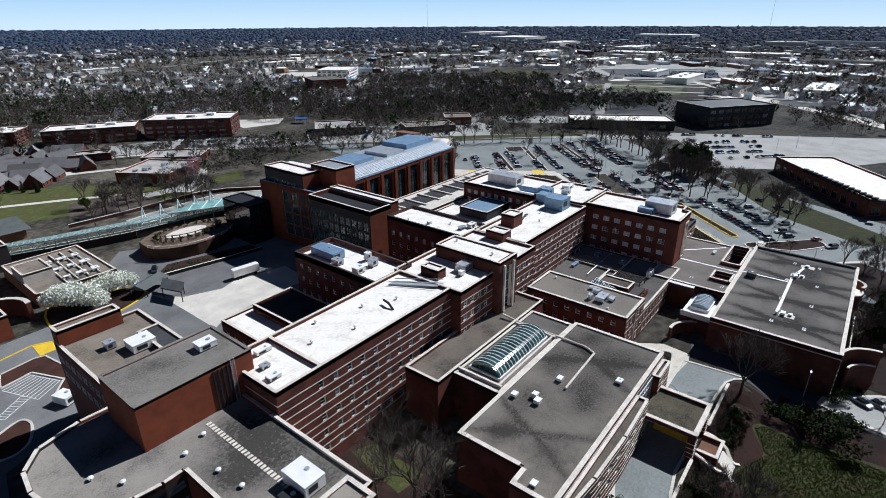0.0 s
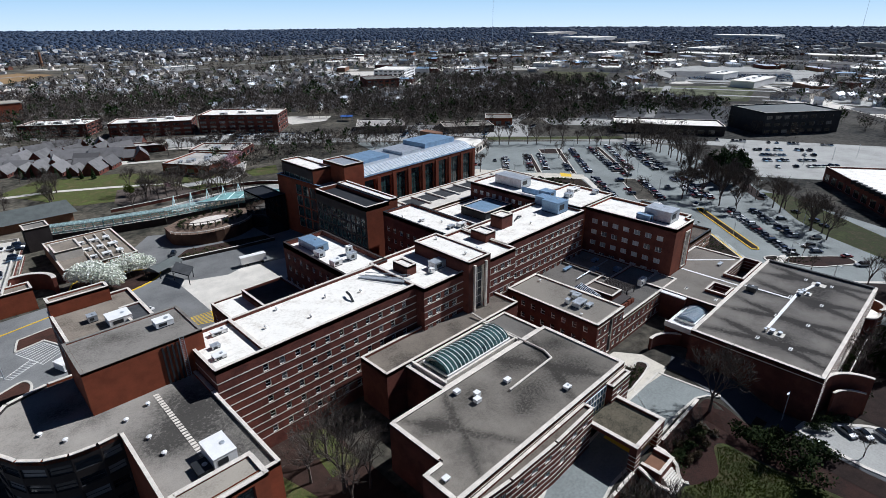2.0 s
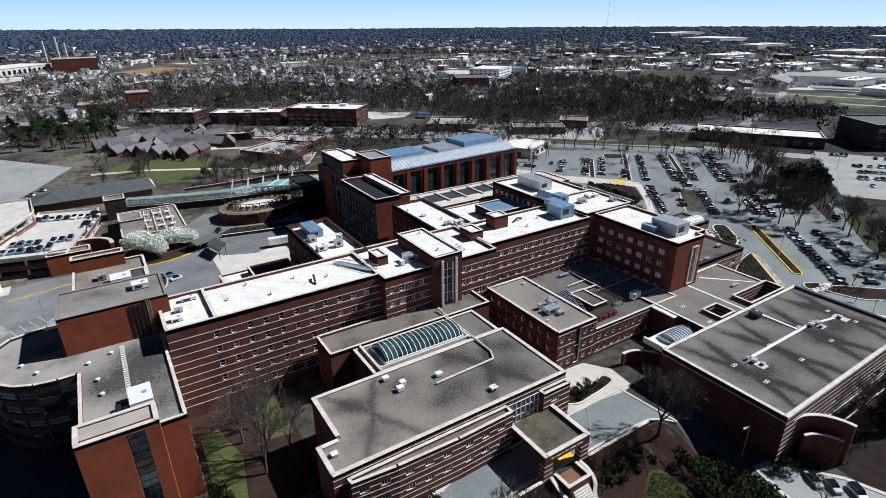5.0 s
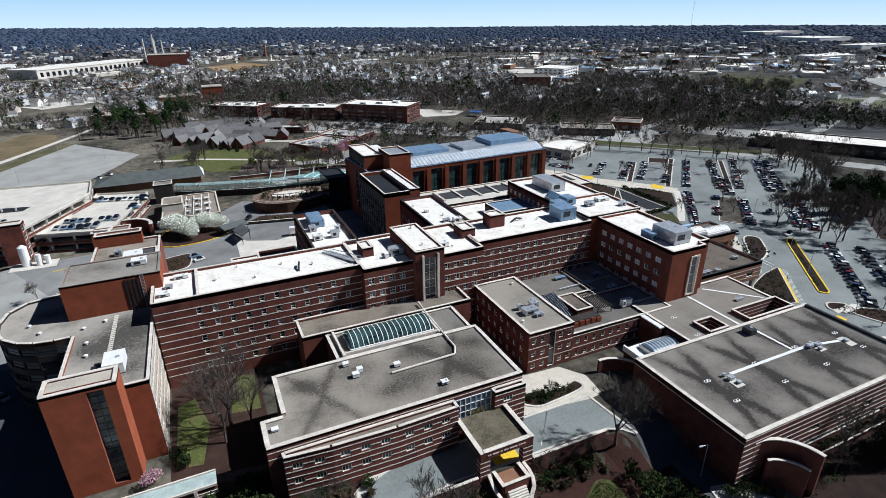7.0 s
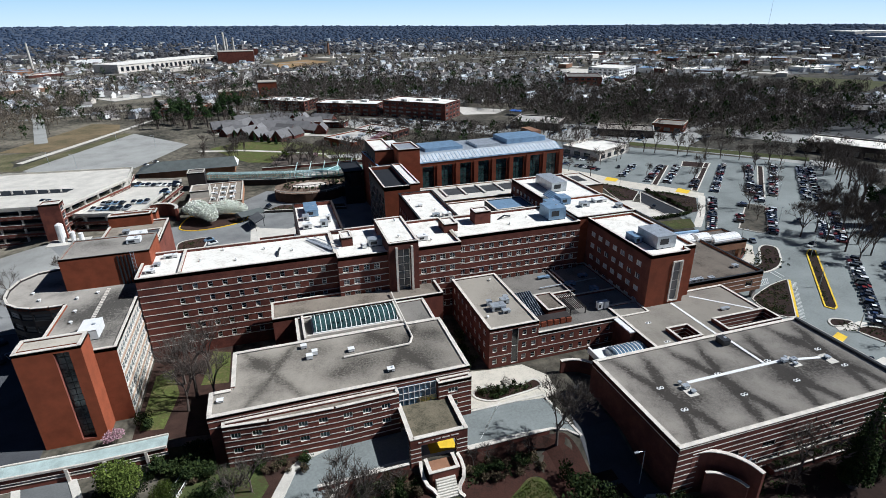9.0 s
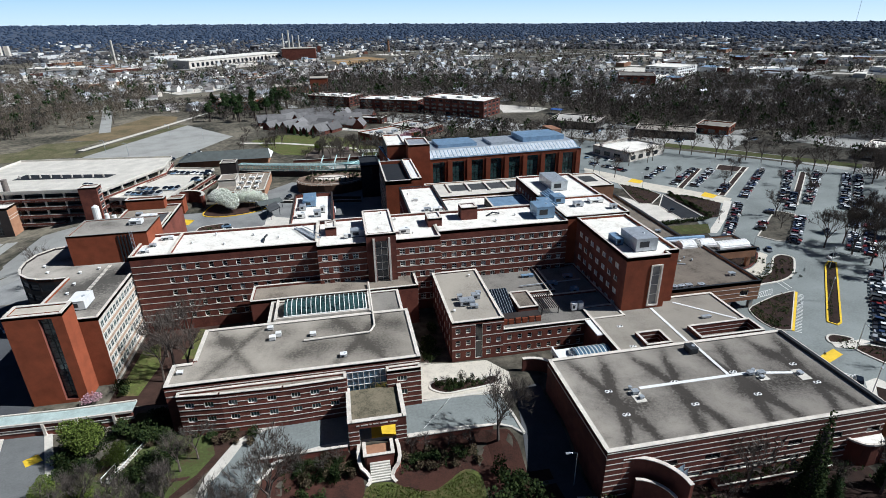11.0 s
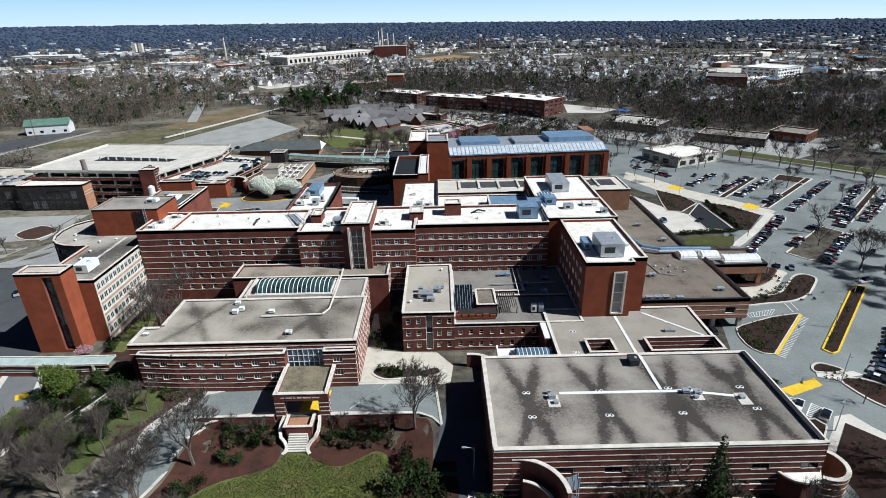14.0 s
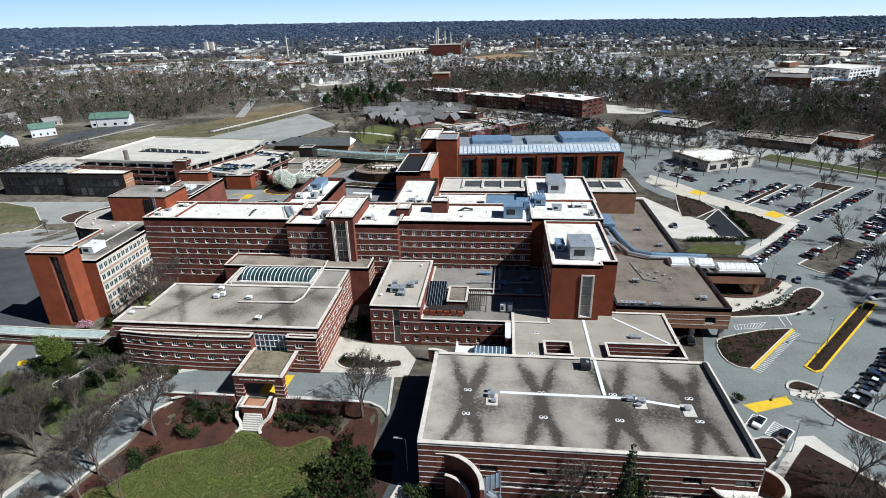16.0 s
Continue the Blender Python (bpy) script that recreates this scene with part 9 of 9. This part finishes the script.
for i in range(700):
    lot = i >= 200
    x, y, dist = far_spot(hr, 3.2, 8.6) if not lot else far_spot(hr, 2.8, 8.2, 28, 96) if i < 560 else far_spot(hr, 3.0, 7.0, -50, 8)
    if not clear(x, y) or dist > 1750:
        continue
    w, d = (hr.uniform(24, 80), hr.uniform(18, 46)) if lot else (hr.uniform(120, 380), 9)
    a = radians(hr.choice((20, 110)) + hr.uniform(-4, 4)) if not lot else radians(hr.choice((40, -50)))
    c, n = math.cos(a), math.sin(a)
    poly = [(x + c * p - n * q, y + n * p + c * q) for p, q in ((-w / 2, -d / 2), (w / 2, -d / 2), (w / 2, d / 2), (-w / 2, d / 2))]
    streets.prism(poly, -0.6, 0.1 + i * 0.0004, ASPHALT, (ASPHALT_PALE, ASPHALT, CONCRETE)[i % 3] if lot else ASPHALT_PALE)
tagged(put("far_streets", streets), "far pale streets and lots between the houses", "streets", kind="stuff")

# masts, stacks, water tower
for x, y, h in ((-352, 1255, 50), (10, 1318, 62), (-20, 1530, 50), (4, 1545, 46), (20, 1552, 44), (1500, 1250, 150), (1900, 300, 150)):
    t = thing("tall_mast" if h > 100 else "smokestack", "thin distant lattice mast" if h > 100 else "tall pale distant smokestack", "mast" if h > 100 else "chimney")
    s = Mesh(CONCRETE)
    s.tube((x, y, 0), (x, y, h), 0.4 if h > 100 else 2.6, 0.25 if h > 100 else 1.8, METAL if h > 100 else CONCRETE, 8)
    put("shaft", s, t)
for x, y, h in ((-160, 420, 22), (-96, 470, 22), (-60, 540, 22), (-30, 640, 24), (-190, 360, 20)):
    t = thing("power_pole", "tall wooden power pole with crossarms", "power pole", "power poles")
    gz = ground_z(x, y)
    s = Mesh(BARK)
    s.tube((x, y, gz), (x, y, gz + h), 0.28, 0.18, BARK, 6)
    put("post", s, t)
    for z in (1.0, 3.2):
        s = Mesh(BARK)
        s.box(x - 2.2, x + 2.2, y - 0.12, y + 0.12, gz + h - z - 0.2, gz + h - z, BARK)
        put("crossarm", s, t)
STACK = material("weathered_stack_steel", (0.2, 0.17, 0.15), 0.7, spread=0.3, scale=0.4, fine=3)
stack = thing("plant_stack", "tall weathered grey stack on the power plant", "chimney")
s = Mesh(STACK)
s.tube((-53.0, 204.7, 7.2), (-53.0, 204.7, 18.5), 1.5, 1.25, STACK, 14)
s.tube((-53.0, 204.7, 18.5), (-53.0, 204.7, 18.9), 1.4, 1.4, STACK, 14)
put("shaft", s, stack)
wt = thing("water_tower", "distant round water tower", "water tower")
s = Mesh(METAL)
s.tube((257, 1454, -1), (257, 1454, 30), 3, 2.4, BRICK_TAN, 10)
s.tube((257, 1454, 30), (257, 1454, 34), 3, 8, METAL, 12)
s.tube((257, 1454, 34), (257, 1454, 40), 8, 7, METAL, 12)
put("tank", s, wt)
for i, (x, y) in enumerate(((-738, 1592), (-724, 1602), (50, 1470), (75, 1480))):
    t = thing("tower_block", "distant brick tower block", "building", "distant buildings")
    s = Mesh(BRICK_TAN)
    s.box(x - 5, x + 5, y - 5, y + 5, 0, 30 if i < 2 else 18, STONE if i < 2 else BRICK)
    put("wall", s, t)


# ---- woods ----
def wood_mesh(name, label, spots, count, width, m, cat="woods", reach=0.14):
    """Bare trees joined: each a trunk and a rounded crown of short twig bundles, at (x, y, height)."""
    r = np.random.default_rng(5)
    n, k = len(spots), count
    sp = np.array(spots)
    h = sp[:, 2:3]
    base = np.array([ground_z(x, y) for x, y, _ in spots])[:, None]
    a = r.uniform(0, 2 * np.pi, (n, k))
    up = r.uniform(-1, 1, (n, k))
    rad = np.sqrt(1 - up * up) * np.cbrt(r.uniform(0.1, 1, (n, k))) * r.uniform(0.75, 1.15, (n, 1))
    c = np.stack([sp[:, 0:1] + h * 0.33 * rad * np.cos(a), sp[:, 1:2] + h * 0.33 * rad * np.sin(a), base + h * (0.62 + 0.33 * up)], -1)
    d = np.stack([rad * np.cos(a), rad * np.sin(a), up * 0.6 + 0.7], -1) + r.normal(0, 0.45, (n, k, 3))
    d /= np.linalg.norm(d, axis=-1, keepdims=True)
    side = np.cross(d, r.normal(0, 1, (n, k, 3)))
    side /= np.linalg.norm(side, axis=-1, keepdims=True)
    ln = (h * reach * r.uniform(0.6, 1.4, (n, k)))[..., None] * d
    w = (h * width * r.uniform(0.6, 1.4, (n, k)))[..., None] * side
    c[:, 0] = np.concatenate([sp[:, :2], base + h * 0.3], 1)
    ln[:, 0] = np.concatenate([np.zeros((n, 2)), h * 0.32], 1)
    w[:, 0] = np.concatenate([h * 0.016, h * 0.01, np.zeros((n, 1))], 1)
    v = np.stack([c - ln - w, c - ln + w, c + ln], 2).reshape(-1, 3)
    me = bpy.data.meshes.new(name)
    me.from_pydata(v.tolist(), [], np.arange(len(v)).reshape(-1, 3).tolist())
    me.materials.append(m)
    me.update()
    return tagged(new(name, me), label, cat, kind="stuff")


def canopy(name, label, spots, m):
    """Far woodland as low uneven crowns that merge: each a dome of two rings and a top, wider the farther it lies."""
    r = np.random.default_rng(9)
    v, f, k = [], [], 7
    for x, y, h in spots:
        d = math.hypot(x - 85, y + 30)
        w, z, n = (2.6 + d * 0.0024) * r.uniform(0.6, 1.4), ground_z(x, y), len(v)
        h *= r.uniform(0.4, 0.85)
        for ring, up in ((1.0, -4.0), (0.72, h * 0.62)):
            for a in range(k):
                q = 2 * math.pi * (a + 0.5 * (ring < 1)) / k
                g = w * ring * r.uniform(0.75, 1.2)
                v.append((x + g * math.cos(q), y + g * math.sin(q), z + up * (r.uniform(0.8, 1.15) if up > 0 else 1)))
        v.append((x, y, z + h * r.uniform(0.85, 1.1)))
        for a in range(k):
            b = (a + 1) % k
            f += [(n + a, n + b, n + k + a), (n + b, n + k + b, n + k + a), (n + k + a, n + k + b, n + 2 * k)]
    me = bpy.data.meshes.new(name)
    me.from_pydata(v, [], f)
    me.polygons.foreach_set("use_smooth", [True] * len(f))
    me.materials.append(m)
    me.update()
    return tagged(new(name, me), label, "woods", kind="stuff")


wr = random.Random(77)


def grass(name, label, poly, per, m):
    """Short upright tufts of blades standing all over a lawn."""
    x0, x1, y0, y1 = min(p[0] for p in poly), max(p[0] for p in poly), min(p[1] for p in poly), max(p[1] for p in poly)
    v, f = [], []
    for i in range(int((x1 - x0) * (y1 - y0) * per)):
        x, y = wr.uniform(x0, x1), wr.uniform(y0, y1)
        if inside(x, y, poly):
            z, h, n = ground_z(x, y), wr.uniform(0.12, 0.42), len(v)
            for k in range(3):
                a = wr.uniform(0, 6.28)
                v += [(x + 0.1 * math.cos(a), y + 0.1 * math.sin(a), z), (x - 0.1 * math.cos(a), y - 0.1 * math.sin(a), z), (x + wr.uniform(-0.14, 0.14), y + wr.uniform(-0.14, 0.14), z + h)]
                f.append((n + 3 * k, n + 3 * k + 1, n + 3 * k + 2))
    me = bpy.data.meshes.new(name)
    me.from_pydata(v, [], f)
    me.materials.append(m)
    me.update()
    return tagged(new(name, me), label, "grass", kind="stuff")


def inside(x, y, poly):
    c = False
    for (x0, y0), (x1, y1) in zip(poly, poly[1:] + poly[:1]):
        if (y0 > y) != (y1 > y) and x < (x1 - x0) * (y - y0) / (y1 - y0) + x0:
            c = not c
    return c


BELT = [(60, 620), (203, 560), (288, 474), (330, 384), (362, 348), (436, 316), (560, 262), (600, 300), (790, 420), (700, 520), (620, 620), (442, 470), (415, 615), (323, 655), (212, 750), (76, 800), (-20, 720)]
WEST = [(-372, 448), (-274, 412), (-158, 408), (-105, 455), (-100, 534), (-111, 637), (-100, 700), (-286, 797), (-507, 826), (-755, 857), (-800, 500)]
near_w, mid_w, haze_w, far_w, ever = list(TREE_LATER), [], [], [], []
sunlit_w = []
for poly, cnt, woods in ((BELT, 2300, near_w), (WEST, 2300, sunlit_w)):
    x0, x1 = min(p[0] for p in poly), max(p[0] for p in poly)
    y0, y1 = min(p[1] for p in poly), max(p[1] for p in poly)
    k = 0
    while k < cnt:
        x, y = wr.uniform(x0, x1), wr.uniform(y0, y1)
        if inside(x, y, poly):
            (ever if wr.random() < 0.07 else woods).append((x, y, wr.uniform(9, 17)))
            k += 1
for poly, cnt in (([(150, 300), (240, 290), (262, 330), (190, 400), (150, 400)], 110), ([(300, 300), (420, 200), (440, 200), (470, 300), (380, 360)], 120), ([(-10, 460), (40, 470), (150, 420), (190, 400), (160, 460), (80, 520), (0, 520)], 130), ([(470, 262), (492, 240), (600, 170), (650, 186), (640, 250), (575, 296)], 420), ([(480, 100), (640, 20), (660, 120), (560, 180)], 150), ([(-200, 120), (-150, 120), (-140, 300), (-210, 260)], 70)):
    x0, x1, y0, y1 = min(p[0] for p in poly), max(p[0] for p in poly), min(p[1] for p in poly), max(p[1] for p in poly)
    k = 0
    while k < cnt:
        x, y = wr.uniform(x0, x1), wr.uniform(y0, y1)
        k += 1
        if inside(x, y, poly):
            (ever if wr.random() < 0.18 else near_w).append((x, y, wr.uniform(7, 14)))
for i in range(15500):
    x, y, dist = far_spot(wr, 3.2, 14.0)
    if clear(x, y) and y > -60:
        (ever if wr.random() < 0.10 else near_w if dist < 800 else mid_w).append((x, y, wr.uniform(8, 15)))
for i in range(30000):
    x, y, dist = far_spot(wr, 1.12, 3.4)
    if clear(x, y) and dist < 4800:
        # Crowns painted with haze blue grow more frequent with distance.
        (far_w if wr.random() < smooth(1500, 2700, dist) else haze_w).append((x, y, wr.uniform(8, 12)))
wood_mesh("near_woods", "bare brown woodland beyond the roads", near_w, 84, 0.014, WOODS, reach=0.075)
# The western trees take the colour with painted sunlight.
wood_mesh("scrub_woods", "bare woodland beyond the west lot, painted lighter as if sunlit", sunlit_w, 84, 0.014, SUNLIT_WOODS, reach=0.075)
wood_mesh("town_trees", "bare trees between the far houses", mid_w, 26, 0.055, WOODS, reach=0.09)
GRASS = island_paint("grass_blades", (0.05, 0.07, 0.015), (0.19, 0.205, 0.055))
grass("grass", "short uneven spring grass on the lawn", [(82, -15.5), (86.5, -12), (92.5, -4.2), (97, -1.8), (105, 1.4), (107.5, 4.6), (112, 4.6), (120.6, 1), (128.3, 4.6), (131, 3), (131, -6), (132, -14), (131, -35), (100, -43), (83, -35)], 20, GRASS)
FAR_TOWN = island_paint("far_town_walls", (0.12, 0.1, 0.09), (0.85, 0.84, 0.8))
town = Mesh(FAR_TOWN)
for i in range(1300):
    x, y, dist = far_spot(wr, 1.5, 3.3, -50, 92)
    if clear(x, y) and dist < 2500 and wr.random() > smooth(1500, 2500, dist):
        w, d, h, a = wr.uniform(4, 9) * (1 + dist / 4000), wr.uniform(4, 8), wr.uniform(6.5, 11), wr.uniform(0, 3.14)
        ux, uy = Vector((math.cos(a), math.sin(a))) * w, Vector((-math.sin(a), math.cos(a))) * d
        c, g = Vector((x, y)), ground_z(x, y)
        town.prism([c - ux - uy, c + ux - uy, c + ux + uy, c - ux + uy], g - 1, g + h, FAR_TOWN)
tagged(put("far_town", town), "scattered pale buildings among the far trees", "buildings", kind="stuff")
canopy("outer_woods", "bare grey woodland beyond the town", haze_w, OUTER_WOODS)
canopy("far_woods", "endless woodland towards the horizon, tinted blue for haze", far_w, HAZE_WOODS)
wood_mesh("evergreens", "scattered dark evergreen trees", ever, 30, 0.07, PINE, reach=0.1)
